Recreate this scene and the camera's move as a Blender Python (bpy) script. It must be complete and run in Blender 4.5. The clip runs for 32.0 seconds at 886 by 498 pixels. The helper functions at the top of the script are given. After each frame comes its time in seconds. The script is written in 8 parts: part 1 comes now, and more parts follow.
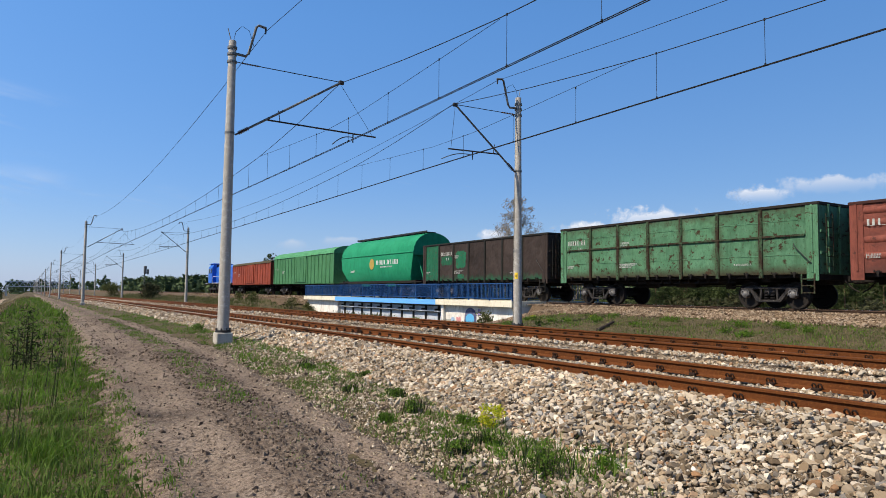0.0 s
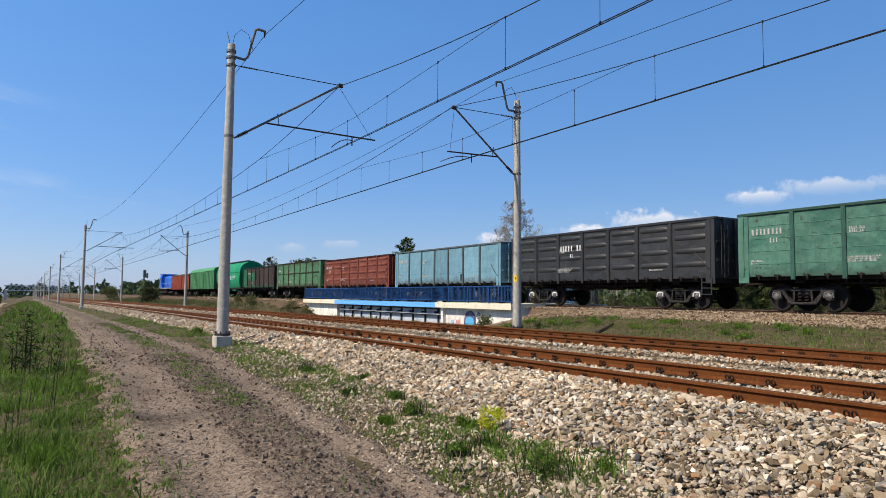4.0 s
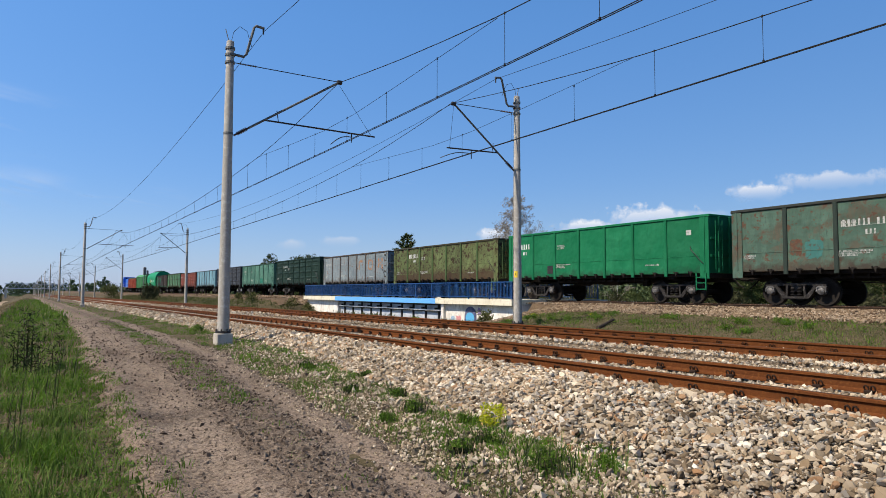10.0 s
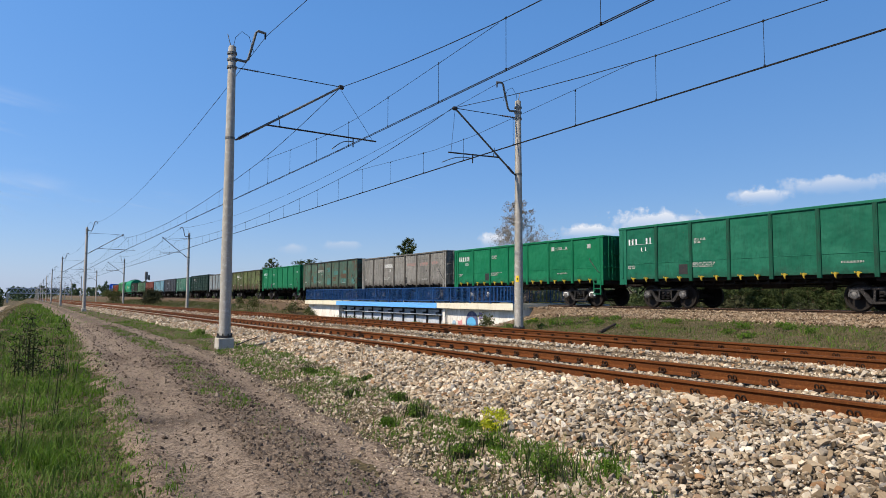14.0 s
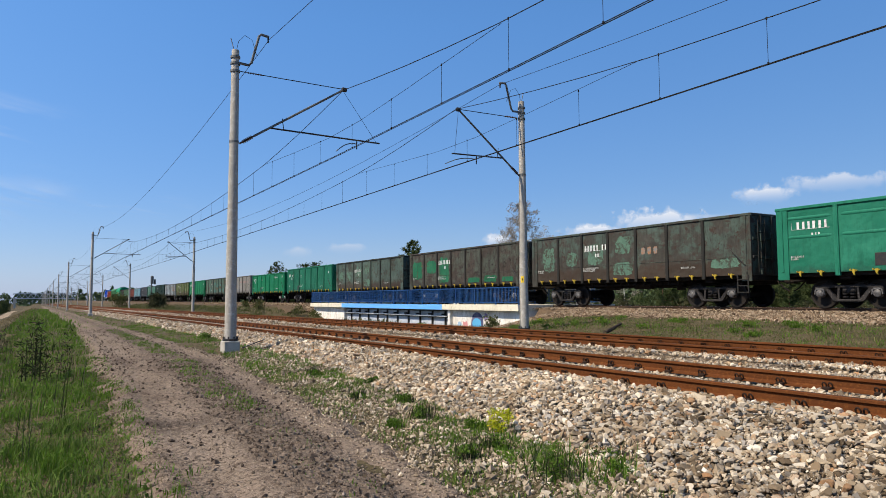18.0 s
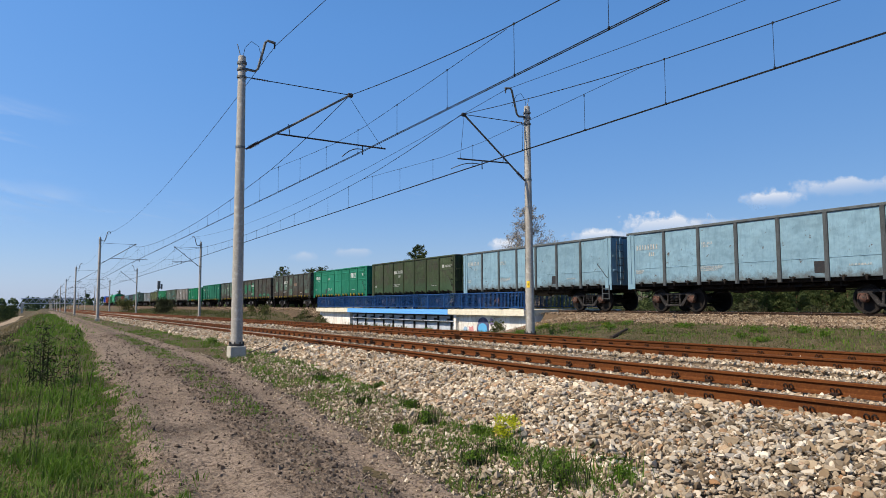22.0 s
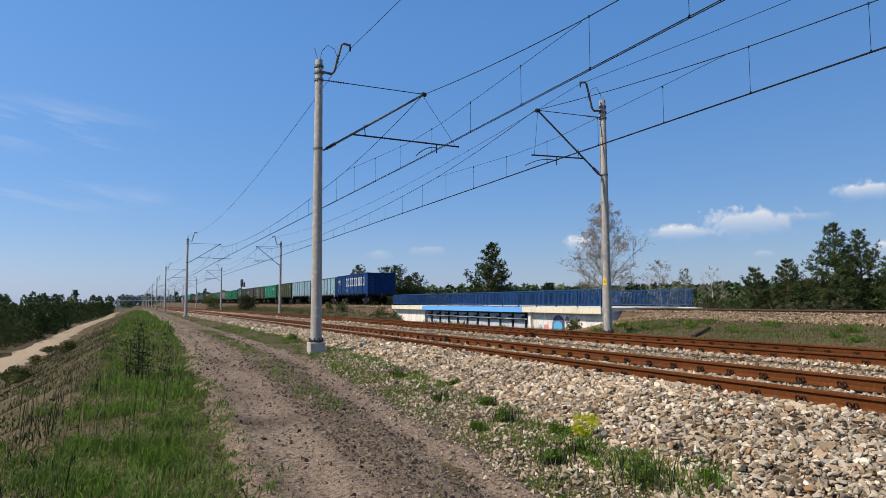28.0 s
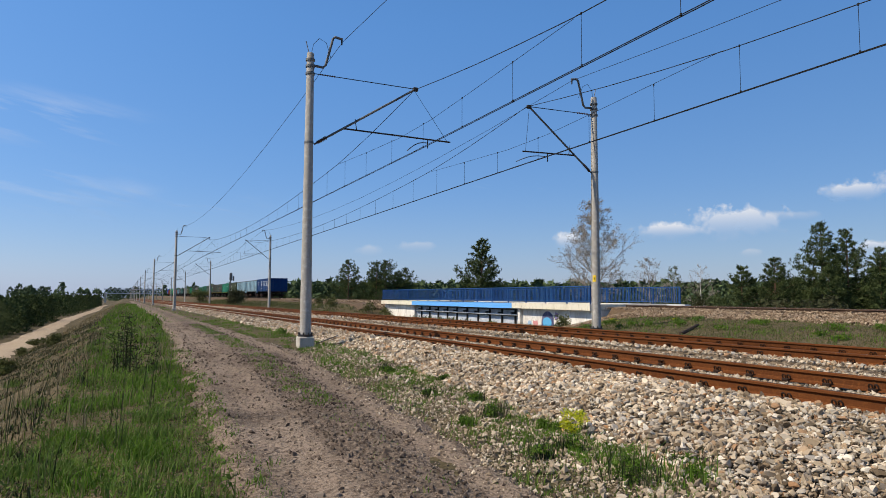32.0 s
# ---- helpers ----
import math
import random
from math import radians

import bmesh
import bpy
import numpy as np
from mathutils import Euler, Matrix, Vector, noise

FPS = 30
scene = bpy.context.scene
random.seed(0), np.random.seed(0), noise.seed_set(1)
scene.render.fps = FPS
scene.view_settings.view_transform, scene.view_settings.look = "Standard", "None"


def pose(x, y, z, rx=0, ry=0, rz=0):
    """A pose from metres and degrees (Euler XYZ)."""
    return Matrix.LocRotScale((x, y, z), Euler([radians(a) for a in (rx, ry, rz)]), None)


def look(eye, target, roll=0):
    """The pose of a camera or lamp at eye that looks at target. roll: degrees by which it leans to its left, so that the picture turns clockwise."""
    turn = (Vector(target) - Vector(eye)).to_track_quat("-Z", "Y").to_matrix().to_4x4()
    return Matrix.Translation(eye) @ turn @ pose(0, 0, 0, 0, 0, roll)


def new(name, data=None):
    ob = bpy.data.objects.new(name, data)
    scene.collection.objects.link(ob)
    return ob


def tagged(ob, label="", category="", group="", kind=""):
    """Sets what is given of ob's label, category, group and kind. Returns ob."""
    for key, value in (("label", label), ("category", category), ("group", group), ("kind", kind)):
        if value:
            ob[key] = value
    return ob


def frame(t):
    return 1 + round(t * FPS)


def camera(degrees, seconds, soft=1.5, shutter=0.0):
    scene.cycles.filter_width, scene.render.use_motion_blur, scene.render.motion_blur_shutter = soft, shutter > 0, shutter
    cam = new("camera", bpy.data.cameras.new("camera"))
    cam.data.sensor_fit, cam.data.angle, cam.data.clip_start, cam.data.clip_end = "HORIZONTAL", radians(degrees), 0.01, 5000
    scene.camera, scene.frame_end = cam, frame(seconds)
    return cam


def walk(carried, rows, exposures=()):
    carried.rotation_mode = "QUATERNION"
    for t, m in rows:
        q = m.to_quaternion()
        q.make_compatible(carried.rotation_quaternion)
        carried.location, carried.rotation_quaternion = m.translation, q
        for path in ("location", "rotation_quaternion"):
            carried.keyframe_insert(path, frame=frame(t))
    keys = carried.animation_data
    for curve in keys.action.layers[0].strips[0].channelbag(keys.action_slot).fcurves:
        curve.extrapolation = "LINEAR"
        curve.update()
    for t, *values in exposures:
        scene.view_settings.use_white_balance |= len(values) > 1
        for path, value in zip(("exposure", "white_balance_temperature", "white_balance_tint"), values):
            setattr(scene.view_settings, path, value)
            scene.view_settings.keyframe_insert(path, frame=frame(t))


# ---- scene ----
def shot(yaw, pitch, roll, x, y, z):
    """Camera pose: heading from +y towards +x, upward pitch and roll, in degrees."""
    a, p, r = radians(yaw), radians(pitch), radians(roll)
    fwd = Vector((math.sin(a) * math.cos(p), math.cos(a) * math.cos(p), math.sin(p)))
    right = Vector((math.cos(a), -math.sin(a), 0))
    up = right.cross(fwd)
    rt, u = right * math.cos(r) + up * math.sin(r), up * math.cos(r) - right * math.sin(r)
    m = Matrix((rt, u, -fwd)).transposed().to_4x4()
    m.translation = (x, y, z)
    return m


cam = camera(65.881, 32.0, soft=0.65)
walk(cam, [
    (0, shot(31.237, 3.920, 0.662, 0.026, -0.015, 1.599)),
    (0.5, shot(31.368, 4.119, 0.717, 0.028, -0.017, 1.598)),
    (1, shot(31.459, 4.290, 0.656, 0.022, -0.017, 1.596)),
    (1.5, shot(31.523, 4.430, 0.554, 0.028, -0.019, 1.597)),
    (2, shot(31.526, 4.442, 0.577, 0.026, -0.020, 1.596)),
    (2.5, shot(31.485, 4.387, 0.739, 0.029, -0.015, 1.591)),
    (3, shot(31.385, 4.263, 0.721, 0.028, -0.018, 1.597)),
    (3.5, shot(31.302, 4.200, 0.610, 0.032, -0.016, 1.588)),
    (5.5, shot(31.400, 4.132, 0.072, 0.027, -0.023, 1.595)),
    (6, shot(31.455, 4.103, -0.251, 0.022, -0.024, 1.595)),
    (6.5, shot(31.451, 3.993, -0.442, 0.031, -0.021, 1.600)),
    (7, shot(31.451, 3.845, -0.250, 0.035, -0.021, 1.599)),
    (7.5, shot(31.424, 3.705, -0.144, 0.031, -0.023, 1.596)),
    (8, shot(31.359, 3.621, -0.053, 0.031, -0.018, 1.589)),
    (8.5, shot(31.312, 3.594, 0.010, 0.027, -0.013, 1.600)),
    (9, shot(31.279, 3.634, 0.121, 0.028, -0.015, 1.595)),
    (9.5, shot(31.275, 3.704, 0.172, 0.027, -0.013, 1.601)),
    (10, shot(31.280, 3.829, 0.214, 0.025, -0.014, 1.604)),
    (10.5, shot(31.277, 3.986, 0.084, 0.029, -0.017, 1.596)),
    (11, shot(31.341, 4.055, 0.073, 0.030, -0.019, 1.595)),
    (11.5, shot(31.345, 4.050, -0.051, 0.034, -0.020, 1.603)),
    (12, shot(31.295, 4.118, 0.212, 0.036, -0.012, 1.601)),
    (12.5, shot(31.243, 4.170, 0.280, 0.026, -0.021, 1.598)),
    (13, shot(31.190, 4.218, 0.276, 0.022, -0.021, 1.601)),
    (13.5, shot(31.174, 4.244, 0.216, 0.024, -0.012, 1.596)),
    (14, shot(31.167, 4.210, 0.229, 0.023, -0.015, 1.602)),
    (14.5, shot(31.067, 4.219, 0.242, 0.027, -0.014, 1.606)),
    (16.5, shot(30.904, 4.186, 0.244, 0.026, -0.022, 1.595)),
    (17, shot(30.906, 4.119, 0.122, 0.026, -0.011, 1.600)),
    (17.5, shot(30.862, 4.208, -0.087, 0.025, -0.016, 1.594)),
    (18, shot(30.770, 4.340, -0.301, 0.029, -0.012, 1.594)),
    (18.5, shot(30.658, 4.398, -0.453, 0.028, -0.017, 1.598)),
    (19, shot(30.551, 4.399, -0.549, 0.028, -0.015, 1.608)),
    (19.5, shot(30.462, 4.487, -0.541, 0.021, -0.011, 1.603)),
    (20, shot(30.337, 4.565, -0.552, 0.032, -0.011, 1.595)),
    (20.5, shot(30.319, 4.565, -0.652, 0.028, -0.012, 1.602)),
    (21, shot(30.322, 4.572, -0.709, 0.029, -0.012, 1.602)),
    (21.5, shot(30.315, 4.641, -0.540, 0.030, -0.018, 1.603)),
    (22, shot(30.290, 4.741, -0.303, 0.027, -0.014, 1.602)),
    (22.5, shot(30.201, 4.901, -0.115, 0.019, -0.018, 1.600)),
    (23, shot(30.103, 4.965, -0.126, 0.025, -0.009, 1.607)),
    (23.5, shot(29.882, 5.039, -0.380, 0.034, -0.009, 1.606)),
    (24, shot(29.506, 5.053, -0.346, 0.025, -0.013, 1.598)),
    (24.5, shot(28.946, 4.984, -0.327, 0.015, -0.011, 1.598)),
    (25, shot(28.184, 4.863, -0.485, 0.021, -0.007, 1.604)),
    (25.5, shot(27.325, 4.730, -0.444, 0.014, -0.003, 1.603)),
    (27.5, shot(24.359, 4.572, -0.123, -0.001, 0.005, 1.606)),
    (28, shot(24.132, 4.573, -0.225, 0.000, 0.000, 1.600)),
    (28.5, shot(24.072, 4.577, -0.220, 0.002, 0.002, 1.599)),
    (29, shot(24.132, 4.546, -0.003, 0.004, -0.001, 1.606)),
    (29.5, shot(24.323, 4.497, 0.112, 0.001, 0.002, 1.602)),
    (30, shot(24.503, 4.421, 0.075, 0.007, -0.000, 1.605)),
    (30.5, shot(24.688, 4.343, 0.217, 0.003, 0.001, 1.602)),
    (31, shot(24.818, 4.304, 0.356, -0.003, 0.000, 1.598)),
    (31.5, shot(24.888, 4.232, 0.350, -0.003, -0.000, 1.599)),
    (32, shot(24.956, 4.197, 0.238, -0.003, -0.003, 1.597)),
], [(0, 0.32), (24.5, 0.27), (28, 0.16), (32, 0.16)])

# ---- light ----
SUN_DIR = Vector((-0.67, 0.06, 0.74)).normalized()
world = bpy.data.worlds.new("sky")
scene.world = world
world.use_nodes = True
wn = world.node_tree.nodes
sky = wn.new("ShaderNodeTexSky")
sky.sky_type = "NISHITA"
sky.sun_disc = False
sky.sun_elevation = math.asin(SUN_DIR.z)
sky.sun_rotation = math.atan2(SUN_DIR.x, SUN_DIR.y)
sky.air_density, sky.dust_density, sky.ozone_density = 1.0, 0.5, 4.0
deep = wn.new("ShaderNodeMix")
deep.data_type, deep.blend_type = "RGBA", "MULTIPLY"
deep.inputs[0].default_value = 1.0
deep.inputs[7].default_value = (0.55, 0.48, 0.37, 1)
blue = wn.new("ShaderNodeMix")
blue.data_type, blue.blend_type = "RGBA", "ADD"
blue.inputs[0].default_value = 1.0
# pale haze low down, clear blue higher up, deepest overhead
up = wn.new("ShaderNodeTexCoord")
upz = wn.new("ShaderNodeSeparateXYZ")
low = wn.new("ShaderNodeMapRange")
low.interpolation_type = "SMOOTHSTEP"
low.inputs[1].default_value, low.inputs[2].default_value = -0.02, 0.17
haze = wn.new("ShaderNodeMix")
haze.data_type = "RGBA"
haze.inputs[6].default_value, haze.inputs[7].default_value = (0.72, 1.58, 3.4, 1), (0.24, 1.33, 3.85, 1)
world.node_tree.links.new(up.outputs["Generated"], upz.inputs[0])
world.node_tree.links.new(upz.outputs[2], low.inputs[0])
world.node_tree.links.new(low.outputs[0], haze.inputs[0])
zen = wn.new("ShaderNodeMapRange")
zen.interpolation_type = "SMOOTHSTEP"
zen.inputs[1].default_value, zen.inputs[2].default_value = 0.36, 0.80
top = wn.new("ShaderNodeMix")
top.data_type = "RGBA"
top.inputs[7].default_value = (0.02, 0.14, 0.5, 1)
world.node_tree.links.new(upz.outputs[2], zen.inputs[0])
world.node_tree.links.new(zen.outputs[0], top.inputs[0])
world.node_tree.links.new(haze.outputs[2], top.inputs[6])
world.node_tree.links.new(top.outputs[2], blue.inputs[7])
# brighter on the sun's side
side = wn.new("ShaderNodeMapRange")
side.inputs[1].default_value, side.inputs[2].default_value = -1.0, 0.95
side.inputs[3].default_value, side.inputs[4].default_value = 0.104 * 1.36, 0.104 * 0.90
world.node_tree.links.new(upz.outputs[0], side.inputs[0])
world.node_tree.links.new(side.outputs[0], wn["Background"].inputs[1])
world.node_tree.links.new(sky.outputs[0], deep.inputs[6])
world.node_tree.links.new(deep.outputs[2], blue.inputs[6])
world.node_tree.links.new(blue.outputs[2], wn["Background"].inputs[0])
sun_data = bpy.data.lights.new("sun", "SUN")
sun_data.energy, sun_data.angle, sun_data.color = 5.0, radians(0.53), (1.0, 0.88, 0.71)
sun = new("sun", sun_data)
sun.matrix_world = look(SUN_DIR * 50, (0, 0, 0))
scene.view_settings.exposure = 0.2
scene.view_settings.use_white_balance = True
scene.view_settings.white_balance_temperature, scene.view_settings.white_balance_tint = 6450, 11


# ---- materials ----
def mat(name, col, rough=0.8, metal=0.0, var=(), bump=0.0, bscale=20.0, spec=0.4, bdist=0.02):
    """Procedural material. var: layers of (scale, low, high, colour, stretch) mixed over the base by noise."""
    m = bpy.data.materials.new(name)
    m.use_nodes = True
    nt = m.node_tree
    n, l = nt.nodes, nt.links
    b = n["Principled BSDF"]
    b.inputs["Roughness"].default_value = rough
    b.inputs["Metallic"].default_value = metal
    b.inputs["Specular IOR Level"].default_value = spec if rough < 0.65 else spec * 0.3
    tc = n.new("ShaderNodeTexCoord")
    rnd = n.new("ShaderNodeObjectInfo")
    off = n.new("ShaderNodeVectorMath")
    off.operation = "MULTIPLY_ADD"
    comb = n.new("ShaderNodeCombineXYZ")
    for i in range(3):
        l.new(rnd.outputs["Random"], comb.inputs[i])
    l.new(comb.outputs[0], off.inputs[0])
    off.inputs[1].default_value = (37, 61, 23)
    l.new(tc.outputs["Object"], off.inputs[2])
    cur = None
    for k, (scale, lo, hi, c2, stretch) in enumerate(var):
        mp = n.new("ShaderNodeMapping")
        mp.inputs["Scale"].default_value = stretch
        l.new(off.outputs[0], mp.inputs[0])
        no = n.new("ShaderNodeTexNoise")
        no.inputs["Scale"].default_value = scale
        no.inputs["Detail"].default_value = 6
        no.inputs["Roughness"].default_value = 0.65
        l.new(mp.outputs[0], no.inputs["Vector"])
        ra = n.new("ShaderNodeMapRange")
        ra.inputs[1].default_value, ra.inputs[2].default_value = lo, hi
        l.new(no.outputs[0], ra.inputs[0])
        mx = n.new("ShaderNodeMix")
        mx.data_type = "RGBA"
        l.new(ra.outputs[0], mx.inputs[0])
        if cur is None:
            mx.inputs[6].default_value = (*col, 1)
        else:
            l.new(cur, mx.inputs[6])
        mx.inputs[7].default_value = (*c2, 1)
        cur = mx.outputs[2]
    if cur is None:
        b.inputs["Base Color"].default_value = (*col, 1)
    else:
        l.new(cur, b.inputs["Base Color"])
    if bump:
        no = n.new("ShaderNodeTexNoise")
        no.inputs["Scale"].default_value = bscale
        no.inputs["Detail"].default_value = 8
        l.new(off.outputs[0], no.inputs["Vector"])
        bp = n.new("ShaderNodeBump")
        bp.inputs["Strength"].default_value = bump
        bp.inputs["Distance"].default_value = bdist
        l.new(no.outputs[0], bp.inputs["Height"])
        l.new(bp.outputs[0], b.inputs["Normal"])
    return m


def island_mat(name, cols, rough=0.85, trans=0.0):
    """Material whose tint changes from piece to piece of one mesh."""
    m = bpy.data.materials.new(name)
    m.use_nodes = True
    n, l = m.node_tree.nodes, m.node_tree.links
    b = n["Principled BSDF"]
    b.inputs["Roughness"].default_value = rough
    b.inputs["Specular IOR Level"].default_value = 0.1
    g = n.new("ShaderNodeNewGeometry")
    r = n.new("ShaderNodeValToRGB")
    e = r.color_ramp.elements
    while len(e) < len(cols):
        e.new(0.5)
    for i, c in enumerate(cols):
        e[i].position = i / (len(cols) - 1)
        e[i].color = (*c, 1)
    l.new(g.outputs["Random Per Island"], r.inputs[0])
    tc = n.new("ShaderNodeTexCoord")
    no = n.new("ShaderNodeTexNoise")
    no.inputs["Scale"].default_value = 0.9
    l.new(tc.outputs["Object"], no.inputs["Vector"])
    hs = n.new("ShaderNodeHueSaturation")
    ra = n.new("ShaderNodeMapRange")
    ra.inputs[1].default_value, ra.inputs[2].default_value = 0.3, 0.7
    ra.inputs[3].default_value, ra.inputs[4].default_value = 0.75, 1.2
    l.new(no.outputs[0], ra.inputs[0])
    l.new(ra.outputs[0], hs.inputs["Value"])
    l.new(r.outputs[0], hs.inputs["Color"])
    l.new(hs.outputs[0], b.inputs["Base Color"])
    if trans:
        t = n.new("ShaderNodeBsdfTranslucent")
        l.new(hs.outputs[0], t.inputs[0])
        mx = n.new("ShaderNodeMixShader")
        mx.inputs[0].default_value = trans
        l.new(b.outputs[0], mx.inputs[1])
        l.new(t.outputs[0], mx.inputs[2])
        l.new(mx.outputs[0], n["Material Output"].inputs[0])
    return m


S1 = (1, 1, 1)
GROUND = mat("ground_soil", (0.1, 0.0791, 0.04807), 0.95, var=((0.35, 0.42, 0.6, (0.0655, 0.05583, 0.02822), S1), (2.5, 0.45, 0.6, (0.105, 0.08096, 0.04322), S1), (9, 0.5, 0.62, (0.048, 0.04501, 0.02157), S1), (22, 0.52, 0.62, (0.166, 0.1349, 0.08711), S1), (50, 0.52, 0.64, (0.0306, 0.02513, 0.01663), S1)), bump=1.0, bscale=14)
DIRT = mat("dirt_track", (0.2017, 0.1502, 0.1117), 0.95, var=((0.7, 0.50, 0.66, (0.1218, 0.09167, 0.06821), (1, 0.35, 1)), (4, 0.5, 0.7, (0.2439, 0.188, 0.1464), S1), (11, 0.54, 0.64, (0.1035, 0.07748, 0.05881), S1), (26, 0.50, 0.62, (0.08532, 0.06352, 0.04929), S1), (70, 0.58, 0.66, (0.3657, 0.3004, 0.2351), S1)), bump=1.0, bscale=22, bdist=0.05)


def track_tint(m):
    """Pale worn wheel rut, dark crumbly crown, a damp hollow; u runs across the track."""
    n, l = m.node_tree.nodes, m.node_tree.links
    first = [q for q in n if q.type == "MIX"][0]
    tc = n.new("ShaderNodeTexCoord")
    no = n.new("ShaderNodeTexNoise")
    no.inputs["Scale"].default_value, no.inputs["Detail"].default_value = 2.6, 6
    l.new(tc.outputs["Object"], no.inputs["Vector"])
    sp = n.new("ShaderNodeSeparateXYZ")
    l.new(tc.outputs["UV"], sp.inputs[0])
    ad = n.new("ShaderNodeMath")
    ad.operation = "MULTIPLY_ADD"
    ad.inputs[1].default_value = 0.38
    l.new(no.outputs[0], ad.inputs[0])
    l.new(sp.outputs[0], ad.inputs[2])
    ra = n.new("ShaderNodeValToRGB")
    e = ra.color_ramp.elements
    stops = ((0.12, (0.1231, 0.09652, 0.06767)), (0.27, (0.246, 0.1964, 0.1531)), (0.52, (0.2324, 0.1845, 0.145)), (0.66, (0.1367, 0.1056, 0.08257)), (0.84, (0.1196, 0.09522, 0.07465)), (0.97, (0.2085, 0.1643, 0.1298)))
    while len(e) < len(stops):
        e.new(0.5)
    for q, (p, c) in zip(e, stops):
        q.position, q.color = p, (*c, 1)
    l.new(ad.outputs[0], ra.inputs[0])
    di = n.new("ShaderNodeVectorMath")
    di.operation = "DISTANCE"
    di.inputs[1].default_value = (1.32, 8.25, 0.2)
    l.new(tc.outputs["Object"], di.inputs[0])
    dm = n.new("ShaderNodeMath")
    dm.operation = "MULTIPLY_ADD"
    dm.inputs[1].default_value = 0.7
    l.new(no.outputs[0], dm.inputs[0])
    l.new(di.outputs["Value"], dm.inputs[2])
    fr = n.new("ShaderNodeMapRange")
    fr.inputs[1].default_value, fr.inputs[2].default_value = 1.05, 0.55
    l.new(dm.outputs[0], fr.inputs[0])
    mx = n.new("ShaderNodeMix")
    mx.data_type = "RGBA"
    mx.inputs[7].default_value = (0.06, 0.048, 0.038, 1)
    l.new(fr.outputs[0], mx.inputs[0])
    l.new(ra.outputs[0], mx.inputs[6])
    l.new(mx.outputs[2], first.inputs[6])


track_tint(DIRT)
# base darkened to put deep shade into the gaps between the stones
BALLAST = mat("ballast_fines", (0.06507, 0.04913, 0.03448), 0.95, var=((13, 0.45, 0.58, (0.2529, 0.2023, 0.1459), S1), (24, 0.5, 0.6, (0.06885, 0.05057, 0.03643), S1), (1.2, 0.5, 0.7, (0.1683, 0.1232, 0.07956), S1)), bump=1.0, bscale=16)
STONE = island_mat("ballast_stone", ((0.07725, 0.056, 0.03591), (0.2781, 0.21, 0.137), (0.4635, 0.385, 0.2835), (0.17, 0.14, 0.1087), (0.7004, 0.63, 0.5103), (0.309, 0.175, 0.08978), (0.3708, 0.295, 0.2032), (0.1339, 0.098, 0.06237), (0.309, 0.29, 0.2646), (0.515, 0.43, 0.3166), (0.242, 0.172, 0.104), (0.618, 0.54, 0.4253), (0.206, 0.155, 0.09923)))
VERGE_STONE = island_mat("verge_pebbles", ((0.108, 0.08025, 0.0561), (0.2592, 0.2087, 0.1479), (0.4536, 0.3852, 0.2856), (0.1728, 0.1338, 0.0918), (0.3456, 0.2729, 0.1938), (0.594, 0.5243, 0.4182)))
STONE_B = island_mat("brown_ballast_stone", ((0.07564, 0.0504, 0.0312), (0.1952, 0.1344, 0.084), (0.305, 0.228, 0.156), (0.122, 0.0864, 0.0552), (0.3904, 0.312, 0.228), (0.1586, 0.108, 0.0672)))
CLOD = island_mat("dirt_clods", ((0.06, 0.04472, 0.0352), (0.1, 0.07696, 0.0594), (0.15, 0.1165, 0.0902), (0.24, 0.1976, 0.1595)))
RAIL = mat("rusty_rail", (0.116, 0.037, 0.0098), 0.8, 0.05, var=((3, 0.4, 0.7, (0.0774, 0.0252, 0.0077), (1, 0.2, 1)), (25, 0.5, 0.7, (0.155, 0.0571, 0.0147), S1), (60, 0.55, 0.7, (0.086, 0.0336, 0.014), S1)), bump=0.3, bscale=80)
RAILTOP = mat("rail_running_face", (0.075, 0.038, 0.022), 0.85, 0.0, var=((5, 0.4, 0.7, (0.05, 0.024, 0.014), (1, 0.1, 1)),))
RAIL_D = mat("dark_rail", (0.09, 0.055, 0.035), 0.7, 0.3, var=((4, 0.4, 0.7, (0.05, 0.035, 0.028), S1),))
RAILTOP_D = mat("polished_rail_head", (0.42, 0.40, 0.38), 0.28, 0.95)
CLIP = mat("spring_clip", (0.024, 0.014, 0.010), 0.75, 0.0)
CONC = mat("mast_concrete", (0.34, 0.325, 0.29), 0.85, var=((1.2, 0.4, 0.7, (0.33, 0.31, 0.28), (2, 2, 0.4)), (9, 0.5, 0.72, (0.50, 0.48, 0.45), S1), (30, 0.55, 0.7, (0.25, 0.24, 0.22), S1)), bump=0.25, bscale=40)
CONC_W = mat("foundation_concrete", (0.437, 0.41, 0.359), 0.9, var=((4, 0.45, 0.7, (0.319, 0.295, 0.25), S1), (25, 0.5, 0.7, (0.37, 0.344, 0.304), S1)), bump=0.3, bscale=50)
ABUT = mat("whitewashed_concrete", (0.76, 0.74, 0.69), 0.9, var=((0.8, 0.45, 0.7, (0.50, 0.47, 0.42), (1, 1, 0.35)), (6, 0.52, 0.72, (0.40, 0.37, 0.33), (1, 1, 0.5))), bump=0.2, bscale=30)
CAPC = mat("cap_concrete", (0.66, 0.62, 0.50), 0.9, var=((1.5, 0.5, 0.7, (0.52, 0.48, 0.36), (1, 1, 0.3)), (10, 0.56, 0.72, (0.33, 0.30, 0.22), (1, 1, 0.25))), bump=0.3, bscale=40)
BLUE = mat("blue_railing_paint", (0.008, 0.052, 0.175), 0.45, var=((3, 0.5, 0.75, (0.012, 0.085, 0.26), S1), (30, 0.6, 0.72, (0.10, 0.12, 0.16), S1)))
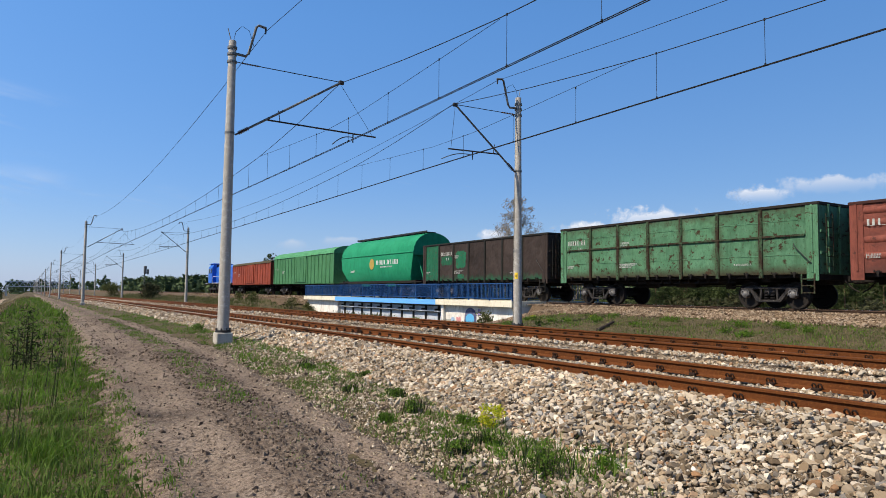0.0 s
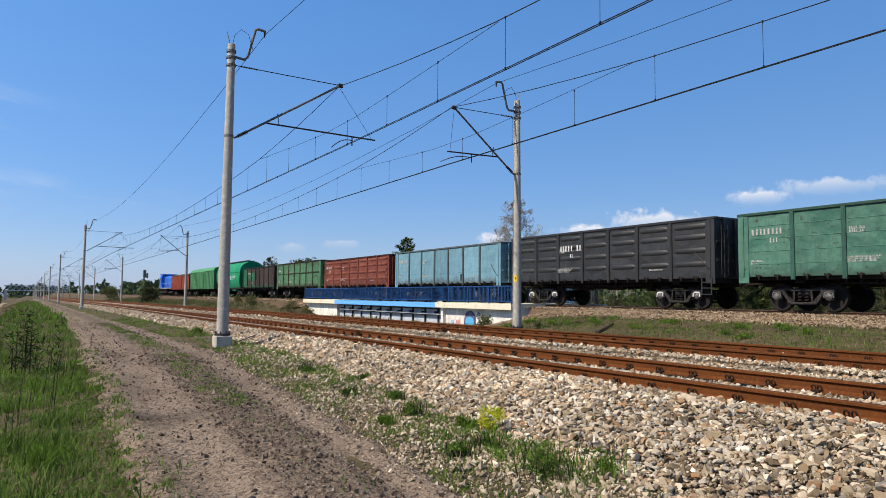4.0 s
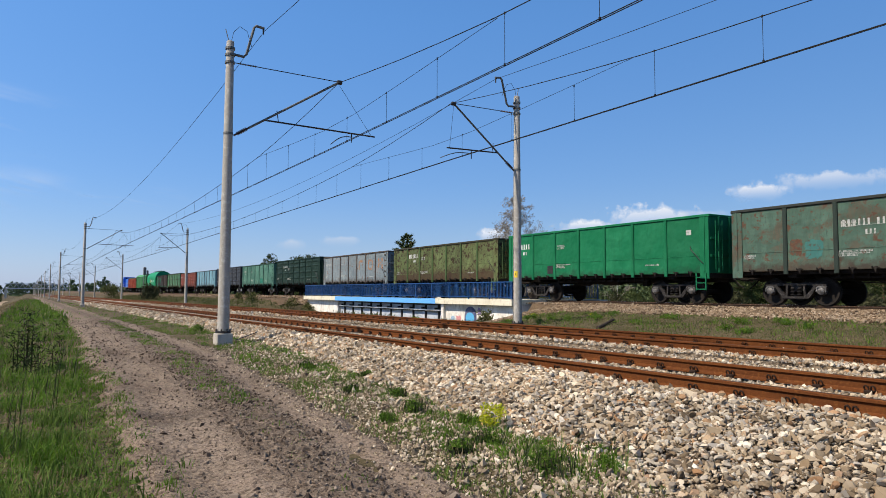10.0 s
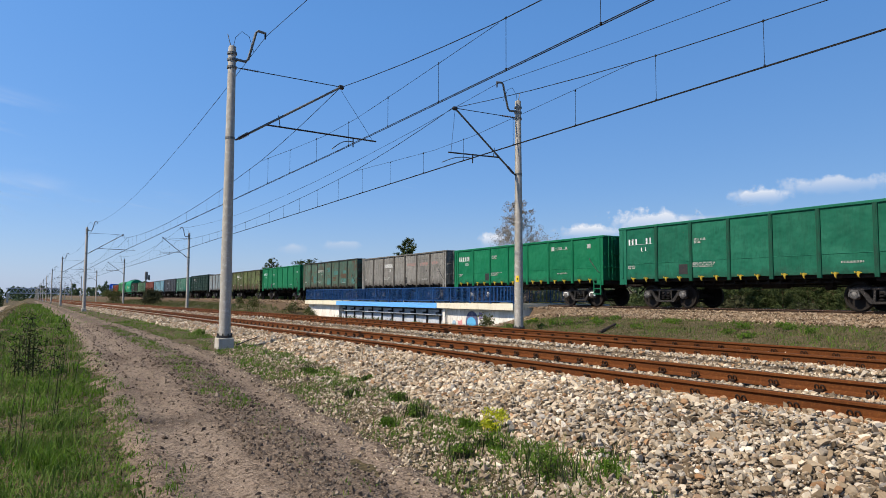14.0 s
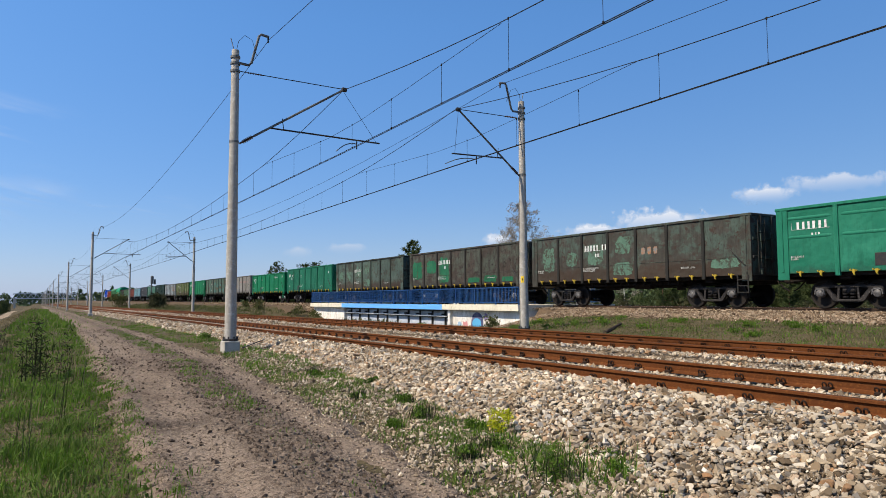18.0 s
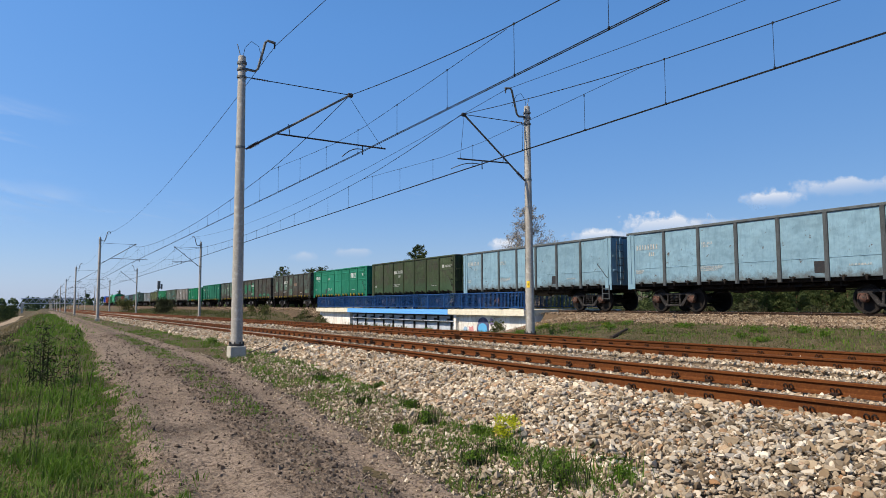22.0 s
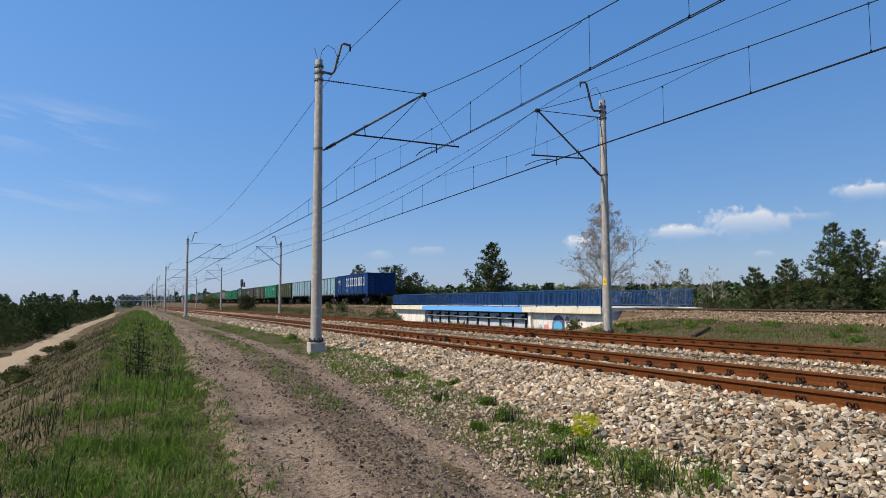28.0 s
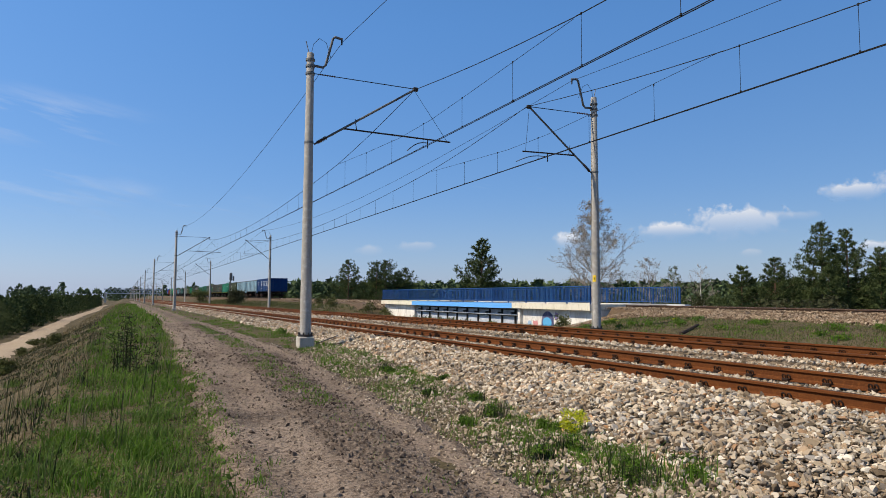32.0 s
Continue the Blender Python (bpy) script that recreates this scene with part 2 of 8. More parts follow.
LBLUE = mat("light_blue_girder_paint", (0.12, 0.38, 0.80), 0.5, var=((2, 0.5, 0.7, (0.14, 0.38, 0.78), S1), (20, 0.6, 0.72, (0.30, 0.36, 0.45), S1)))
PALE = mat("pale_girder_web", (0.49, 0.518, 0.562), 0.6, var=((2, 0.4, 0.7, (0.302, 0.346, 0.403), S1),))
GALV = mat("dull_galvanised_steel", (0.16, 0.165, 0.16), 0.6, 0.6, var=((12, 0.4, 0.7, (0.10, 0.10, 0.10), S1),))
DARKST = mat("dark_steel", (0.03, 0.032, 0.035), 0.6, 0.5, var=((14, 0.45, 0.7, (0.06, 0.045, 0.035), S1),))
WIRE = mat("overhead_wire", (0.014, 0.015, 0.017), 0.7, 0.0)
INSUL = mat("brown_insulator", (0.06, 0.035, 0.028), 0.25)
YEL = mat("yellow_mark", (0.75, 0.52, 0.03), 0.6)
STENCIL = mat("worn_stencil_paint", (0.40, 0.41, 0.39), 0.7, var=((9, 0.48, 0.62, (0.2, 0.21, 0.2), S1),))
WHITE = mat("white_paint", (0.62, 0.63, 0.62), 0.6, var=((15, 0.48, 0.7, (0.4, 0.41, 0.41), S1), (4, 0.55, 0.7, (0.3, 0.32, 0.34), S1)))
BLACKU = mat("sooty_underframe", (0.018, 0.016, 0.015), 0.85, 0.1, var=((3, 0.45, 0.7, (0.035, 0.028, 0.022), S1), (20, 0.5, 0.7, (0.012, 0.011, 0.010), S1)))
CAST = mat("cast_bogie_frame", (0.020, 0.019, 0.019), 0.7, 0.0, var=((5, 0.45, 0.7, (0.04, 0.036, 0.034), S1), (25, 0.56, 0.70, (0.13, 0.12, 0.115), S1)), bump=0.3, bscale=40)
BOX_GREY = mat("greasy_grey_axle_box", (0.10, 0.098, 0.098), 0.55, 0.0, var=((6, 0.42, 0.62, (0.035, 0.033, 0.032), S1), (22, 0.56, 0.68, (0.24, 0.23, 0.23), S1)))
BOX_RED = mat("rusty_red_axle_box", (0.11, 0.055, 0.04), 0.7, 0.0, var=((6, 0.42, 0.62, (0.04, 0.03, 0.027), S1), (22, 0.58, 0.68, (0.2, 0.15, 0.13), S1)))
SPRING = mat("oily_spring_steel", (0.012, 0.011, 0.011), 0.7)
WHEEL = mat("wheel_steel", (0.022, 0.019, 0.017), 0.75, 0.2)
TREAD = mat("bright_wheel_tread", (0.45, 0.44, 0.42), 0.3, 1.0)
SAND = mat("pale_sand", (0.3213, 0.2562, 0.1856), 0.95, var=((0.6, 0.45, 0.65, (0.3213, 0.2562, 0.1856), S1), (5, 0.5, 0.7, (0.459, 0.3934, 0.3074), S1)), bump=0.5, bscale=8)
BARK = mat("pine_bark", (0.16, 0.095, 0.06), 0.95, var=((6, 0.45, 0.65, (0.09, 0.06, 0.045), (1, 1, 0.3)),), bump=0.6, bscale=20)
BARK_G = mat("grey_bark", (0.30, 0.26, 0.22), 0.9, var=((5, 0.5, 0.7, (0.14, 0.12, 0.10), S1),), bump=0.3, bscale=20)
NEEDLE = island_mat("pine_needles", ((0.032, 0.0506, 0.0173), (0.056, 0.0799, 0.0267), (0.0799, 0.107, 0.0373), (0.048, 0.0667, 0.0253), (0.103, 0.13, 0.0506)), 0.7, 0.15)
LEAF_G = island_mat("spring_leaves", ((0.06, 0.11, 0.02), (0.10, 0.17, 0.03), (0.14, 0.21, 0.045), (0.08, 0.13, 0.03)), 0.6, 0.3)
LEAF_O = island_mat("olive_leaves", ((0.055, 0.068, 0.022), (0.085, 0.098, 0.034), (0.12, 0.122, 0.048)), 0.7, 0.25)
BUD = island_mat("pale_buds", ((0.25, 0.228, 0.195), (0.33, 0.30, 0.26), (0.27, 0.25, 0.20)), 0.8, 0.2)
# lighter than the near needles: distance haze put into the leaf colour
FAR = island_mat("distant_trees", ((0.04, 0.065, 0.035), (0.065, 0.095, 0.045), (0.11, 0.15, 0.06), (0.055, 0.085, 0.05), (0.08, 0.11, 0.06)), 0.9)
GRASS = island_mat("grass_blades", ((0.05253, 0.1111, 0.01158), (0.08768, 0.1783, 0.01851), (0.1279, 0.2221, 0.02544), (0.0701, 0.1335, 0.02307), (0.1638, 0.1891, 0.05772)), 0.6, 0.35)
DRY = island_mat("dry_stalks", ((0.1425, 0.1122, 0.057), (0.247, 0.204, 0.114), (0.095, 0.0765, 0.04275), (0.3135, 0.2754, 0.1615)), 0.8, 0.2)
STRAW = island_mat("matted_straw", ((0.13, 0.105, 0.052), (0.20, 0.168, 0.085), (0.085, 0.07, 0.035), (0.26, 0.225, 0.125)), 0.8, 0.15)
SCRUB = island_mat("dull_scrub_leaves", ((0.030, 0.036, 0.018), (0.048, 0.054, 0.026), (0.066, 0.066, 0.034), (0.04, 0.042, 0.022)), 0.8, 0.12)
DARKWEED = island_mat("dark_weed", ((0.02, 0.028, 0.012), (0.035, 0.05, 0.02), (0.05, 0.045, 0.025)), 0.8, 0.1)
HOOKY = mat("faded_yellow_paint", (0.36, 0.26, 0.03), 0.7, var=((12, 0.5, 0.7, (0.12, 0.09, 0.03), S1),))
FLOWER = island_mat("yellow_spurge", ((0.42, 0.44, 0.02), (0.55, 0.55, 0.03), (0.30, 0.38, 0.03)), 0.6, 0.3)


# ---- mesh building ----
class Geo:
    """Collects vertices and faces of one mesh."""

    def __init__(self):
        self.v, self.f = [], []

    def add(self, v, f):
        k = len(self.v)
        self.v += [tuple(p) for p in v]
        self.f += [tuple(i + k for i in q) for q in f]
        return self

    def box(self, c, s, ch=0.0, m=None):
        hx, hy, hz = s[0] / 2, s[1] / 2, s[2] / 2
        if ch <= 0:
            v = [(x, y, z) for x in (-hx, hx) for y in (-hy, hy) for z in (-hz, hz)]
            f = [(0, 1, 3, 2), (4, 6, 7, 5), (0, 4, 5, 1), (2, 3, 7, 6), (0, 2, 6, 4), (1, 5, 7, 3)]
        else:
            ch = min(ch, 0.45 * min(s))
            v, f = [], []
            for sx in (-1, 1):
                for sy in (-1, 1):
                    for sz in (-1, 1):
                        v += [(sx * hx, sy * (hy - ch), sz * (hz - ch)), (sx * (hx - ch), sy * hy, sz * (hz - ch)), (sx * (hx - ch), sy * (hy - ch), sz * hz)]
            i = lambda a, b, d, k: ((a * 2 + b) * 2 + d) * 3 + k
            f = [(i(0, 0, 0, 0), i(0, 0, 1, 0), i(0, 1, 1, 0), i(0, 1, 0, 0)), (i(1, 0, 0, 0), i(1, 1, 0, 0), i(1, 1, 1, 0), i(1, 0, 1, 0)),
                 (i(0, 0, 0, 1), i(1, 0, 0, 1), i(1, 0, 1, 1), i(0, 0, 1, 1)), (i(0, 1, 0, 1), i(0, 1, 1, 1), i(1, 1, 1, 1), i(1, 1, 0, 1)),
                 (i(0, 0, 0, 2), i(0, 1, 0, 2), i(1, 1, 0, 2), i(1, 0, 0, 2)), (i(0, 0, 1, 2), i(1, 0, 1, 2), i(1, 1, 1, 2), i(0, 1, 1, 2))]
            for b in (0, 1):
                for d in (0, 1):
                    f.append((i(0, b, d, 1), i(0, b, d, 2), i(1, b, d, 2), i(1, b, d, 1)))
                    f.append((i(b, 0, d, 0), i(b, 0, d, 2), i(b, 1, d, 2), i(b, 1, d, 0)))
                    f.append((i(b, d, 0, 0), i(b, d, 0, 1), i(b, d, 1, 1), i(b, d, 1, 0)))
            for a in (0, 1):
                for b in (0, 1):
                    for d in (0, 1):
                        f.append((i(a, b, d, 0), i(a, b, d, 1), i(a, b, d, 2)))
        if m is not None:
            v = [m @ Vector(p) for p in v]
        return self.add([(p[0] + c[0], p[1] + c[1], p[2] + c[2]) for p in v], f)

    def bar(self, a, b, r, r2=None, n=8, caps=True):
        """Round bar from a to b."""
        a, b = Vector(a), Vector(b)
        r2 = r if r2 is None else r2
        d = (b - a).normalized()
        u = d.orthogonal().normalized()
        w = d.cross(u)
        v = []
        for p, q in ((a, r), (b, r2)):
            for k in range(n):
                t = 2 * math.pi * k / n
                v.append(p + (u * math.cos(t) + w * math.sin(t)) * q)
        f = [(k, (k + 1) % n, n + (k + 1) % n, n + k) for k in range(n)]
        if caps:
            f += [tuple(range(n))[::-1], tuple(range(n, 2 * n))]
        return self.add(v, f)

    def tube(self, pts, r, n=6):
        pts = [Vector(p) for p in pts]
        v, f = [], []
        for i, p in enumerate(pts):
            d = (pts[min(i + 1, len(pts) - 1)] - pts[max(i - 1, 0)]).normalized()
            u = d.cross(Vector((0.13, 0.31, 0.94))).normalized()
            w = d.cross(u)
            for k in range(n):
                t = 2 * math.pi * k / n
                v.append(p + (u * math.cos(t) + w * math.sin(t)) * r)
        for i in range(len(pts) - 1):
            f += [(i * n + k, i * n + (k + 1) % n, (i + 1) * n + (k + 1) % n, (i + 1) * n + k) for k in range(n)]
        f += [tuple(range(n))[::-1], tuple(range((len(pts) - 1) * n, len(pts) * n))]
        return self.add(v, f)

    def turned(self, pts, radii, n=10):
        """Round bar of changing radius along a row of points."""
        pts = [Vector(p) for p in pts]
        d = (pts[-1] - pts[0]).normalized()
        u = d.orthogonal().normalized()
        w = d.cross(u)
        v = [p + (u * math.cos(2 * math.pi * k / n) + w * math.sin(2 * math.pi * k / n)) * r for p, r in zip(pts, radii) for k in range(n)]
        f = [(i * n + k, i * n + (k + 1) % n, (i + 1) * n + (k + 1) % n, (i + 1) * n + k) for i in range(len(pts) - 1) for k in range(n)]
        return self.add(v, f + [tuple(range(n))[::-1], tuple(range((len(pts) - 1) * n, len(pts) * n))])

    def prism(self, prof, a, b, axis=1):
        """Closed profile swept along an axis from a to b; the profile gives the other two coordinates in order."""
        n = len(prof)
        v = []
        for t in (a, b):
            for p in prof:
                q = list(p)
                q.insert(axis, t)
                v.append(q)
        f = [(k, (k + 1) % n, n + (k + 1) % n, n + k) for k in range(n)] + [tuple(range(n))[::-1], tuple(range(n, 2 * n))]
        return self.add(v, f)

    def lathe(self, prof, c, axis=2, n=20):
        """Profile of (radius, height) turned round an axis through c."""
        v, f = [], []
        for r, h in prof:
            for k in range(n):
                t = 2 * math.pi * k / n
                p = [r * math.cos(t), r * math.sin(t)]
                p.insert(axis, h)
                v.append((p[0] + c[0], p[1] + c[1], p[2] + c[2]))
        for i in range(len(prof) - 1):
            f += [(i * n + k, i * n + (k + 1) % n, (i + 1) * n + (k + 1) % n, (i + 1) * n + k) for k in range(n)]
        f += [tuple(range(n))[::-1], tuple(range((len(prof) - 1) * n, len(prof) * n))]
        return self.add(v, f)

    def mesh(self, name, smooth=False):
        me = bpy.data.meshes.new(name)
        me.from_pydata(self.v, [], self.f)
        bm = bmesh.new()
        bm.from_mesh(me)
        if len(self.f) < 60000:
            bmesh.ops.recalc_face_normals(bm, faces=bm.faces)
        if smooth:
            for q in bm.faces:
                q.smooth = True
            for e in bm.edges:
                if len(e.link_faces) == 2 and e.calc_face_angle(0) > 0.7:
                    e.smooth = False
        bm.to_mesh(me)
        bm.free()
        return me


def part(name, geo, material, parent=None, label="", m=None, smooth=False):
    """One mesh object from a Geo or a mesh, under a thing or a part."""
    me = geo.mesh(name, smooth) if isinstance(geo, Geo) else geo
    ob = new(name, me)
    if not me.materials:
        me.materials.append(material)
    elif me.materials[0] is not material:
        ob.material_slots[0].link = "OBJECT"
        ob.material_slots[0].material = material
    if parent is not None:
        ob.parent = parent
    if m is not None:
        ob.matrix_basis = m
    if label:
        ob["label"] = label
    return ob


def thing(name, label, category, group="", m=None, kind=""):
    ob = tagged(new(name), label, category, group, kind)
    ob.empty_display_size = 0.3
    if m is not None:
        ob.matrix_basis = m
    return ob


def soup(name, v, f, material, parent=None, label="", category="", kind="stuff"):
    """Joined mesh from arrays."""
    me = bpy.data.meshes.new(name)
    me.from_pydata(np.asarray(v).reshape(-1, 3).tolist(), [], f.tolist() if hasattr(f, "tolist") else f)
    me.materials.append(material)
    ob = new(name, me)
    if parent is not None:
        ob.parent = parent
    return tagged(ob, label, category, "", kind)


# ---- terrain ----
def lerp_table(x, table):
    for (x0, z0), (x1, z1) in zip(table, table[1:]):
        if x <= x1:
            t = max(0.0, (x - x0) / (x1 - x0))
            return z0 + (z1 - z0) * t
    return table[-1][1]


def smooth01(t):
    t = min(1.0, max(0.0, t))
    return t * t * (3 - 2 * t)


def path_left(y):
    return 0.62 + 0.03 * min(max(y, 0), 40)


def path_right(y):
    return 2.4 + 0.096 * min(max(y, 0), 15.6)


def foot_x(y):
    return 3.7 + 0.115 * min(max(y, 0), 15)


def rise(y):
    return 0.12 + 0.008 * min(max(y, -5), 22)


def line_x(y):
    """Middle of the wide-gauge line."""
    return 23.76 + 0.0081 * y


def line_z(y):
    """Rail top of the wide-gauge line."""
    return 1.235 + 0.0036 * y if y > -60 else 1.02


def ground_z(x, y):
    r = rise(y)
    xf = foot_x(y)
    zt = line_z(y) - 0.32
    table = [(-400, -3.2), (-60, -3.0), (-13, -2.75), (-6.5, -2.55), (-0.9, r - 0.12), (path_left(y) - 0.25, r + 0.03), (path_left(y), r), (path_right(y), r), (xf - 0.5, r + 0.05),
             (xf, r + 0.03), (xf + 0.3, r), (6.05, 0.26), (13.6, 0.3), (14.3, 0.5), (15.6, 0.70), (17.6, 0.86), (line_x(y) - 5.6, 0.9 + 0.0036 * y * 0.5), (line_x(y) - 1.9, zt), (line_x(y) + 1.9, zt), (line_x(y) + 4, zt - 0.5), (40, 0.5), (60, 0.2), (400, 0.0)]
    z = lerp_table(x, table)
    cut = smooth01((y - 17 - max(0.0, x - 15) * 1.05) / 7.5) * smooth01((62 - y) / 8.0) * smooth01((x - 14.2) / 2.5) * smooth01((34 - x) / 5.0)
    deep = smooth01((y - 34) / 1.5) * smooth01((52 - y) / 1.5)
    return z + (0.05 - 0.85 * deep - z) * cut


def rough_ground(x, y):
    n = noise.noise(Vector((x * 0.7, y * 0.7, 1.7))) * 0.05 + noise.noise(Vector((x * 2.6, y * 2.6, 4.1))) * 0.018
    side = 1.0 if x < 5 or x > 14 else 0.3
    if -8 < x < -0.5:
        side = 2.2
    if x > 19 and x < 29:
        side = 0.3
    return ground_z(x, y) + n * side


def axis_lines(pairs):
    """Grid lines from (start, step) pairs; the last pair only ends it."""
    out = []
    for (a, st), (b, _) in zip(pairs, pairs[1:]):
        k = max(1, round((b - a) / st))
        out += [a + (b - a) * i / k for i in range(k)]
    return out + [pairs[-1][0]]


def sheet(name, xs, ys, zf, material, **tags):
    v = [(x, y, zf(x, y)) for y in ys for x in xs]
    nx = len(xs)
    f = [(j * nx + i, j * nx + i + 1, (j + 1) * nx + i + 1, (j + 1) * nx + i) for j in range(len(ys) - 1) for i in range(nx - 1)]
    me = bpy.data.meshes.new(name)
    me.from_pydata(v, [], f)
    me.materials.append(material)
    for p in me.polygons:
        p.use_smooth = True
    return tagged(new(name, me), **tags)


XS = axis_lines([(-2500, 600), (-400, 60), (-60, 6), (-16, 1.0), (-7, 0.4), (-1.5, 0.15), (5.6, 0.3), (6.4, 1.5), (14, 0.4), (29, 1.5), (60, 20), (400, 700), (2500, 1)])
YS = axis_lines([(-800, 120), (-60, 8), (-4, 0.5), (3, 0.18), (14, 0.3), (24, 0.5), (62, 2.0), (140, 15), (400, 80), (1000, 400), (3500, 1)])
ground = sheet("ground", XS, YS, rough_ground, GROUND, label="dry sandy ground with sparse spring grass", category="ground", kind="structure")


def track_z(x, y):
    a, b = path_left(y), path_right(y)
    t = (x - a) / (b - a)
    w = 0.09 * noise.noise(Vector((y * 0.8, 3.3, 0))) + 0.06 * noise.noise(Vector((y * 3, 7.3, 0))) + 0.05 * noise.noise(Vector((x * 6, y * 9, 1.3)))
    edge = min(t + w, 1 - t + w * 0.7)
    rut = 0.055 * (math.exp(-((t - 0.24) / 0.13) ** 2) + math.exp(-((t - 0.82) / 0.10) ** 2))
    n = noise.noise(Vector((x * 1.5, y * 1.2, 9))) * 0.026 + noise.noise(Vector((x * 5, y * 5, 2))) * 0.014 + noise.noise(Vector((x * 11, y * 11, 5))) * (0.022 if 0.42 < t < 0.78 else 0.007)
    base = rise(y) + 0.09 - rut + n
    return base - 0.13 * smooth01((0.11 - edge) / 0.17)


YT = axis_lines([(-30, 1), (2, 0.06), (11, 0.12), (18, 0.3), (40, 1.5), (120, 6), (300, 1)])
vt, ft = [], []
for j, y in enumerate(YT):
    for i in range(61):
        t = -0.08 + 1.16 * i / 60
        x = path_left(y) + t * (path_right(y) - path_left(y))
        vt.append((x, y, track_z(x, y)))
for j in range(len(YT) - 1):
    ft += [(j * 61 + i, j * 61 + i + 1, (j + 1) * 61 + i + 1, (j + 1) * 61 + i) for i in range(60)]
me = bpy.data.meshes.new("dirt_road")
me.from_pydata(vt, [], ft)
me.materials.append(DIRT)
uv = me.uv_layers.new()
for lp in me.loops:
    k = lp.vertex_index
    uv.data[lp.index].uv = (-0.08 + 1.16 * (k % 61) / 60, vt[k][1])
for p in me.polygons:
    p.use_smooth = True
dirt_road = tagged(new("dirt_road", me), "brown rutted dirt service track beside the railway", "road", "", "structure")


def sand_z(x, y):
    c = -9.0 + 0.6 * math.sin(y * 0.03)
    return ground_z(x, y) + 0.10 + 0.09 * noise.noise(Vector((x, y * 0.4, 5))) + 0.06 * noise.noise(Vector((x * 1.7, y * 1.1, 2))) - 0.22 * smooth01((abs(x - c + noise.noise(Vector((y * 0.2, 0, 8))) * 0.7) - 0.95) / 0.7)


sand_road = sheet("sand_road", axis_lines([(-12.5, 0.35), (-5.5, 1)]), axis_lines([(-40, 4), (20, 1.2), (120, 6), (420, 1)]), sand_z, SAND, label="pale sandy forest road below the embankment", category="road", kind="structure")

# ---- tracks ----
RAIL_HALF = [(0.075, 0.0), (0.075, 0.011), (0.022, 0.028), (0.009, 0.045), (0.009, 0.118), (0.020, 0.128), (0.036, 0.137), (0.036, 0.162), (0.028, 0.1715)]
RAIL_PROF = [(-x, z) for x, z in RAIL_HALF] + [(x, z) for x, z in RAIL_HALF[::-1]]


def rail(x, z, parent, ys, top, body, xf=lambda y: 0.0, zf=lambda y: 0.0, label=""):
    g = Geo()
    n = len(RAIL_PROF)
    for y in ys:
        g.v += [(x + xf(y) + px, y, z + zf(y) + pz) for px, pz in RAIL_PROF]
    for j in range(len(ys) - 1):
        for k in range(n):
            g.f.append((j * n + k, j * n + (k + 1) % n, (j + 1) * n + (k + 1) % n, (j + 1) * n + k))
    ob = part("rail", g, body, parent, label)
    ob.data.materials.append(top)
    for i, p in enumerate(ob.data.polygons):
        if i % n == 8:
            p.material_index = 1
    return ob


def clip_geo():
    """Two sprung steel loops side by side on a shoulder at the rail's foot."""
    g = Geo()
    for s in (-1, 1):
        pts = [(-0.06, s * 0.022, 0.03)]
        for k in range(9):
            t = math.pi * (1.3 - 1.75 * k / 8)
            pts.append((-0.075 - 0.012 * math.sin(t), s * (0.045 - 0.030 * math.cos(t)), 0.062 + 0.038 * math.sin(t)))
        g.tube(pts, 0.0115, 5)
    g.box((-0.088, 0, 0.02), (0.06, 0.13, 0.05), 0.012)
    return g


CLIP_ME = clip_geo().mesh("rail_clip")
for vtx in CLIP_ME.vertices:
    vtx.co = (vtx.co.x + 0.01, vtx.co.y * 0.82, vtx.co.z * 0.9)
near_ys = [-260, -60, 0, 20, 60, 140, 300, 700, 1500]
TRACKS = (("near_track", 6.793, 8.305, 0.481, 0.502, 4.773), ("second_track", 11.071, 12.573, 0.546, 0.567, 7.537))
for name, xa, xb, za, zb, y0 in TRACKS:
    tr = thing(name, "disused-looking railway track with rust-brown rails on pale ballast", "railway track", "electrified double line", kind="structure")
    for x, z in ((xa, za), (xb, zb)):
        r = rail(x, z, tr, near_ys, RAILTOP, RAIL, label="rust-brown steel rail")
        rest = Geo()
        cv, cf = [tuple(v.co) for v in CLIP_ME.vertices], [tuple(p.vertices) for p in CLIP_ME.polygons]
        for k in range(-6, 110):
            y = y0 + 0.6 * k
            if k < 26:
                part("rail_clip", CLIP_ME, CLIP, r, m=Matrix.Translation((x, y, z)))
            else:
                rest.add([(p[0] + x, p[1] + y, p[2] + z) for p in cv], cf)
        tagged(part("rail_clips", rest, CLIP, r), kind="stuff")
    # concrete sleepers, their tops just showing in the ballast
    sl = Geo()
    xm, zm = (xa + xb) / 2, (za + zb) / 2
    for k in range(-30, 200):
        sl.box((xm, y0 + 0.6 * k, zm - 0.11), (2.5, 0.26, 0.2), 0.02)
    tagged(part("sleepers", sl, CONC_W, tr, "grey concrete sleepers sunk in the ballast"), kind="stuff")

wide = thing("wide_gauge_track", "wide-gauge railway track with worn rails on brown ballast", "railway track", kind="structure")
wide_ys = [-320, -200, -60, 0, 40, 80, 140, 220, 320, 450, 600, 900]
for dx in (-0.76, 0.76):
    rail(0, -0.1715, wide, wide_ys, RAILTOP_D, RAIL_D, lambda y, d=dx: line_x(y) + d, line_z, "worn steel rail with a polished head")
sl = Geo()
for k in range(-180, 420):
    y = k * 0.58
    if 34 < y < 52:
        continue
    sl.box((line_x(y), y, line_z(y) - 0.25), (2.7, 0.24, 0.16), 0.02)
tagged(part("sleepers", sl, mat("old_timber", (0.07, 0.05, 0.04), 0.9), wide, "dark timber sleepers"), kind="stuff")


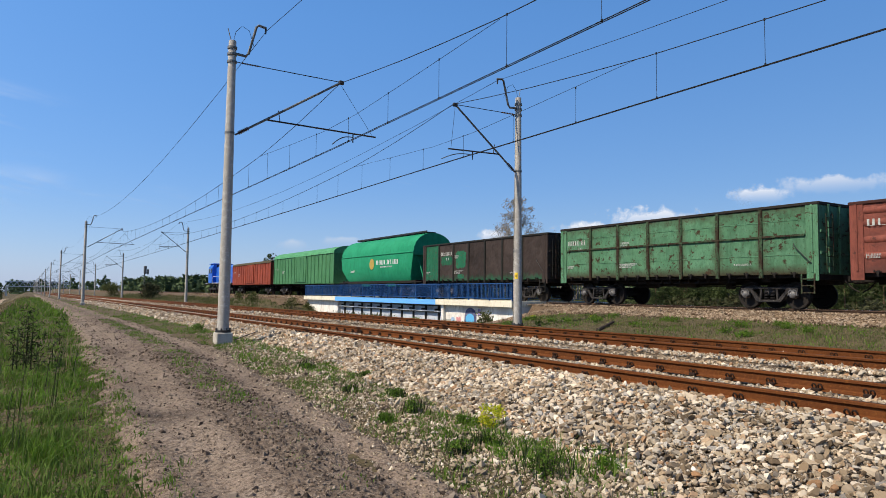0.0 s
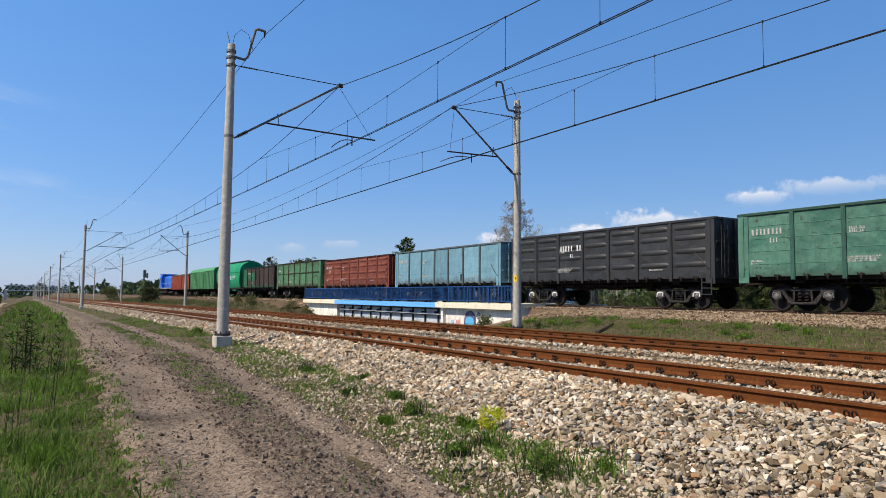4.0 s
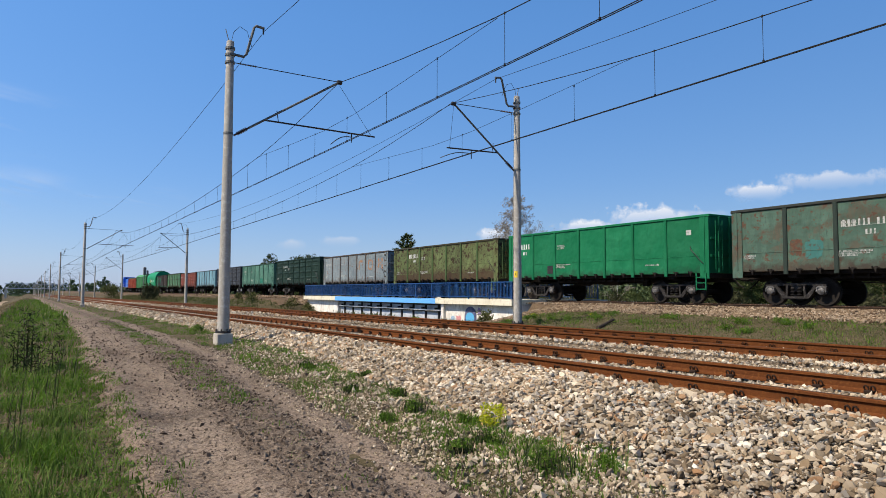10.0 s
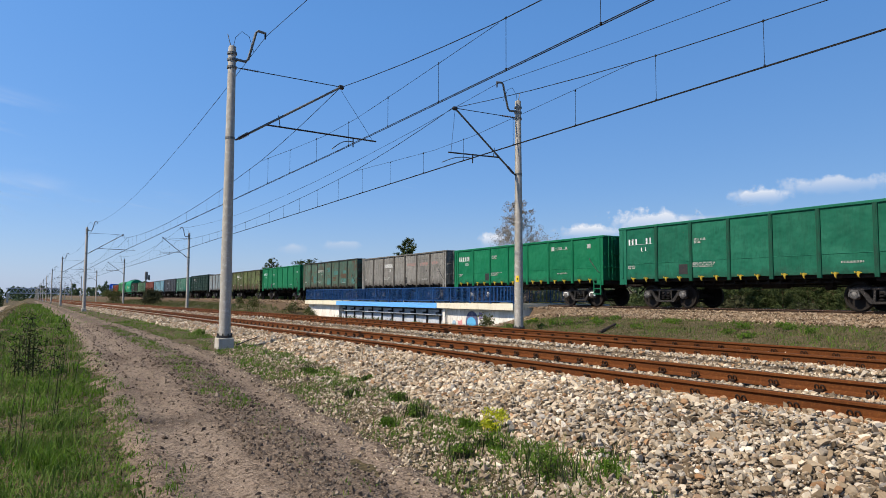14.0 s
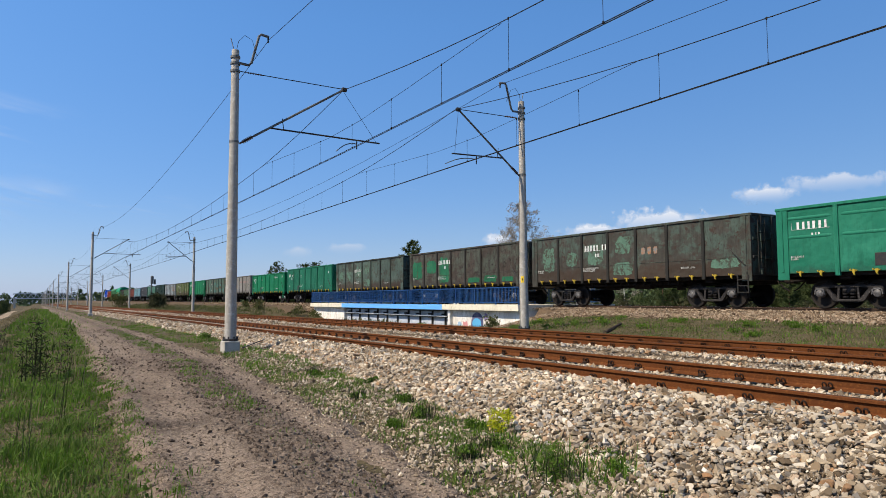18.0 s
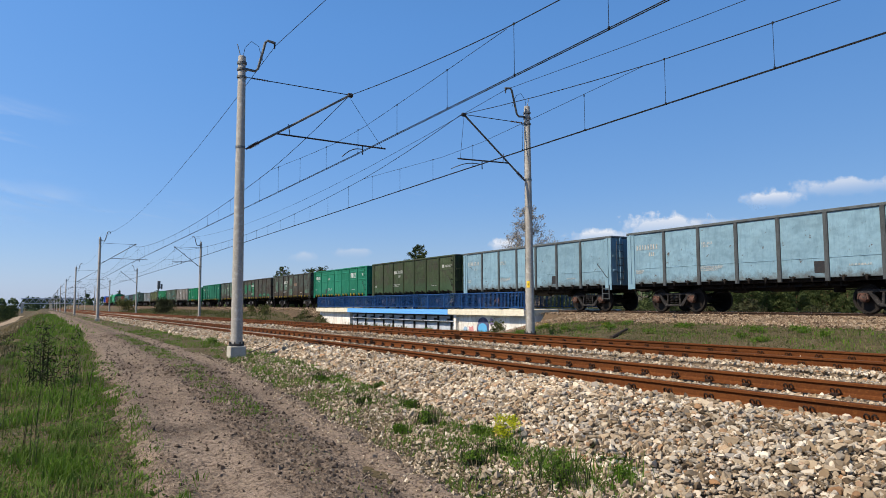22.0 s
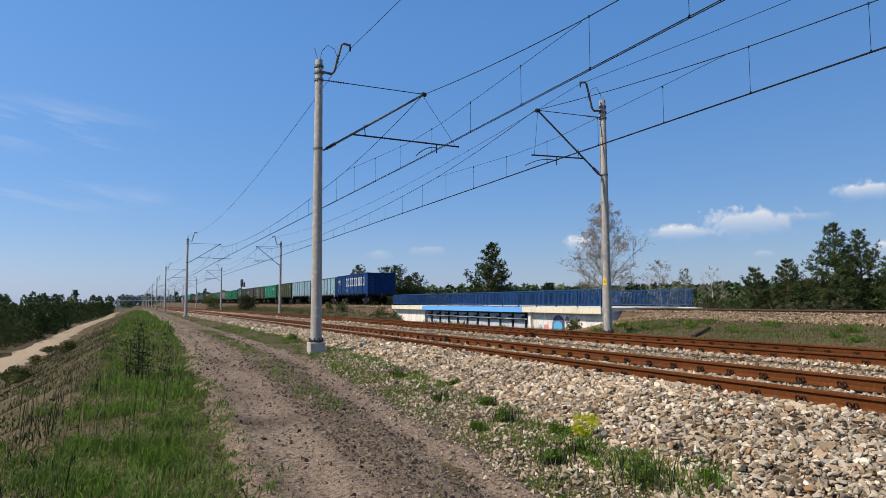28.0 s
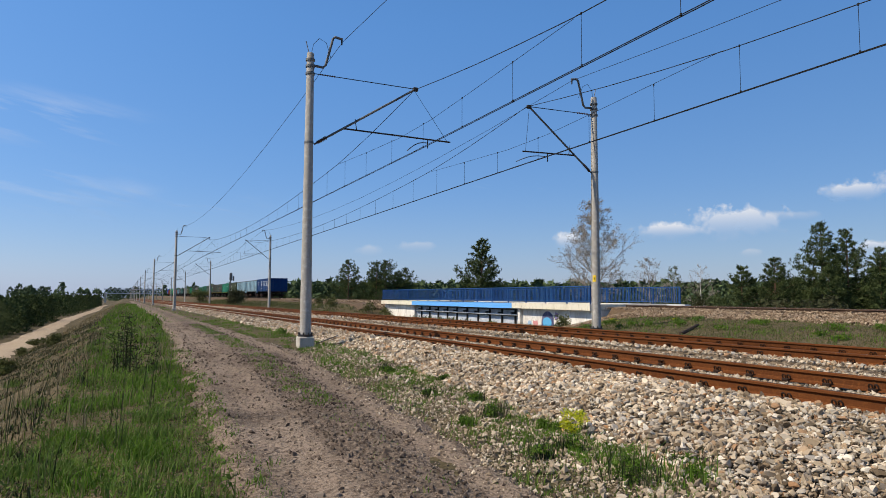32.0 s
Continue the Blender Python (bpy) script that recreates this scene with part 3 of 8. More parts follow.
# ---- ballast ----
def bed_z(x, y):
    """Surface of the double line's ballast bed."""
    xf = foot_x(y)
    n = 0.018 * noise.noise(Vector((x * 3, y * 3, 0.5))) + 0.02 * noise.noise(Vector((x * 0.8, y * 0.8, 3.5)))
    if x < 6.15:
        t = (x - xf) / (6.15 - xf)
        return rise(y) + 0.03 + (0.475 - rise(y)) * (t if t < 1 else 1) + n
    if x < 8.9:
        return 0.485 + n * 0.7
    if x < 10.4:
        return 0.47 + n
    if x < 13.1:
        return 0.55 + n * 0.7
    return 0.55 - (x - 13.1) * 0.12 + n


bed_me_ys = axis_lines([(-260, 30), (-20, 2), (2, 0.3), (24, 1), (60, 4), (140, 20), (400, 80), (1500, 1)])
vb, fb, NB = [], [], 48
for y in bed_me_ys:
    for i in range(NB):
        x = foot_x(y) - 0.2 + (14.2 - foot_x(y) + 0.2) * i / (NB - 1)
        vb.append((x, y, bed_z(x, y) - 0.02 - (0.14 if i in (0, NB - 1) else 0)))
for j in range(len(bed_me_ys) - 1):
    fb += [(j * NB + i, j * NB + i + 1, (j + 1) * NB + i + 1, (j + 1) * NB + i) for i in range(NB - 1)]
me = bpy.data.meshes.new("ballast_bed")
me.from_pydata(vb, [], fb)
me.materials.append(BALLAST)
ballast = tagged(new("ballast_bed", me), "pale crushed-stone ballast bed of the double track", "ballast", "", "structure")


def wide_bed(x, y):
    d = abs(x - line_x(y))
    n = 0.03 * noise.noise(Vector((x * 2, y * 2, 0.9)))
    z = line_z(y) - 0.14 + n
    z = z - max(0.0, d - 1.9) * 0.055 - max(0.0, d - 5.2) * 0.4
    return z if d < 2.1 else min(z, ground_z(x, y) + 0.13 - max(0.0, d - 5.0) * 0.3)


vb, fb, NB = [], [], 30
wys = axis_lines([(-320, 20), (-20, 2), (6, 0.4), (27.4, 1)]), axis_lines([(58.4, 1), (140, 8), (300, 40), (900, 1)])
for seg in wys:
    k0 = len(vb) // NB
    for y in seg:
        for i in range(NB):
            x = line_x(y) - 5.7 + 9.0 * i / (NB - 1)
            vb.append((x, y, wide_bed(x, y)))
    fb += [((k0 + j) * NB + i, (k0 + j) * NB + i + 1, (k0 + j + 1) * NB + i + 1, (k0 + j + 1) * NB + i) for j in range(len(seg) - 1) for i in range(NB - 1)]
me = bpy.data.meshes.new("wide_ballast_bed")
me.from_pydata(vb, [], fb)
me.materials.append(mat("brown_ballast", (0.10, 0.068, 0.043), 0.95, var=((8, 0.42, 0.6, (0.15, 0.108, 0.07), S1), (20, 0.5, 0.62, (0.06, 0.045, 0.032), S1)), bump=1.0, bscale=14))
wide_ballast = tagged(new("wide_ballast_bed", me), "brown crushed-stone ballast bed of the wide-gauge track", "ballast", "", "structure")

# ---- masts and overhead line ----
SPAN = 56.0


def mast(y, x, s, base_z, label, far=False):
    """Concrete catenary mast; s is +1 where its arm points to +x."""
    th = thing("catenary_mast", label, "catenary mast", "catenary masts along the line", Matrix.Translation((x, y, base_z)))
    n = 12 if far else 20
    g = Geo().lathe([(0.0, 0.1), (0.155, 0.1), (0.148, 1.5), (0.130, 4.0), (0.100, 8.04), (0.092, 8.06), (0.0, 8.06)], (0, 0, 0), 2, n)
    part("pole", g, CONC, th, smooth=True)
    blk = Geo().box((0, 0, -0.02), (0.42, 0.42, 0.34), 0.025)
    part("foundation", blk, CONC_W, th, "pale concrete foundation block")
    if not far:
        fl = Geo().lathe([(0.15, 0.15), (0.205, 0.15), (0.205, 0.19), (0.152, 0.21)], (0, 0, 0), 2, 16)
        part("flange", fl, DARKST, th)
        for k in range(8):
            a = k * math.pi / 4 + 0.3
            part("bolt", Geo().bar((0.182 * math.cos(a), 0.182 * math.sin(a), 0.18), (0.182 * math.cos(a), 0.182 * math.sin(a), 0.26), 0.018, n=6), DARKST, th)
    hz = -base_z
    # clamps
    for z in (5.93 + hz, 7.89 + hz, 8.1 + hz, 8.28 + hz):
        part("clamp", Geo().lathe([(0.10, z - 0.03), (0.132, z - 0.03), (0.132, z + 0.03), (0.10, z + 0.03)], (0, 0, 0), 2, 14), GALV, th)
    # main strut up to the head, with an insulator near the pole
    reach = (3.2 if s > 0 else 2.6)
    a, b = Vector((s * 0.15, 0, 5.9 + hz)), Vector((s * reach, 0, 7.88 + hz))
    arm = part("arm_tube", Geo().bar(a.lerp(b, 0.13), b, 0.032, n=8), GALV, th, smooth=True)
    d = (b - a).normalized()
    ip, ir = [a], [0.025]
    for k in range(6):
        p = a.lerp(b, 0.03) + d * 0.055 * k
        ip += [p, p + d * 0.004, p + d * 0.03, p + d * 0.034]
        ir += [0.025, 0.06, 0.035, 0.025]
    part("insulator", Geo().turned(ip + [a.lerp(b, 0.14)], ir + [0.025]), INSUL, arm)
    # top tie rod
    c = Vector((s * 0.12, 0, 7.91 + hz))
    tie = part("tie_rod", Geo().bar(c, b, 0.012, n=6), WIRE, th)
    d = (b - c).normalized()
    ip, ir = [], []
    for k in range(7):
        p = c.lerp(b, 0.05) + d * 0.07 * k
        ip += [p, p + d * 0.004, p + d * 0.03, p + d * 0.034]
        ir += [0.014, 0.032, 0.02, 0.014]
    part("insulator", Geo().turned(ip, ir, 8), INSUL, tie)
    part("head_clamp", Geo().box((s * reach, 0, 7.87 + hz), (0.16, 0.1, 0.12), 0.02), DARKST, th)
    # registration tube with drop bracket and curved steady arm
    p0 = a.lerp(b, 0.27)
    ext = 4.36 if s > 0 else 2.85
    p1 = Vector((s * ext, 0, 6.38 + hz))
    reg = part("registration_tube", Geo().bar(p0, p1, 0.024, n=8), DARKST, th)
    part("link", Geo().bar(p0.lerp(p1, 0.12), p0.lerp(p1, 0.12) + Vector((-s * 0.05, 0, 0.32)), 0.012, n=6), DARKST, reg)
    part("hanger_wire", Geo().bar(p1 - Vector((s * 0.1, 0, 0)), b - Vector((0, 0, 0.1)), 0.006, n=5), WIRE, th)
    q = p1 - Vector((s * (0.75 if s > 0 else 0.95), 0, 0))
    part("drop_bracket", Geo().bar(q, q - Vector((0, 0, 0.26)), 0.018, n=6), DARKST, reg)
    cw = 2.95 if s > 0 else 2.55
    pts = [q - Vector((0, 0, 0.1))]
    e = Vector((s * cw, 0, 5.99 + hz)) if s > 0 else Vector((s * (ext + 0.25), 0, 6.02 + hz))
    for k in range(1, 7):
        t = k / 6
        pts.append((q - Vector((0, 0, 0.1))).lerp(e, t) + Vector((0, 0, 0.10 * math.sin(math.pi * t))))
    part("steady_arm", Geo().tube(pts, 0.014, 6), GALV, reg)
    # goose-neck horn for the earth wire
    h = [(s * 0.10, 0, 8.14 + hz), (s * 0.36, 0, 8.12 + hz), (s * 0.44, 0, 8.2 + hz), (s * 0.64, 0, 9.0 + hz), (s * 0.70, 0, 9.06 + hz), (s * 0.92, 0, 9.03 + hz)]
    horn = part("horn_bracket", Geo().tube(h, 0.036, 8), GALV, th, smooth=True)
    part("wire_clamp", Geo().bar((s * 0.90, 0, 9.02 + hz), (s * 0.90, 0, 8.86 + hz), 0.03, 0.02, n=8), DARKST, horn)
    lo = [(s * 0.02, 0, 8.45 + hz), (s * 0.08, 0, 8.75 + hz), (s * 0.25, 0, 8.95 + hz), (s * 0.45, 0, 8.85 + hz), (s * 0.6, 0.05, 8.45 + hz)]
    part("jumper", Geo().tube(lo, 0.007, 5), WIRE, th)
    if not far:
        part("spike", Geo().bar((-0.02, 0, 8.4 + hz), (-s * 0.12, 0.05, 8.82 + hz), 0.012, n=5), GALV, th)
        part("earth_conductor", Geo().bar((s * 0.106, 0.02, 7.8 + hz), (s * 0.156, 0.02, 0.2), 0.006, n=5), WIRE, th)
    return th


MAST_A, MAST_B = 18.6, 18.7
for k in range(-2, 12):
    far = k != 0
    lab = "round grey concrete catenary mast on a pale foundation block" if k == 0 else "round grey concrete catenary mast further along the line"
    mast(MAST_A + SPAN * k, 4.52 + (0.14 if k > 0 else 0), 1, 0.42, lab, far)
    mast(MAST_B + SPAN * 1.02 * k, 14.38, -1, 0.46, lab.replace("on a pale foundation block", "with a small yellow plate"), far)
part("earthing_lead", Geo().tube([(4.86, 18.7, 0.36), (5.3, 19.3, 0.42), (5.8, 20.0, 0.48), (6.3, 20.7, 0.52), (6.72, 21.2, 0.5)], 0.014, 6), DARKST)
tagged(bpy.data.objects["earthing_lead"], "thin dark earthing lead running from the mast to the rail", "cable")
plate = part("mast_plate", Geo().prism([(14.38 + r * math.cos(a), 18.7 + r * math.sin(a)) for r, an in ((0.149, (3.3, 3.5, 3.7, 3.9, 4.1)), (0.143, (4.1, 3.9, 3.7, 3.5, 3.3))) for a in an], 2.2, 2.42, 2), YEL)
tagged(plate, "small yellow number plate strapped round the mast", "plate")
part("dark_mark", Geo().box((14.38 - 0.128, 18.62, 2.31), (0.012, 0.03, 0.07)), DARKST, plate)


def overhead(x, y0, span, contact_z, head_z, stag, earth_x, earth_z, label):
    th = thing("overhead_line", label, "overhead wire", "overhead lines", kind="structure")
    for k in range(-2, 11):
        ya, yb = y0 + span * k, y0 + span * (k + 1)
        sa, sb = (stag, -stag) if k % 2 == 0 else (-stag, stag)
        near = -2 < k < 3
        n = 28 if near else 14
        d0, z8 = 8.0, contact_z + 1.04
        def mz(t):
            """Height of the messenger wire: steep beside the masts, slack between."""
            e = min(t, 1 - t)
            if e * span < d0:
                return head_z + (z8 - head_z) * e * span / d0 - 0.06 * math.sin(math.pi * e * span / d0)
            return z8 - 0.55 * (1 - ((0.5 - e) / (0.5 - d0 / span)) ** 2)

        wx = lambda t: x + sa + (sb - sa) * t
        r = 0.0105 if near else 0.013
        part("messenger_wire", Geo().tube([(wx(i / n), ya + (yb - ya) * i / n, mz(i / n)) for i in range(n + 1)], r, 5), WIRE, th)
        for o in (-0.025, 0.025):
            part("contact_wire", Geo().tube([(wx(i / n) + o, ya + (yb - ya) * i / n, contact_z) for i in range(n + 1)], 0.0095, 5), WIRE, th)
        if k > 4:
            continue
        # stitch wire hung under each mast head
        w = 8.0
        tb = w / span
        if near:
            zs = mz(tb)
            part("stitch_wire", Geo().tube([(wx(0), ya - w, zs), (wx(0), ya - 4, zs - 0.22), (wx(0), ya - 1.2, zs - 0.36), (wx(0), ya + 1.2, zs - 0.36), (wx(0), ya + 4, zs - 0.22), (wx(tb), ya + w, zs)], 0.006, 5), WIRE, th)
        nd = 22 if near else 12
        for d in range(nd):
            t = (d + 0.74) / nd
            y = ya + (yb - ya) * t
            e = min(t, 1 - t) * span
            top = mz(t) if e > w else mz(tb) - 0.36 * (1 - (e / w) ** 1.6)
            g = Geo().bar((wx(t), y, contact_z), (wx(t), y, top), 0.005, n=4)
            g.box((wx(t), y, top), (0.018, 0.03, 0.05)).box((wx(t), y, contact_z + 0.02), (0.022, 0.03, 0.045))
            part("dropper", g, WIRE, th)
    for k in range(-2, 11):
        ya, yb = y0 + span * k, y0 + span * (k + 1)
        part("earth_wire", Geo().tube([(earth_x, ya + (yb - ya) * i / 10, earth_z - 4 * 1.0 * (i / 10) * (1 - i / 10)) for i in range(11)], 0.008, 5), WIRE, th)
    return th


overhead(7.55, MAST_A, SPAN, 5.975, 7.86, 0.15, 5.45, 8.96, "copper-dark contact and messenger wires with droppers over the near track")
overhead(11.80, MAST_B, SPAN * 1.02, 6.0, 7.86, -0.12, 13.48, 8.98, "copper-dark contact and messenger wires with droppers over the second track")

# ---- bridge of the wide-gauge line ----
BX = 20.95
Y0, Y1, Y2, Y3 = 27.75, 35.3, 50.9, 58.1
bridge = thing("railway_bridge", "short railway bridge with white concrete abutments, light blue girder and blue railings", "bridge", kind="structure")


def bz(y):
    return 0.0036 * (y - 40)


def slab(g, x0, x1, y0, y1, z0, z1, ch=0.02):
    """Box that follows the line's gradient."""
    v = [(x, y, z + bz(y)) for x in (x0, x1) for y in (y0, y1) for z in (z0, z1)]
    g.add(v, [(0, 1, 3, 2), (4, 6, 7, 5), (0, 4, 5, 1), (2, 3, 7, 6), (0, 2, 6, 4), (1, 5, 7, 3)])
    return g


ab = []
for ya, yb, nm in ((Y0, Y1, "abutment"), (Y2, Y3, "abutment")):
    a = part(nm, slab(Geo(), BX + 0.38, 26.4, ya + (0.0 if ya == Y0 else 0.35), yb - (0.35 if ya == Y0 else 0.0), -1.4, 1.12), ABUT, bridge, "whitewashed concrete abutment wall")
    c = part("cap_slab", slab(Geo(), BX, 26.8, ya, yb, 1.10, 1.415), CAPC, bridge, "stained cream concrete cap slab")
part("corner_pillar", slab(Geo(), BX + 0.2, BX + 0.75, Y1 - 0.62, Y1 - 0.36, -1.4, 1.09), ABUT, bridge)
girder = part("girder", slab(slab(Geo(), BX - 0.01, BX + 0.05, Y1, Y2, 1.09, 1.39), BX - 0.015, BX + 0.28, Y1, Y2, 1.385, 1.405), LBLUE, bridge, "light blue painted steel girder")
part("bottom_flange", slab(Geo(), BX + 0.02, BX + 0.26, Y1, Y2, 1.09, 1.12), LBLUE, girder)
part("deck_plate", slab(Geo(), BX + 0.3, 26.5, Y1, Y2, 1.18, 1.30), DARKST, bridge)
web = part("inner_girder", slab(Geo(), BX + 0.62, BX + 0.66, Y1 - 0.3, Y2 + 0.3, 0.0, 1.05), PALE, bridge, "pale grey-blue girder web")
nst = 9
for k in range(nst + 1):
    y = Y1 + 0.5 + (Y2 - Y1 - 1.2) * k / nst
    part("stiffener", slab(Geo(), BX + 0.50, BX + 0.62, y - 0.035, y + 0.035, 0.0, 1.05), DARKST, web)
    part("bracket", slab(Geo(), BX + 0.25, BX + 0.50, y - 0.05, y + 0.05, 0.74, 0.84), DARKST, web)
for z in (0.02, 0.60, 0.98):
    part("flange", slab(Geo(), BX + 0.44, BX + 0.68, Y1 - 0.2, Y2 + 0.2, z, z + 0.06), DARKST, web)
part("far_girder", slab(Geo(), 26.2, 26.3, Y1 - 0.3, Y2 + 0.3, -0.1, 1.2), PALE, bridge)
part("cable_duct", slab(Geo(), BX + 0.36, BX + 0.48, Y1, Y2, 0.66, 0.72), WHITE, bridge)


def railing(x, ya, yb, z0, z1, label):
    th = thing("bridge_railing", label, "railing", "bridge railings")
    part("top_rail", slab(Geo(), x - 0.035, x + 0.035, ya, yb, z1 - 0.05, z1), BLUE, th)
    part("bottom_rail", slab(Geo(), x - 0.02, x + 0.02, ya, yb, z0 + 0.10, z0 + 0.14), BLUE, th)
    n = int((yb - ya) / 2.0)
    for k in range(n + 1):
        y = ya + (yb - ya) * k / n
        part("post", slab(Geo(), x - 0.035, x + 0.035, y - 0.022, y + 0.022, z0, z1 - 0.05), BLUE, th)
    nb = int((yb - ya) / 0.125)
    for k in range(1, nb):
        y = ya + (yb - ya) * k / nb
        part("baluster", slab(Geo(), x - 0.011, x + 0.011, y - 0.017, y + 0.017, z0 + 0.14, z1 - 0.05), BLUE, th)
    return th


railing(BX + 0.12, Y0 + 0.1, Y3 - 0.1, 1.415, 2.34, "blue painted steel bridge railing with many upright bars")
railing(26.75, Y0 - 0.1, Y3 - 0.1, 1.415, 2.36, "blue painted steel railing on the bridge's far side")
part("kerb", slab(Geo(), 26.55, 26.95, Y0 - 0.2, Y3, 1.28, 1.42), WHITE, bridge, "white concrete edge kerb")
part("parapet_ledge", slab(Geo(), 25.9, 26.3, Y0 - 1.3, Y0 + 5.6, 1.30, 1.42), WHITE, bridge, "white painted ledge")

# painted marks on the abutment wall
gx = BX + 0.38 - 0.006
GR = (("graffiti_arch", mat("graffiti_navy", (0.06, 0.07, 0.15), 0.7, var=((5, 0.45, 0.6, (0.16, 0.16, 0.24), S1),)), [(32.05 + 0.62 * math.cos(a), 0.1 + 0.85 * max(0.0, math.sin(a)) ** 0.6) for a in [math.pi * k / 10 for k in range(11)]], 0.0),
      ("graffiti_blob", mat("graffiti_sky_blue", (0.10, 0.36, 0.62), 0.7), [(32.1 + 0.45 * math.cos(a), 0.32 + 0.3 * math.sin(a)) for a in [2 * math.pi * k / 14 for k in range(14)]], 0.004),
      ("graffiti_disc", mat("graffiti_pale_blue", (0.30, 0.42, 0.55), 0.7), [(33.9 + 0.22 * math.cos(a), 0.22 + 0.18 * math.sin(a)) for a in [2 * math.pi * k / 12 for k in range(12)]], 0.0),
      ("graffiti_bars", mat("graffiti_pink", (0.55, 0.25, 0.25), 0.7), [(33.0, 0.15), (33.5, 0.12), (33.55, 0.42), (33.3, 0.36), (33.1, 0.46)], 0.0),
      ("graffiti_bars", mat("graffiti_violet", (0.22, 0.18, 0.32), 0.7), [(31.0, 0.55), (31.35, 0.5), (31.3, 0.92), (31.05, 0.85)], 0.0))
for nm, m_, poly, o in GR:
    part(nm, Geo().prism([(y, z) for y, z in poly], gx - o - 0.004, gx - o, 0), m_, bridge, "coloured spray-paint patch")

# ---- train ----
PITCH = 13.92


def head_y(t):
    """Front of the green gondola along the line at t seconds."""
    return 25.707 + 11.3658 * t + 0.01642 * t ** 2 + 3.637e-4 * t ** 3 - 4.566e-6 * t ** 4


PANEL = {}


def worn_panel(m, rustc, edge, band, bandc):
    """Rust creeping in from a panel's seams and splashed dirt along its lower part."""
    n, l = m.node_tree.nodes, m.node_tree.links
    b = n["Principled BSDF"]
    tc, oi = n.new("ShaderNodeTexCoord"), n.new("ShaderNodeObjectInfo")
    no = n.new("ShaderNodeTexNoise")
    no.noise_dimensions = "4D"
    no.inputs["Scale"].default_value = 3.2
    no.inputs["Detail"].default_value = 7
    no.inputs["Roughness"].default_value = 0.72
    l.new(tc.outputs["Object"], no.inputs["Vector"])
    mu = n.new("ShaderNodeMath")
    mu.operation = "MULTIPLY"
    mu.inputs[1].default_value = 50
    l.new(oi.outputs["Random"], mu.inputs[0])
    l.new(mu.outputs[0], no.inputs["W"])
    sp = n.new("ShaderNodeSeparateXYZ")
    l.new(tc.outputs["Generated"], sp.inputs[0])

    def calc(op, x, y, z=None):
        q = n.new("ShaderNodeMath")
        q.operation = op
        for i, v in enumerate((x, y, z)):
            if v is None:
                continue
            if hasattr(v, "node"):
                l.new(v, q.inputs[i])
            else:
                q.inputs[i].default_value = v
        return q.outputs[0]

    def blend(f, c):
        mx = n.new("ShaderNodeMix")
        mx.data_type = "RGBA"
        l.new(f, mx.inputs[0])
        l.new(b.inputs["Base Color"].links[0].from_socket, mx.inputs[6])
        mx.inputs[7].default_value = (*c, 1)
        l.new(mx.outputs[2], b.inputs["Base Color"])

    def ramp(v, lo, hi, top=1.0):
        r = n.new("ShaderNodeMapRange")
        r.inputs[1].default_value, r.inputs[2].default_value, r.inputs[4].default_value = lo, hi, top
        l.new(v, r.inputs[0])
        return r.outputs[0]
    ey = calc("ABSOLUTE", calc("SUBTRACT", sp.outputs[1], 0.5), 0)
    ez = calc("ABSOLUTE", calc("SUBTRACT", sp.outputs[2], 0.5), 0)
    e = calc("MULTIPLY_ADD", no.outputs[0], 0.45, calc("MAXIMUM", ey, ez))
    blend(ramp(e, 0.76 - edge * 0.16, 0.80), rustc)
    z = calc("MULTIPLY_ADD", no.outputs[0], -0.55, calc("MULTIPLY", sp.outputs[2], -1.0))
    blend(ramp(z, -band - 0.36, -band - 0.20, 0.85), bandc)
    # plates dented and bulged between the posts
    dn = n.new("ShaderNodeTexNoise")
    dn.noise_dimensions = "4D"
    dn.inputs["Scale"].default_value, dn.inputs["Detail"].default_value = 1.5, 2.5
    l.new(tc.outputs["Object"], dn.inputs["Vector"])
    l.new(mu.outputs[0], dn.inputs["W"])
    bp = n.new("ShaderNodeBump")
    bp.inputs["Strength"].default_value, bp.inputs["Distance"].default_value = 0.75, 0.16
    l.new(dn.outputs[0], bp.inputs["Height"])
    fine = [q for q in n if q.type == "BUMP" and q is not bp][0]
    l.new(bp.outputs[0], fine.inputs["Normal"])
    # panels fade unevenly
    hs, vr = n.new("ShaderNodeHueSaturation"), n.new("ShaderNodeMapRange")
    vr.inputs[3].default_value, vr.inputs[4].default_value = 0.84, 1.12
    l.new(oi.outputs["Random"], vr.inputs[0])
    l.new(vr.outputs[0], hs.inputs["Value"])
    l.new(b.inputs["Base Color"].links[0].from_socket, hs.inputs["Color"])
    l.new(hs.outputs[0], b.inputs["Base Color"])
    return m


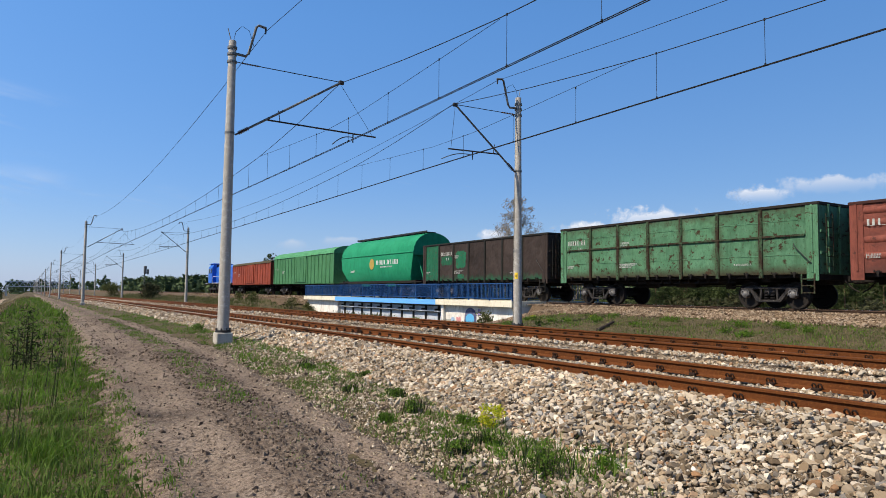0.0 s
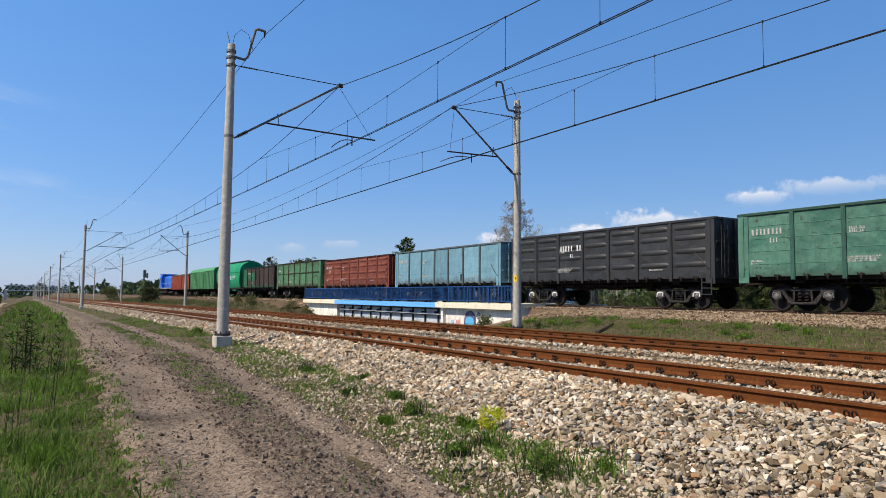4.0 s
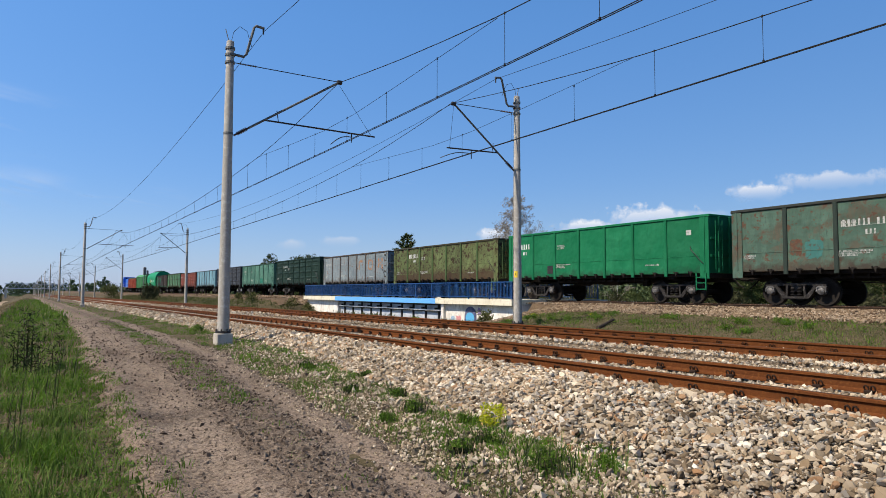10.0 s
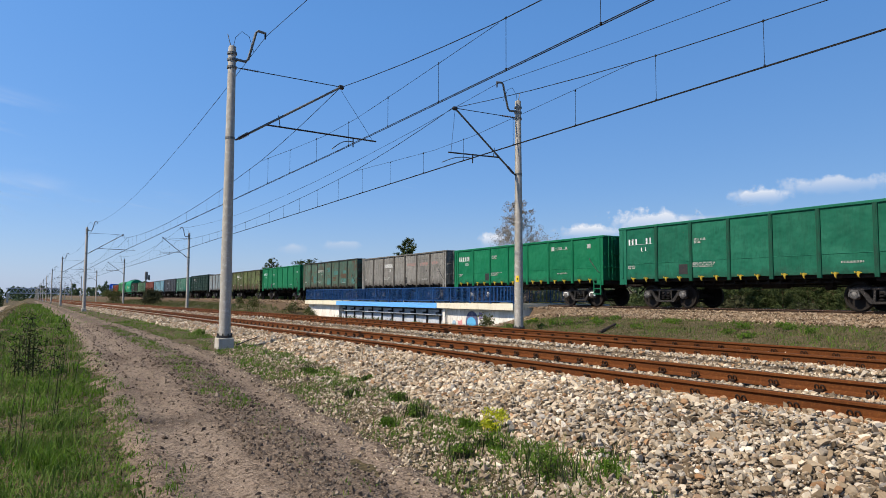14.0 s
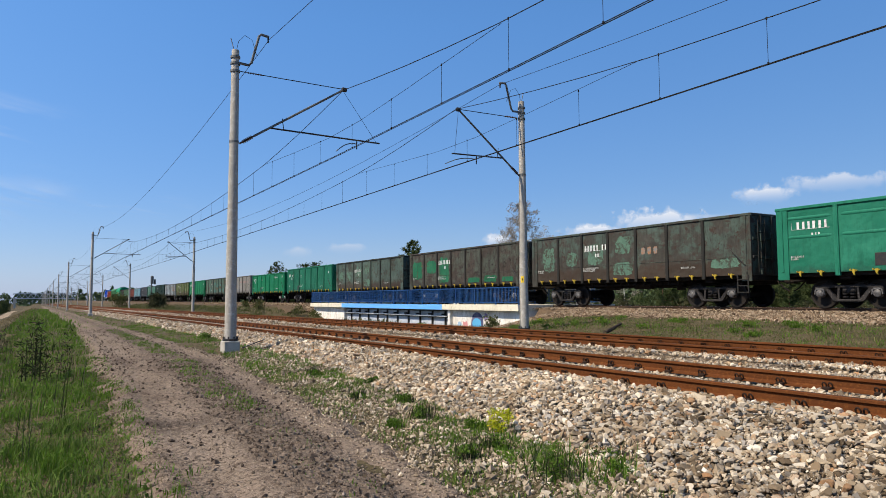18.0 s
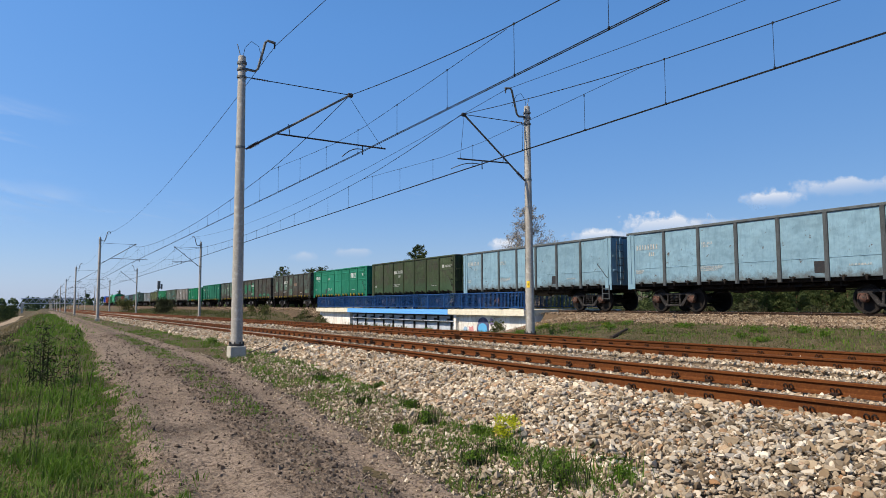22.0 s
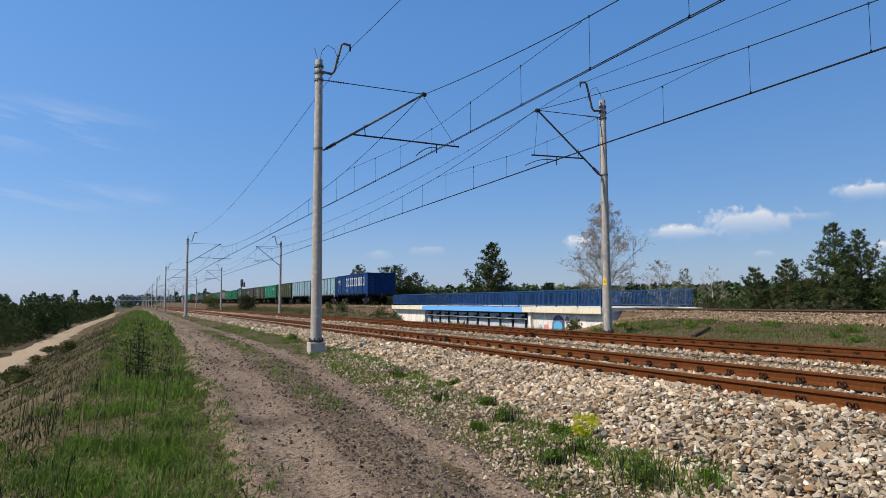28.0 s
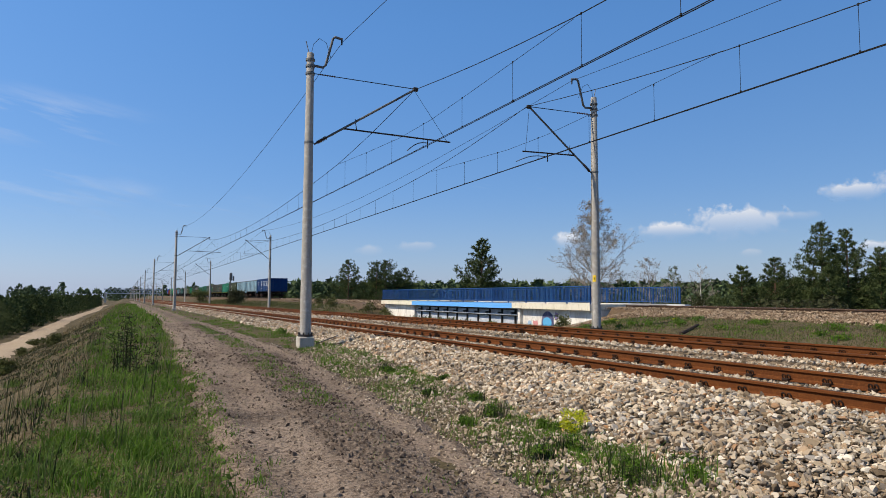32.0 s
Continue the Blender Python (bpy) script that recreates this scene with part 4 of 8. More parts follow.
def paint(name, col, patch=None, pa=(0.5, 0.62), rust=(0.58, 0.7), rustc=(0.10, 0.045, 0.022), grime=0.6, rough=0.66, wear=0.5, edge=0.4, band=0.05, bandc=None, k=1.0):
    """Weathered wagon paint: faded patches, rust blooms, streaks of grime."""
    col = tuple(c * k for c in col)
    fade = tuple(min(1, c * 1.2 + 0.008) for c in col)
    mixd = lambda f: tuple(c * (1 - wear) + (c * f + 0.008) * wear for c in col)
    lay = [(0.7, 0.42, 0.66, fade, S1)]
    if patch:
        lay.append((0.9, pa[0], pa[1], tuple(c * k for c in patch), (1, 1, 1.4)))
    lay += [(2.2, grime - 0.12, grime + 0.10, mixd(0.55), (2.0, 2.0, 0.4)), (9, grime - 0.06, grime + 0.1, mixd(0.5), (1.6, 1.6, 0.5)), (3.2, rust[0], rust[1], rustc, (1, 1, 1.3)), (14, rust[0] + 0.05, rust[1] + 0.04, rustc, S1), (45, 0.58, 0.74, mixd(0.6), S1)]
    m = mat(name, col, rough, 0.0, tuple(lay), bump=0.12, bscale=9)
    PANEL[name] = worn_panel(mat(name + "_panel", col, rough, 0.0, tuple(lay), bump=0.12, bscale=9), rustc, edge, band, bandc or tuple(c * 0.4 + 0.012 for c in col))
    return m


HALF, ENDY, SILL = 1.56, 6.45, 1.18
CACHE = {}
wheelsets = []


def cached(key, build, name=None, smooth=False):
    if key not in CACHE:
        CACHE[key] = build().mesh(name or key[0], smooth)
    return CACHE[key]


def bogie(th, y, cap=None, box=None):
    """Three-piece freight bogie under a wagon."""
    bo = part("bogie", cached(("bolster",), lambda: Geo().box((0, 0, 0.62), (2.1, 0.42, 0.26), 0.03).box((0, 0, 0.82), (0.5, 0.5, 0.2), 0.03)), CAST, th, "sooty cast-steel bogie", Matrix.Translation((0, y, 0)))

    def frame_geo():
        g = Geo()
        g.prism([(-1.10, 0.60), (-1.10, 0.72), (-0.80, 0.77), (0.80, 0.77), (1.10, 0.72), (1.10, 0.60), (0.80, 0.64), (0.55, 0.69), (-0.55, 0.69), (-0.80, 0.64)], -0.07, 0.07, 0)
        for s in (-1, 1):
            g.prism([(s * 0.78, 0.66), (s * 0.66, 0.67), (s * 0.36, 0.32), (s * 0.42, 0.23), (s * 0.50, 0.27)], -0.06, 0.06, 0)
            g.prism([(s * 0.34, 0.70), (s * 0.27, 0.70), (s * 0.30, 0.30), (s * 0.37, 0.30)], -0.055, 0.055, 0)
            g.prism([(s * 1.10, 0.62), (s * 1.07, 0.42), (s * 1.02, 0.42), (s * 1.04, 0.62)], -0.06, 0.06, 0)
        g.box((0, 0, 0.26), (0.15, 0.86, 0.09), 0.02)
        return g

    def journal_geo():
        g = Geo().lathe([(0.0, -0.16), (0.06, -0.16), (0.125, -0.11), (0.135, 0.08), (0.0, 0.08)], (0, 0, 0), 0, 14)
        return g

    def spring_geo():
        g = Geo()
        for dy in (-0.12, 0.12):
            for k in range(3):
                g.lathe([(0.05, 0.33 + k * 0.1), (0.085, 0.35 + k * 0.1), (0.085, 0.385 + k * 0.1), (0.05, 0.405 + k * 0.1)], (0, dy, 0), 2, 8)
        return g

    def wheelset_geo():
        g = Geo()
        pr = [(0.0, -0.05), (0.10, -0.06), (0.12, -0.03), (0.38, -0.02), (0.40, -0.06), (0.473, -0.062), (0.475, 0.03), (0.50, 0.045), (0.50, 0.07), (0.40, 0.07), (0.38, 0.03), (0.12, 0.03), (0.0, 0.05)]
        for s_ in (-1, 1):
            g.lathe([(r, -s_ * h) for r, h in pr], (s_ * 0.79, 0, 0), 0, 20)
        g.bar((-0.8, 0, 0), (0.8, 0, 0), 0.085, n=12)
        return g

    for s in (-1, 1):
        x = s * 1.03
        part("side_frame", cached(("side_frame",), frame_geo), CAST, bo, m=Matrix.Translation((x, 0, 0)))
        part("spring_nest", cached(("spring_nest",), spring_geo), SPRING, bo, m=Matrix.Translation((x, 0, 0)))
        for t in (-1, 1):
            jm = Matrix.Translation((x, t * 0.925, 0.49)) @ Matrix.Rotation(0 if s < 0 else math.pi, 4, "Z")
            part("axle_box", cached(("axle_box",), journal_geo, smooth=True), box or BOX_GREY, bo, m=jm)
            if cap is not None:
                part("adapter", cached(("adapter",), lambda: Geo().prism([(-0.18, -0.05), (-0.165, 0.09), (-0.10, 0.155), (0.10, 0.155), (0.165, 0.09), (0.18, -0.05), (0.145, -0.05), (0.11, 0.10), (-0.11, 0.10), (-0.145, -0.05)], -0.04, 0.04, 0)), cap, bo, m=Matrix.Translation((x + s * 0.07, t * 0.925, 0.51)))
    for t in (-1, 1):
        ws = part("wheelset", cached(("wheelset",), wheelset_geo, smooth=True), WHEEL, bo)
        ws.delta_location = (0, t * 0.925, 0.475)
        wheelsets.append(ws)
    return bo


def coupler(th, y, s):
    def geo():
        g = Geo().box((0, 0.1, 1.04), (0.22, 0.5, 0.24), 0.03).box((0.02, 0.42, 1.04), (0.36, 0.26, 0.34), 0.05).box((-0.14, 0.5, 1.04), (0.12, 0.22, 0.3), 0.03)
        g.tube([(0.25, 0.05, 1.0), (0.3, 0.35, 0.72), (0.28, 0.55, 0.6)], 0.025, 6)
        g.bar((-0.9, 0.02, 1.12), (0.1, 0.1, 1.12), 0.016, n=6)
        return g
    part("coupler", cached(("coupler",), geo), BLACKU, th, "black automatic coupler", Matrix.Translation((0, y, 0)) @ Matrix.Rotation(0 if s > 0 else math.pi, 4, "Z"))


def bars_geo(w, h, rows, seed, fill=0.78):
    """Rows of small upright bars that stand for writing, held together by hairlines."""
    rng = random.Random(seed)
    g = Geo()
    rh, e = h / rows, 0.008
    last = None
    for r in range(rows):
        z0 = h - (r + 1) * rh + (1 - fill) * rh / 2
        cols, y = [(0.0, e, "spine")], e
        end = w * (1.0 if r == 0 else rng.uniform(0.55, 1.0))
        while y < end:
            cw = rh * rng.uniform(0.50, 0.64)
            solid = rng.random() < 0.92
            cols += [(y, y + cw * 0.44, "bar" if solid else "gap"), (y + cw * 0.44, y + cw, "gap")]
            y += cw
        k = len(g.v)
        for q in [c[0] for c in cols] + [cols[-1][1]]:
            g.v += [(0, -q, z0), (0, -q, z0 + e), (0, -q, z0 + fill * rh)]
        for j, (_, _, kind) in enumerate(cols):
            i = k + 3 * j
            g.f.append((i, i + 1, i + 4, i + 3))
            if kind != "gap":
                g.f.append((i + 1, i + 2, i + 5, i + 4))
        if last is not None:
            g.f.append((last, last + 3, k + 5, k + 2))
        last = k
    return g


def marking(th, y, z, w, h, rows=1, seed=0, material=None, half=HALF, name="stencil_marking"):
    """Painted lettering on the near side, from y backwards, as plain bars."""
    part(name, bars_geo(w, h, rows, seed), material or STENCIL, th, m=Matrix.Translation((-half - 0.006, y, z)))


def underframe(th, L, depth=0.34, z=1.14):
    def geo():
        g = Geo().box((0, 0, z - 0.12), (0.42, L - 0.3, depth), 0.02)
        g.box((-1.28, 0, z + 0.02), (0.14, L - 0.1, 0.20), 0.015).box((1.28, 0, z + 0.02), (0.14, L - 0.1, 0.20), 0.015)
        for t in (-1, 1):
            g.box((0, t * (L / 2 - 0.12), z), (2.9, 0.2, 0.30), 0.02)
            g.box((0, t * 4.325, z - 0.08), (2.5, 0.36, 0.22), 0.03)
        for k in range(-2, 3):
            g.box((0, k * 1.5, z - 0.02), (2.5, 0.14, 0.18), 0.01)
        return g
    fr = part("underframe", cached(("underframe", L, z), geo), BLACKU, th, "sooty black underframe")
    gear = Geo().bar((-0.62, -0.9, 0.92), (-0.62, 0.1, 0.92), 0.17, n=14)
    gear.bar((-0.55, 1.2, 0.88), (-0.55, 1.75, 0.88), 0.15, n=12).box((-0.7, 1.0, 0.9), (0.25, 0.22, 0.22), 0.02)
    gear.bar((-0.4, -2.9, 0.80), (-0.4, 2.9, 0.84), 0.022, n=6).bar((-0.8, 0.1, 0.85), (-0.8, 2.4, 0.75), 0.018, n=6).bar((-0.9, -3.0, 0.98), (-0.9, 3.0, 0.98), 0.02, n=6)
    gear.box((-0.3, -2.2, 0.82), (0.3, 0.28, 0.24), 0.03)
    for q in range(-6, 7):
        gear.box((-1.18, q * 0.46, 1.0), (0.05, 0.07, 0.2), 0.01)
    gear.bar((-1.12, -3.0, 0.93), (-1.12, 3.0, 0.93), 0.028, n=6)
    part("brake_gear", cached(("brake_gear",), lambda: gear), BLACKU, th)
    return fr


def gondola(label, body, H=3.42, style="plain", hook=None, rim=None, post=None, cap=None, box=None, latch=False, seed=0, hatch=None, panels=None, number=0, vivid=False, plate=False, logo=None):
    """Four-axle open wagon. style: plain, plank, ribbed or midrail."""
    th = thing("gondola_wagon", label, "freight wagon", "wagons of the freight train")
    hook, rim, post = hook or BLACKU, rim or body, post or body
    zb, zt = SILL, H
    for s in (-1, 1):
        def wall():
            g = Geo().box((0, 0, (zb + zt) / 2), (0.05, 2 * ENDY, zt - zb), 0.01)
            return g
        rot = Matrix.Identity(4) if s < 0 else Matrix.Rotation(math.pi, 4, "Z")
        cuts = [-ENDY] + [-ENDY + 2 * ENDY * f for f in (0.163, 0.303, 0.436, 0.569, 0.703, 0.838)] + [ENDY]
        if s > 0:
            part("side_wall", cached(("side_wall", H, style), wall), body, th, "", Matrix.Translation((s * (HALF - 0.06), 0, 0)) @ rot)
        else:
            for j, (a, b) in enumerate(zip(cuts, cuts[1:])):
                size = (0.05, round(b - a, 3), zt - zb)
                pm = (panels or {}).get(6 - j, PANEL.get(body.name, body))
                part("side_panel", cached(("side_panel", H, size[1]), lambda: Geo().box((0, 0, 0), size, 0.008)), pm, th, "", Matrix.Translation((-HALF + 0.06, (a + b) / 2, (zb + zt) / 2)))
        strips = {"plank": [(0.2, 0.012, 0.022), (0.4, 0.012, 0.022), (0.6, 0.012, 0.022), (0.8, 0.012, 0.022)], "midrail": [(0.56, 0.06, 0.07), (0.28, 0.014, 0.02), (0.78, 0.014, 0.02)], "crease": [(0.30, 0.014, 0.02)]}.get(style, [])
        for fz, dx, dz in strips:
            part("side_batten", cached(("side_batten", dx, dz), lambda: Geo().box((-0.025 - dx / 2, 0, 0), (dx, 2 * ENDY - 0.9, dz), 0.004)), post if style == "midrail" and dx > 0.05 else body, th, "", Matrix.Translation((s * (HALF - 0.06), 0, zb + (zt - zb) * fz)) @ rot)
        ps = [-ENDY + 2 * ENDY * f for f in (0.163, 0.303, 0.436, 0.569, 0.703, 0.838)]
        for y in ps:
            part("side_post", cached(("side_post", H), lambda: Geo().box((0, 0, (zb - 0.14 + zt) / 2), (0.09, 0.15, zt - zb + 0.10), 0.012).box((-0.046, 0, (zb - 0.14 + zt) / 2), (0.012, 0.07, zt - zb + 0.06))), post, th, "", Matrix.Translation((s * (HALF - 0.03), y, 0)) @ rot)
        if style in ("ribbed", "pressed"):
            edges = [-ENDY + 0.2] + ps + [ENDY - 0.2]
            for a, b in zip(edges, edges[1:]):
                for zk in ((0.24, 0.47, 0.70, 0.88) if style == "ribbed" else (0.55, 0.84)):
                    def rib(w_=round(b - a, 2)):
                        g = Geo()
                        n = 8
                        k_ = 1.0 if style == "ribbed" else 0.5
                        pr = [(-0.0, -0.11 * k_), (-0.045 * k_, -0.06 * k_), (-0.055 * k_, 0.0), (-0.045 * k_, 0.06 * k_), (0.0, 0.11 * k_)]
                        lw = w_ - 0.34
                        v = []
                        for yy, k in ((-lw / 2, 0.05), (-lw / 2 + 0.12, 1), (lw / 2 - 0.12, 1), (lw / 2, 0.05)):
                            v += [(px * k, yy, pz * (0.5 + 0.5 * k)) for px, pz in pr]
                        g.add(v, [(j * 5 + i, j * 5 + i + 1, (j + 1) * 5 + i + 1, (j + 1) * 5 + i) for j in range(3) for i in range(4)])
                        return g
                    part("pressed_rib", cached(("pressed_rib", style, round(b - a, 2)), rib, smooth=True), body, th, "", Matrix.Translation((s * (HALF - 0.034), (a + b) / 2, zb + (zt - zb) * zk)) @ rot)
        if s < 0:
            for a, b in zip([-ENDY + 0.3] + ps, ps + [ENDY - 0.3]):
                for f in (0.3, 0.7):
                    y = a + (b - a) * f
                    def hk():
                        g = Geo().prism([(-0.05, 0.12), (0.05, 0.12), (0.07, 0.0), (0.03, -0.10), (-0.03, -0.16), (-0.02, -0.05), (-0.06, 0.02)], -0.03, 0.03, 0)
                        g.box((0.02, 0, 0.06), (0.06, 0.26, 0.05), 0.01).box((0.01, 0.17, 0.09), (0.05, 0.05, 0.09), 0.01)
                        return g
                    part("hatch_hook", cached(("hatch_hook",), hk), hook, th, "", Matrix.Translation((-HALF - 0.01, y, zb - 0.01)) @ Matrix.Diagonal((0.8, 0.72, 0.72, 1)))
        # corner plates
        for t in (-1, 1):
            part("corner_post", cached(("corner_post", H), lambda: Geo().box((0, 0, (zb - 0.22 + zt) / 2), (0.035, 0.42, zt - zb + 0.22), 0.008).box((-0.03, 0.0, (zb + zt) / 2), (0.03, 0.07, zt - zb - 0.1), 0.008)), body, th, "", Matrix.Translation((s * (HALF - 0.02), t * (ENDY - 0.21), 0)) @ rot)
        part("top_rim", cached(("top_rim",), lambda: Geo().box((0, 0, 0), (0.13, 2 * ENDY + 0.04, 0.11), 0.02)), rim, th, "", Matrix.Translation((s * (HALF - 0.05), 0, zt - 0.01)))
    for t in (-1, 1):
        def endw():
            g = Geo().box((0, 0, (zb + zt) / 2), (2 * HALF - 0.12, 0.05, zt - zb), 0.01)
            return g
        part("end_wall", cached(("end_wall", H), endw), body, th, "", Matrix.Translation((0, t * (ENDY - 0.02), 0)) @ (Matrix.Identity(4) if t < 0 else Matrix.Rotation(math.pi, 4, "Z")))
        er = Matrix.Translation((0, t * (ENDY - 0.02), 0)) @ (Matrix.Identity(4) if t < 0 else Matrix.Rotation(math.pi, 4, "Z"))
        for x in (-1.0, -0.34, 0.34, 1.0):
            part("end_rib", cached(("end_rib", H), lambda: Geo().box((0, -0.05, (zb + zt) / 2), (0.12, 0.09, zt - zb - 0.05), 0.015)), body, th, "", er @ Matrix.Translation((x, 0, 0)))
        for k in (0.3, 0.6):
            part("end_rail", cached(("end_rail",), lambda: Geo().box((0, -0.035, 0), (2 * HALF - 0.2, 0.05, 0.10), 0.01)), body, th, "", er @ Matrix.Translation((0, 0, zb + (zt - zb) * k)))
        part("end_rim", cached(("end_rim",), lambda: Geo().box((0, 0, 0), (2 * HALF, 0.13, 0.11), 0.02)), rim, th, "", Matrix.Translation((0, t * (ENDY - 0.02), zt - 0.012)))
        coupler(th, t * (ENDY + 0.05), t)
        bogie(th, t * 4.325, cap or box or BOX_GREY, box)
    part("floor", cached(("floor",), lambda: Geo().box((0, 0, 1.36), (2 * HALF - 0.2, 2 * ENDY - 0.1, 0.06))), BLACKU, th)
    underframe(th, 2 * ENDY)

    def ladder():
        g = Geo()
        for y in (-0.22, 0.22):
            g.box((0, y, 0.86), (0.02, 0.05, 0.66))
        for z in (0.56, 0.80, 1.02):
            g.box((0, 0, z), (0.03, 0.44, 0.035))
        return g
    part("step_ladder", cached(("step_ladder",), ladder), post, th, "", Matrix.Translation((-HALF - 0.02, -ENDY + 0.36, 0)))

    def eladder():
        g = Geo()
        for x in (-0.2, 0.2):
            g.bar((x, 0, 1.3), (x, 0, 3.2), 0.016, n=6)
        for k in range(6):
            g.bar((-0.2, 0, 1.45 + k * 0.32), (0.2, 0, 1.45 + k * 0.32), 0.014, n=6)
        return g
    part("end_ladder", cached(("end_ladder",), eladder), post, th, "", Matrix.Translation((-1.15, -ENDY - 0.16, 0)))
    part("grab_iron", cached(("grab_iron",), lambda: Geo().tube([(0, -0.35, 0), (-0.08, -0.3, 0.05), (-0.08, 0.25, 0.62), (0, 0.3, 0.7)], 0.016, 6)), DARKST, th, "", Matrix.Translation((-HALF, -ENDY + 0.55, zb + 0.35)))
    if latch:
        for k in range(5):
            part("latch_hinge", cached(("latch_hinge",), lambda: Geo().box((0, 0, 0), (0.05, 0.26, 0.06), 0.015).box((-0.01, 0.1, 0), (0.07, 0.06, 0.12), 0.01)), post, th, "", Matrix.Translation((-HALF - 0.02, -ENDY + 0.3, zb + 0.35 + k * 0.4)))
    if hatch:
        part("repair_plate", cached(("repair_plate",), lambda: Geo().box((0, 0, 0), (0.012, 0.42, 0.4), 0.004)), DARKST, th, "dark square repair plate", Matrix.Translation((-HALF + 0.03, hatch, zb + 0.36)))
    # number and data panels
    face = HALF + 0.02 if style == "ribbed" else HALF - 0.028
    marking(th, (ENDY - 0.55, ENDY - 2.3, ENDY - 4.05)[number], zb + (1.45, 1.5, 1.35)[number] * (H - zb) / 2.24, (1.18, 1.5, 1.5)[number], 0.33 if vivid else 0.27, 1, seed, WHITE if vivid else None, half=face)
    marking(th, (ENDY - 1.25, ENDY - 2.95, ENDY - 4.75)[number], zb + (1.17, 1.22, 1.07)[number] * (H - zb) / 2.24, 0.26, 0.2, 1, seed + 8, WHITE if vivid else None, half=face)
    if plate:
        part("maker_plate", cached(("maker_plate",), lambda: Geo().box((0, 0, 0), (0.008, 0.24, 0.2))), STENCIL, th, "small white painted plate", Matrix.Translation((-HALF + 0.032, -ENDY + 0.95, zb + 1.62)))
    if logo:
        part("emblem_block", cached(("emblem_block",), lambda: Geo().box((0, 0, 0), (0.008, 0.22, 0.2))), STENCIL, th, "small white square emblem", Matrix.Translation((-HALF + 0.032, logo, zb + 1.62)))
        marking(th, logo - 0.22, zb + 1.54, 0.85, 0.16, 1, seed + 6, half=face)
    marking(th, ENDY - 0.5, zb + 0.45, 0.45, 0.16, 2, seed + 2, half=face)
    marking(th, ENDY - 3.85, zb + 0.42, 1.1, 0.2, 3, seed + 3, half=face)
    marking(th, ENDY - 4.0, zb + 1.35, 0.5, 0.22, 2, seed + 4, half=face)
    marking(th, -ENDY + 3.2, zb + 0.35, 0.7, 0.08, 1, seed + 5, half=face)
    return th


RUSTP = mat("rusty_dark_post", (0.06, 0.055, 0.03), 0.8, var=((4, 0.45, 0.65, (0.10, 0.05, 0.025), S1), (15, 0.5, 0.7, (0.04, 0.06, 0.03), S1)))
wagons = []


def add(ob, back):
    """Put a wagon at its place in the train: metres behind the green gondola's front."""
    wagons.append((ob, back))
    return ob


def gon(i, *a, **k):
    return add(gondola(*a, seed=100 + i * 7, **k), i * PITCH + ENDY)


def coat(name, col, rough=0.7):
    return mat(name, col, rough, var=((4, 0.45, 0.65, tuple(c * 0.6 + 0.008 for c in col), (1, 1, 0.6)), (18, 0.54, 0.68, tuple(c * 0.5 + 0.02 for c in col), S1)))


def patch(th, panel, y0, z0, w, h, m_, label="", rough=0.2):
    """Ragged field of newer paint on a side panel, placed by panel from the front and shares of its size."""
    f = (0.0, 0.163, 0.303, 0.436, 0.569, 0.703, 0.838, 1.0)
    pw = (f[panel + 1] - f[panel]) * 2 * ENDY - 0.16
    y = ENDY - f[panel] * 2 * ENDY - 0.08 - pw * (y0 + w / 2)
    rng = random.Random(int(panel * 100 + y0 * 37 + z0 * 91 + w * 13))
    hw, hh, rim_ = pw * w / 2, 2.1 * h / 2, []
    for k in range(36):
        t = 2 * math.pi * k / 36
        c, q = math.cos(t), math.sin(t)
        f_ = (abs(c) ** 5 + abs(q) ** 5) ** -0.2 * (1 - rough * rng.random())
        rim_.append((max(-hw, min(hw, hw * c * f_)), max(-hh, min(hh, hh * q * f_))))
    part("paint_patch", Geo().prism(rim_, -0.003, 0.003, 0), m_, th, label, Matrix.Translation((-HALF + 0.0335, y, SILL + 0.06 + 2.1 * (z0 + h / 2))))


w = gon(-1, "dark brown open freight wagon with patches of green paint", paint("brown_paint", (0.036, 0.026, 0.022), (0.026, 0.02, 0.017), (0.5, 0.6), (0.7, 0.8), wear=0.4, edge=0.2, band=0.06, bandc=(0.012, 0.08, 0.04)), H=3.5, style="plain", post=mat("black_post", (0.02, 0.02, 0.018), 0.8), rim=mat("black_rim", (0.02, 0.02, 0.018), 0.8), number=1,
    panels={0: paint("deep_green_panel", (0.012, 0.10, 0.05), wear=0.7, edge=0.3) and PANEL["deep_green_panel"]})
NEWG = PANEL["deep_green_panel"]
patch(w, 1, 0.05, 0.42, 0.9, 0.3, NEWG)
patch(w, 2, 0.05, 0.3, 0.8, 0.55, NEWG)
patch(w, 2, 0.2, 0.02, 0.5, 0.14, NEWG)
gon(0, "faded green open freight wagon with rust-stained panels", paint("faded_green_paint", (0.068, 0.172, 0.092), (0.088, 0.205, 0.118), (0.45, 0.6), (0.57, 0.63), (0.042, 0.024, 0.013), edge=1.25, band=0.06, wear=0.5, grime=0.57, bandc=(0.04, 0.03, 0.018)), H=3.56, style="midrail", post=mat("rust_streaked_green_post", (0.045, 0.085, 0.045), 0.8, var=((2.2, 0.42, 0.56, (0.035, 0.022, 0.014), (2, 2, 0.5)), (12, 0.5, 0.62, (0.02, 0.016, 0.012), S1))), rim=coat("sooty_rust_rim", (0.022, 0.018, 0.014)))
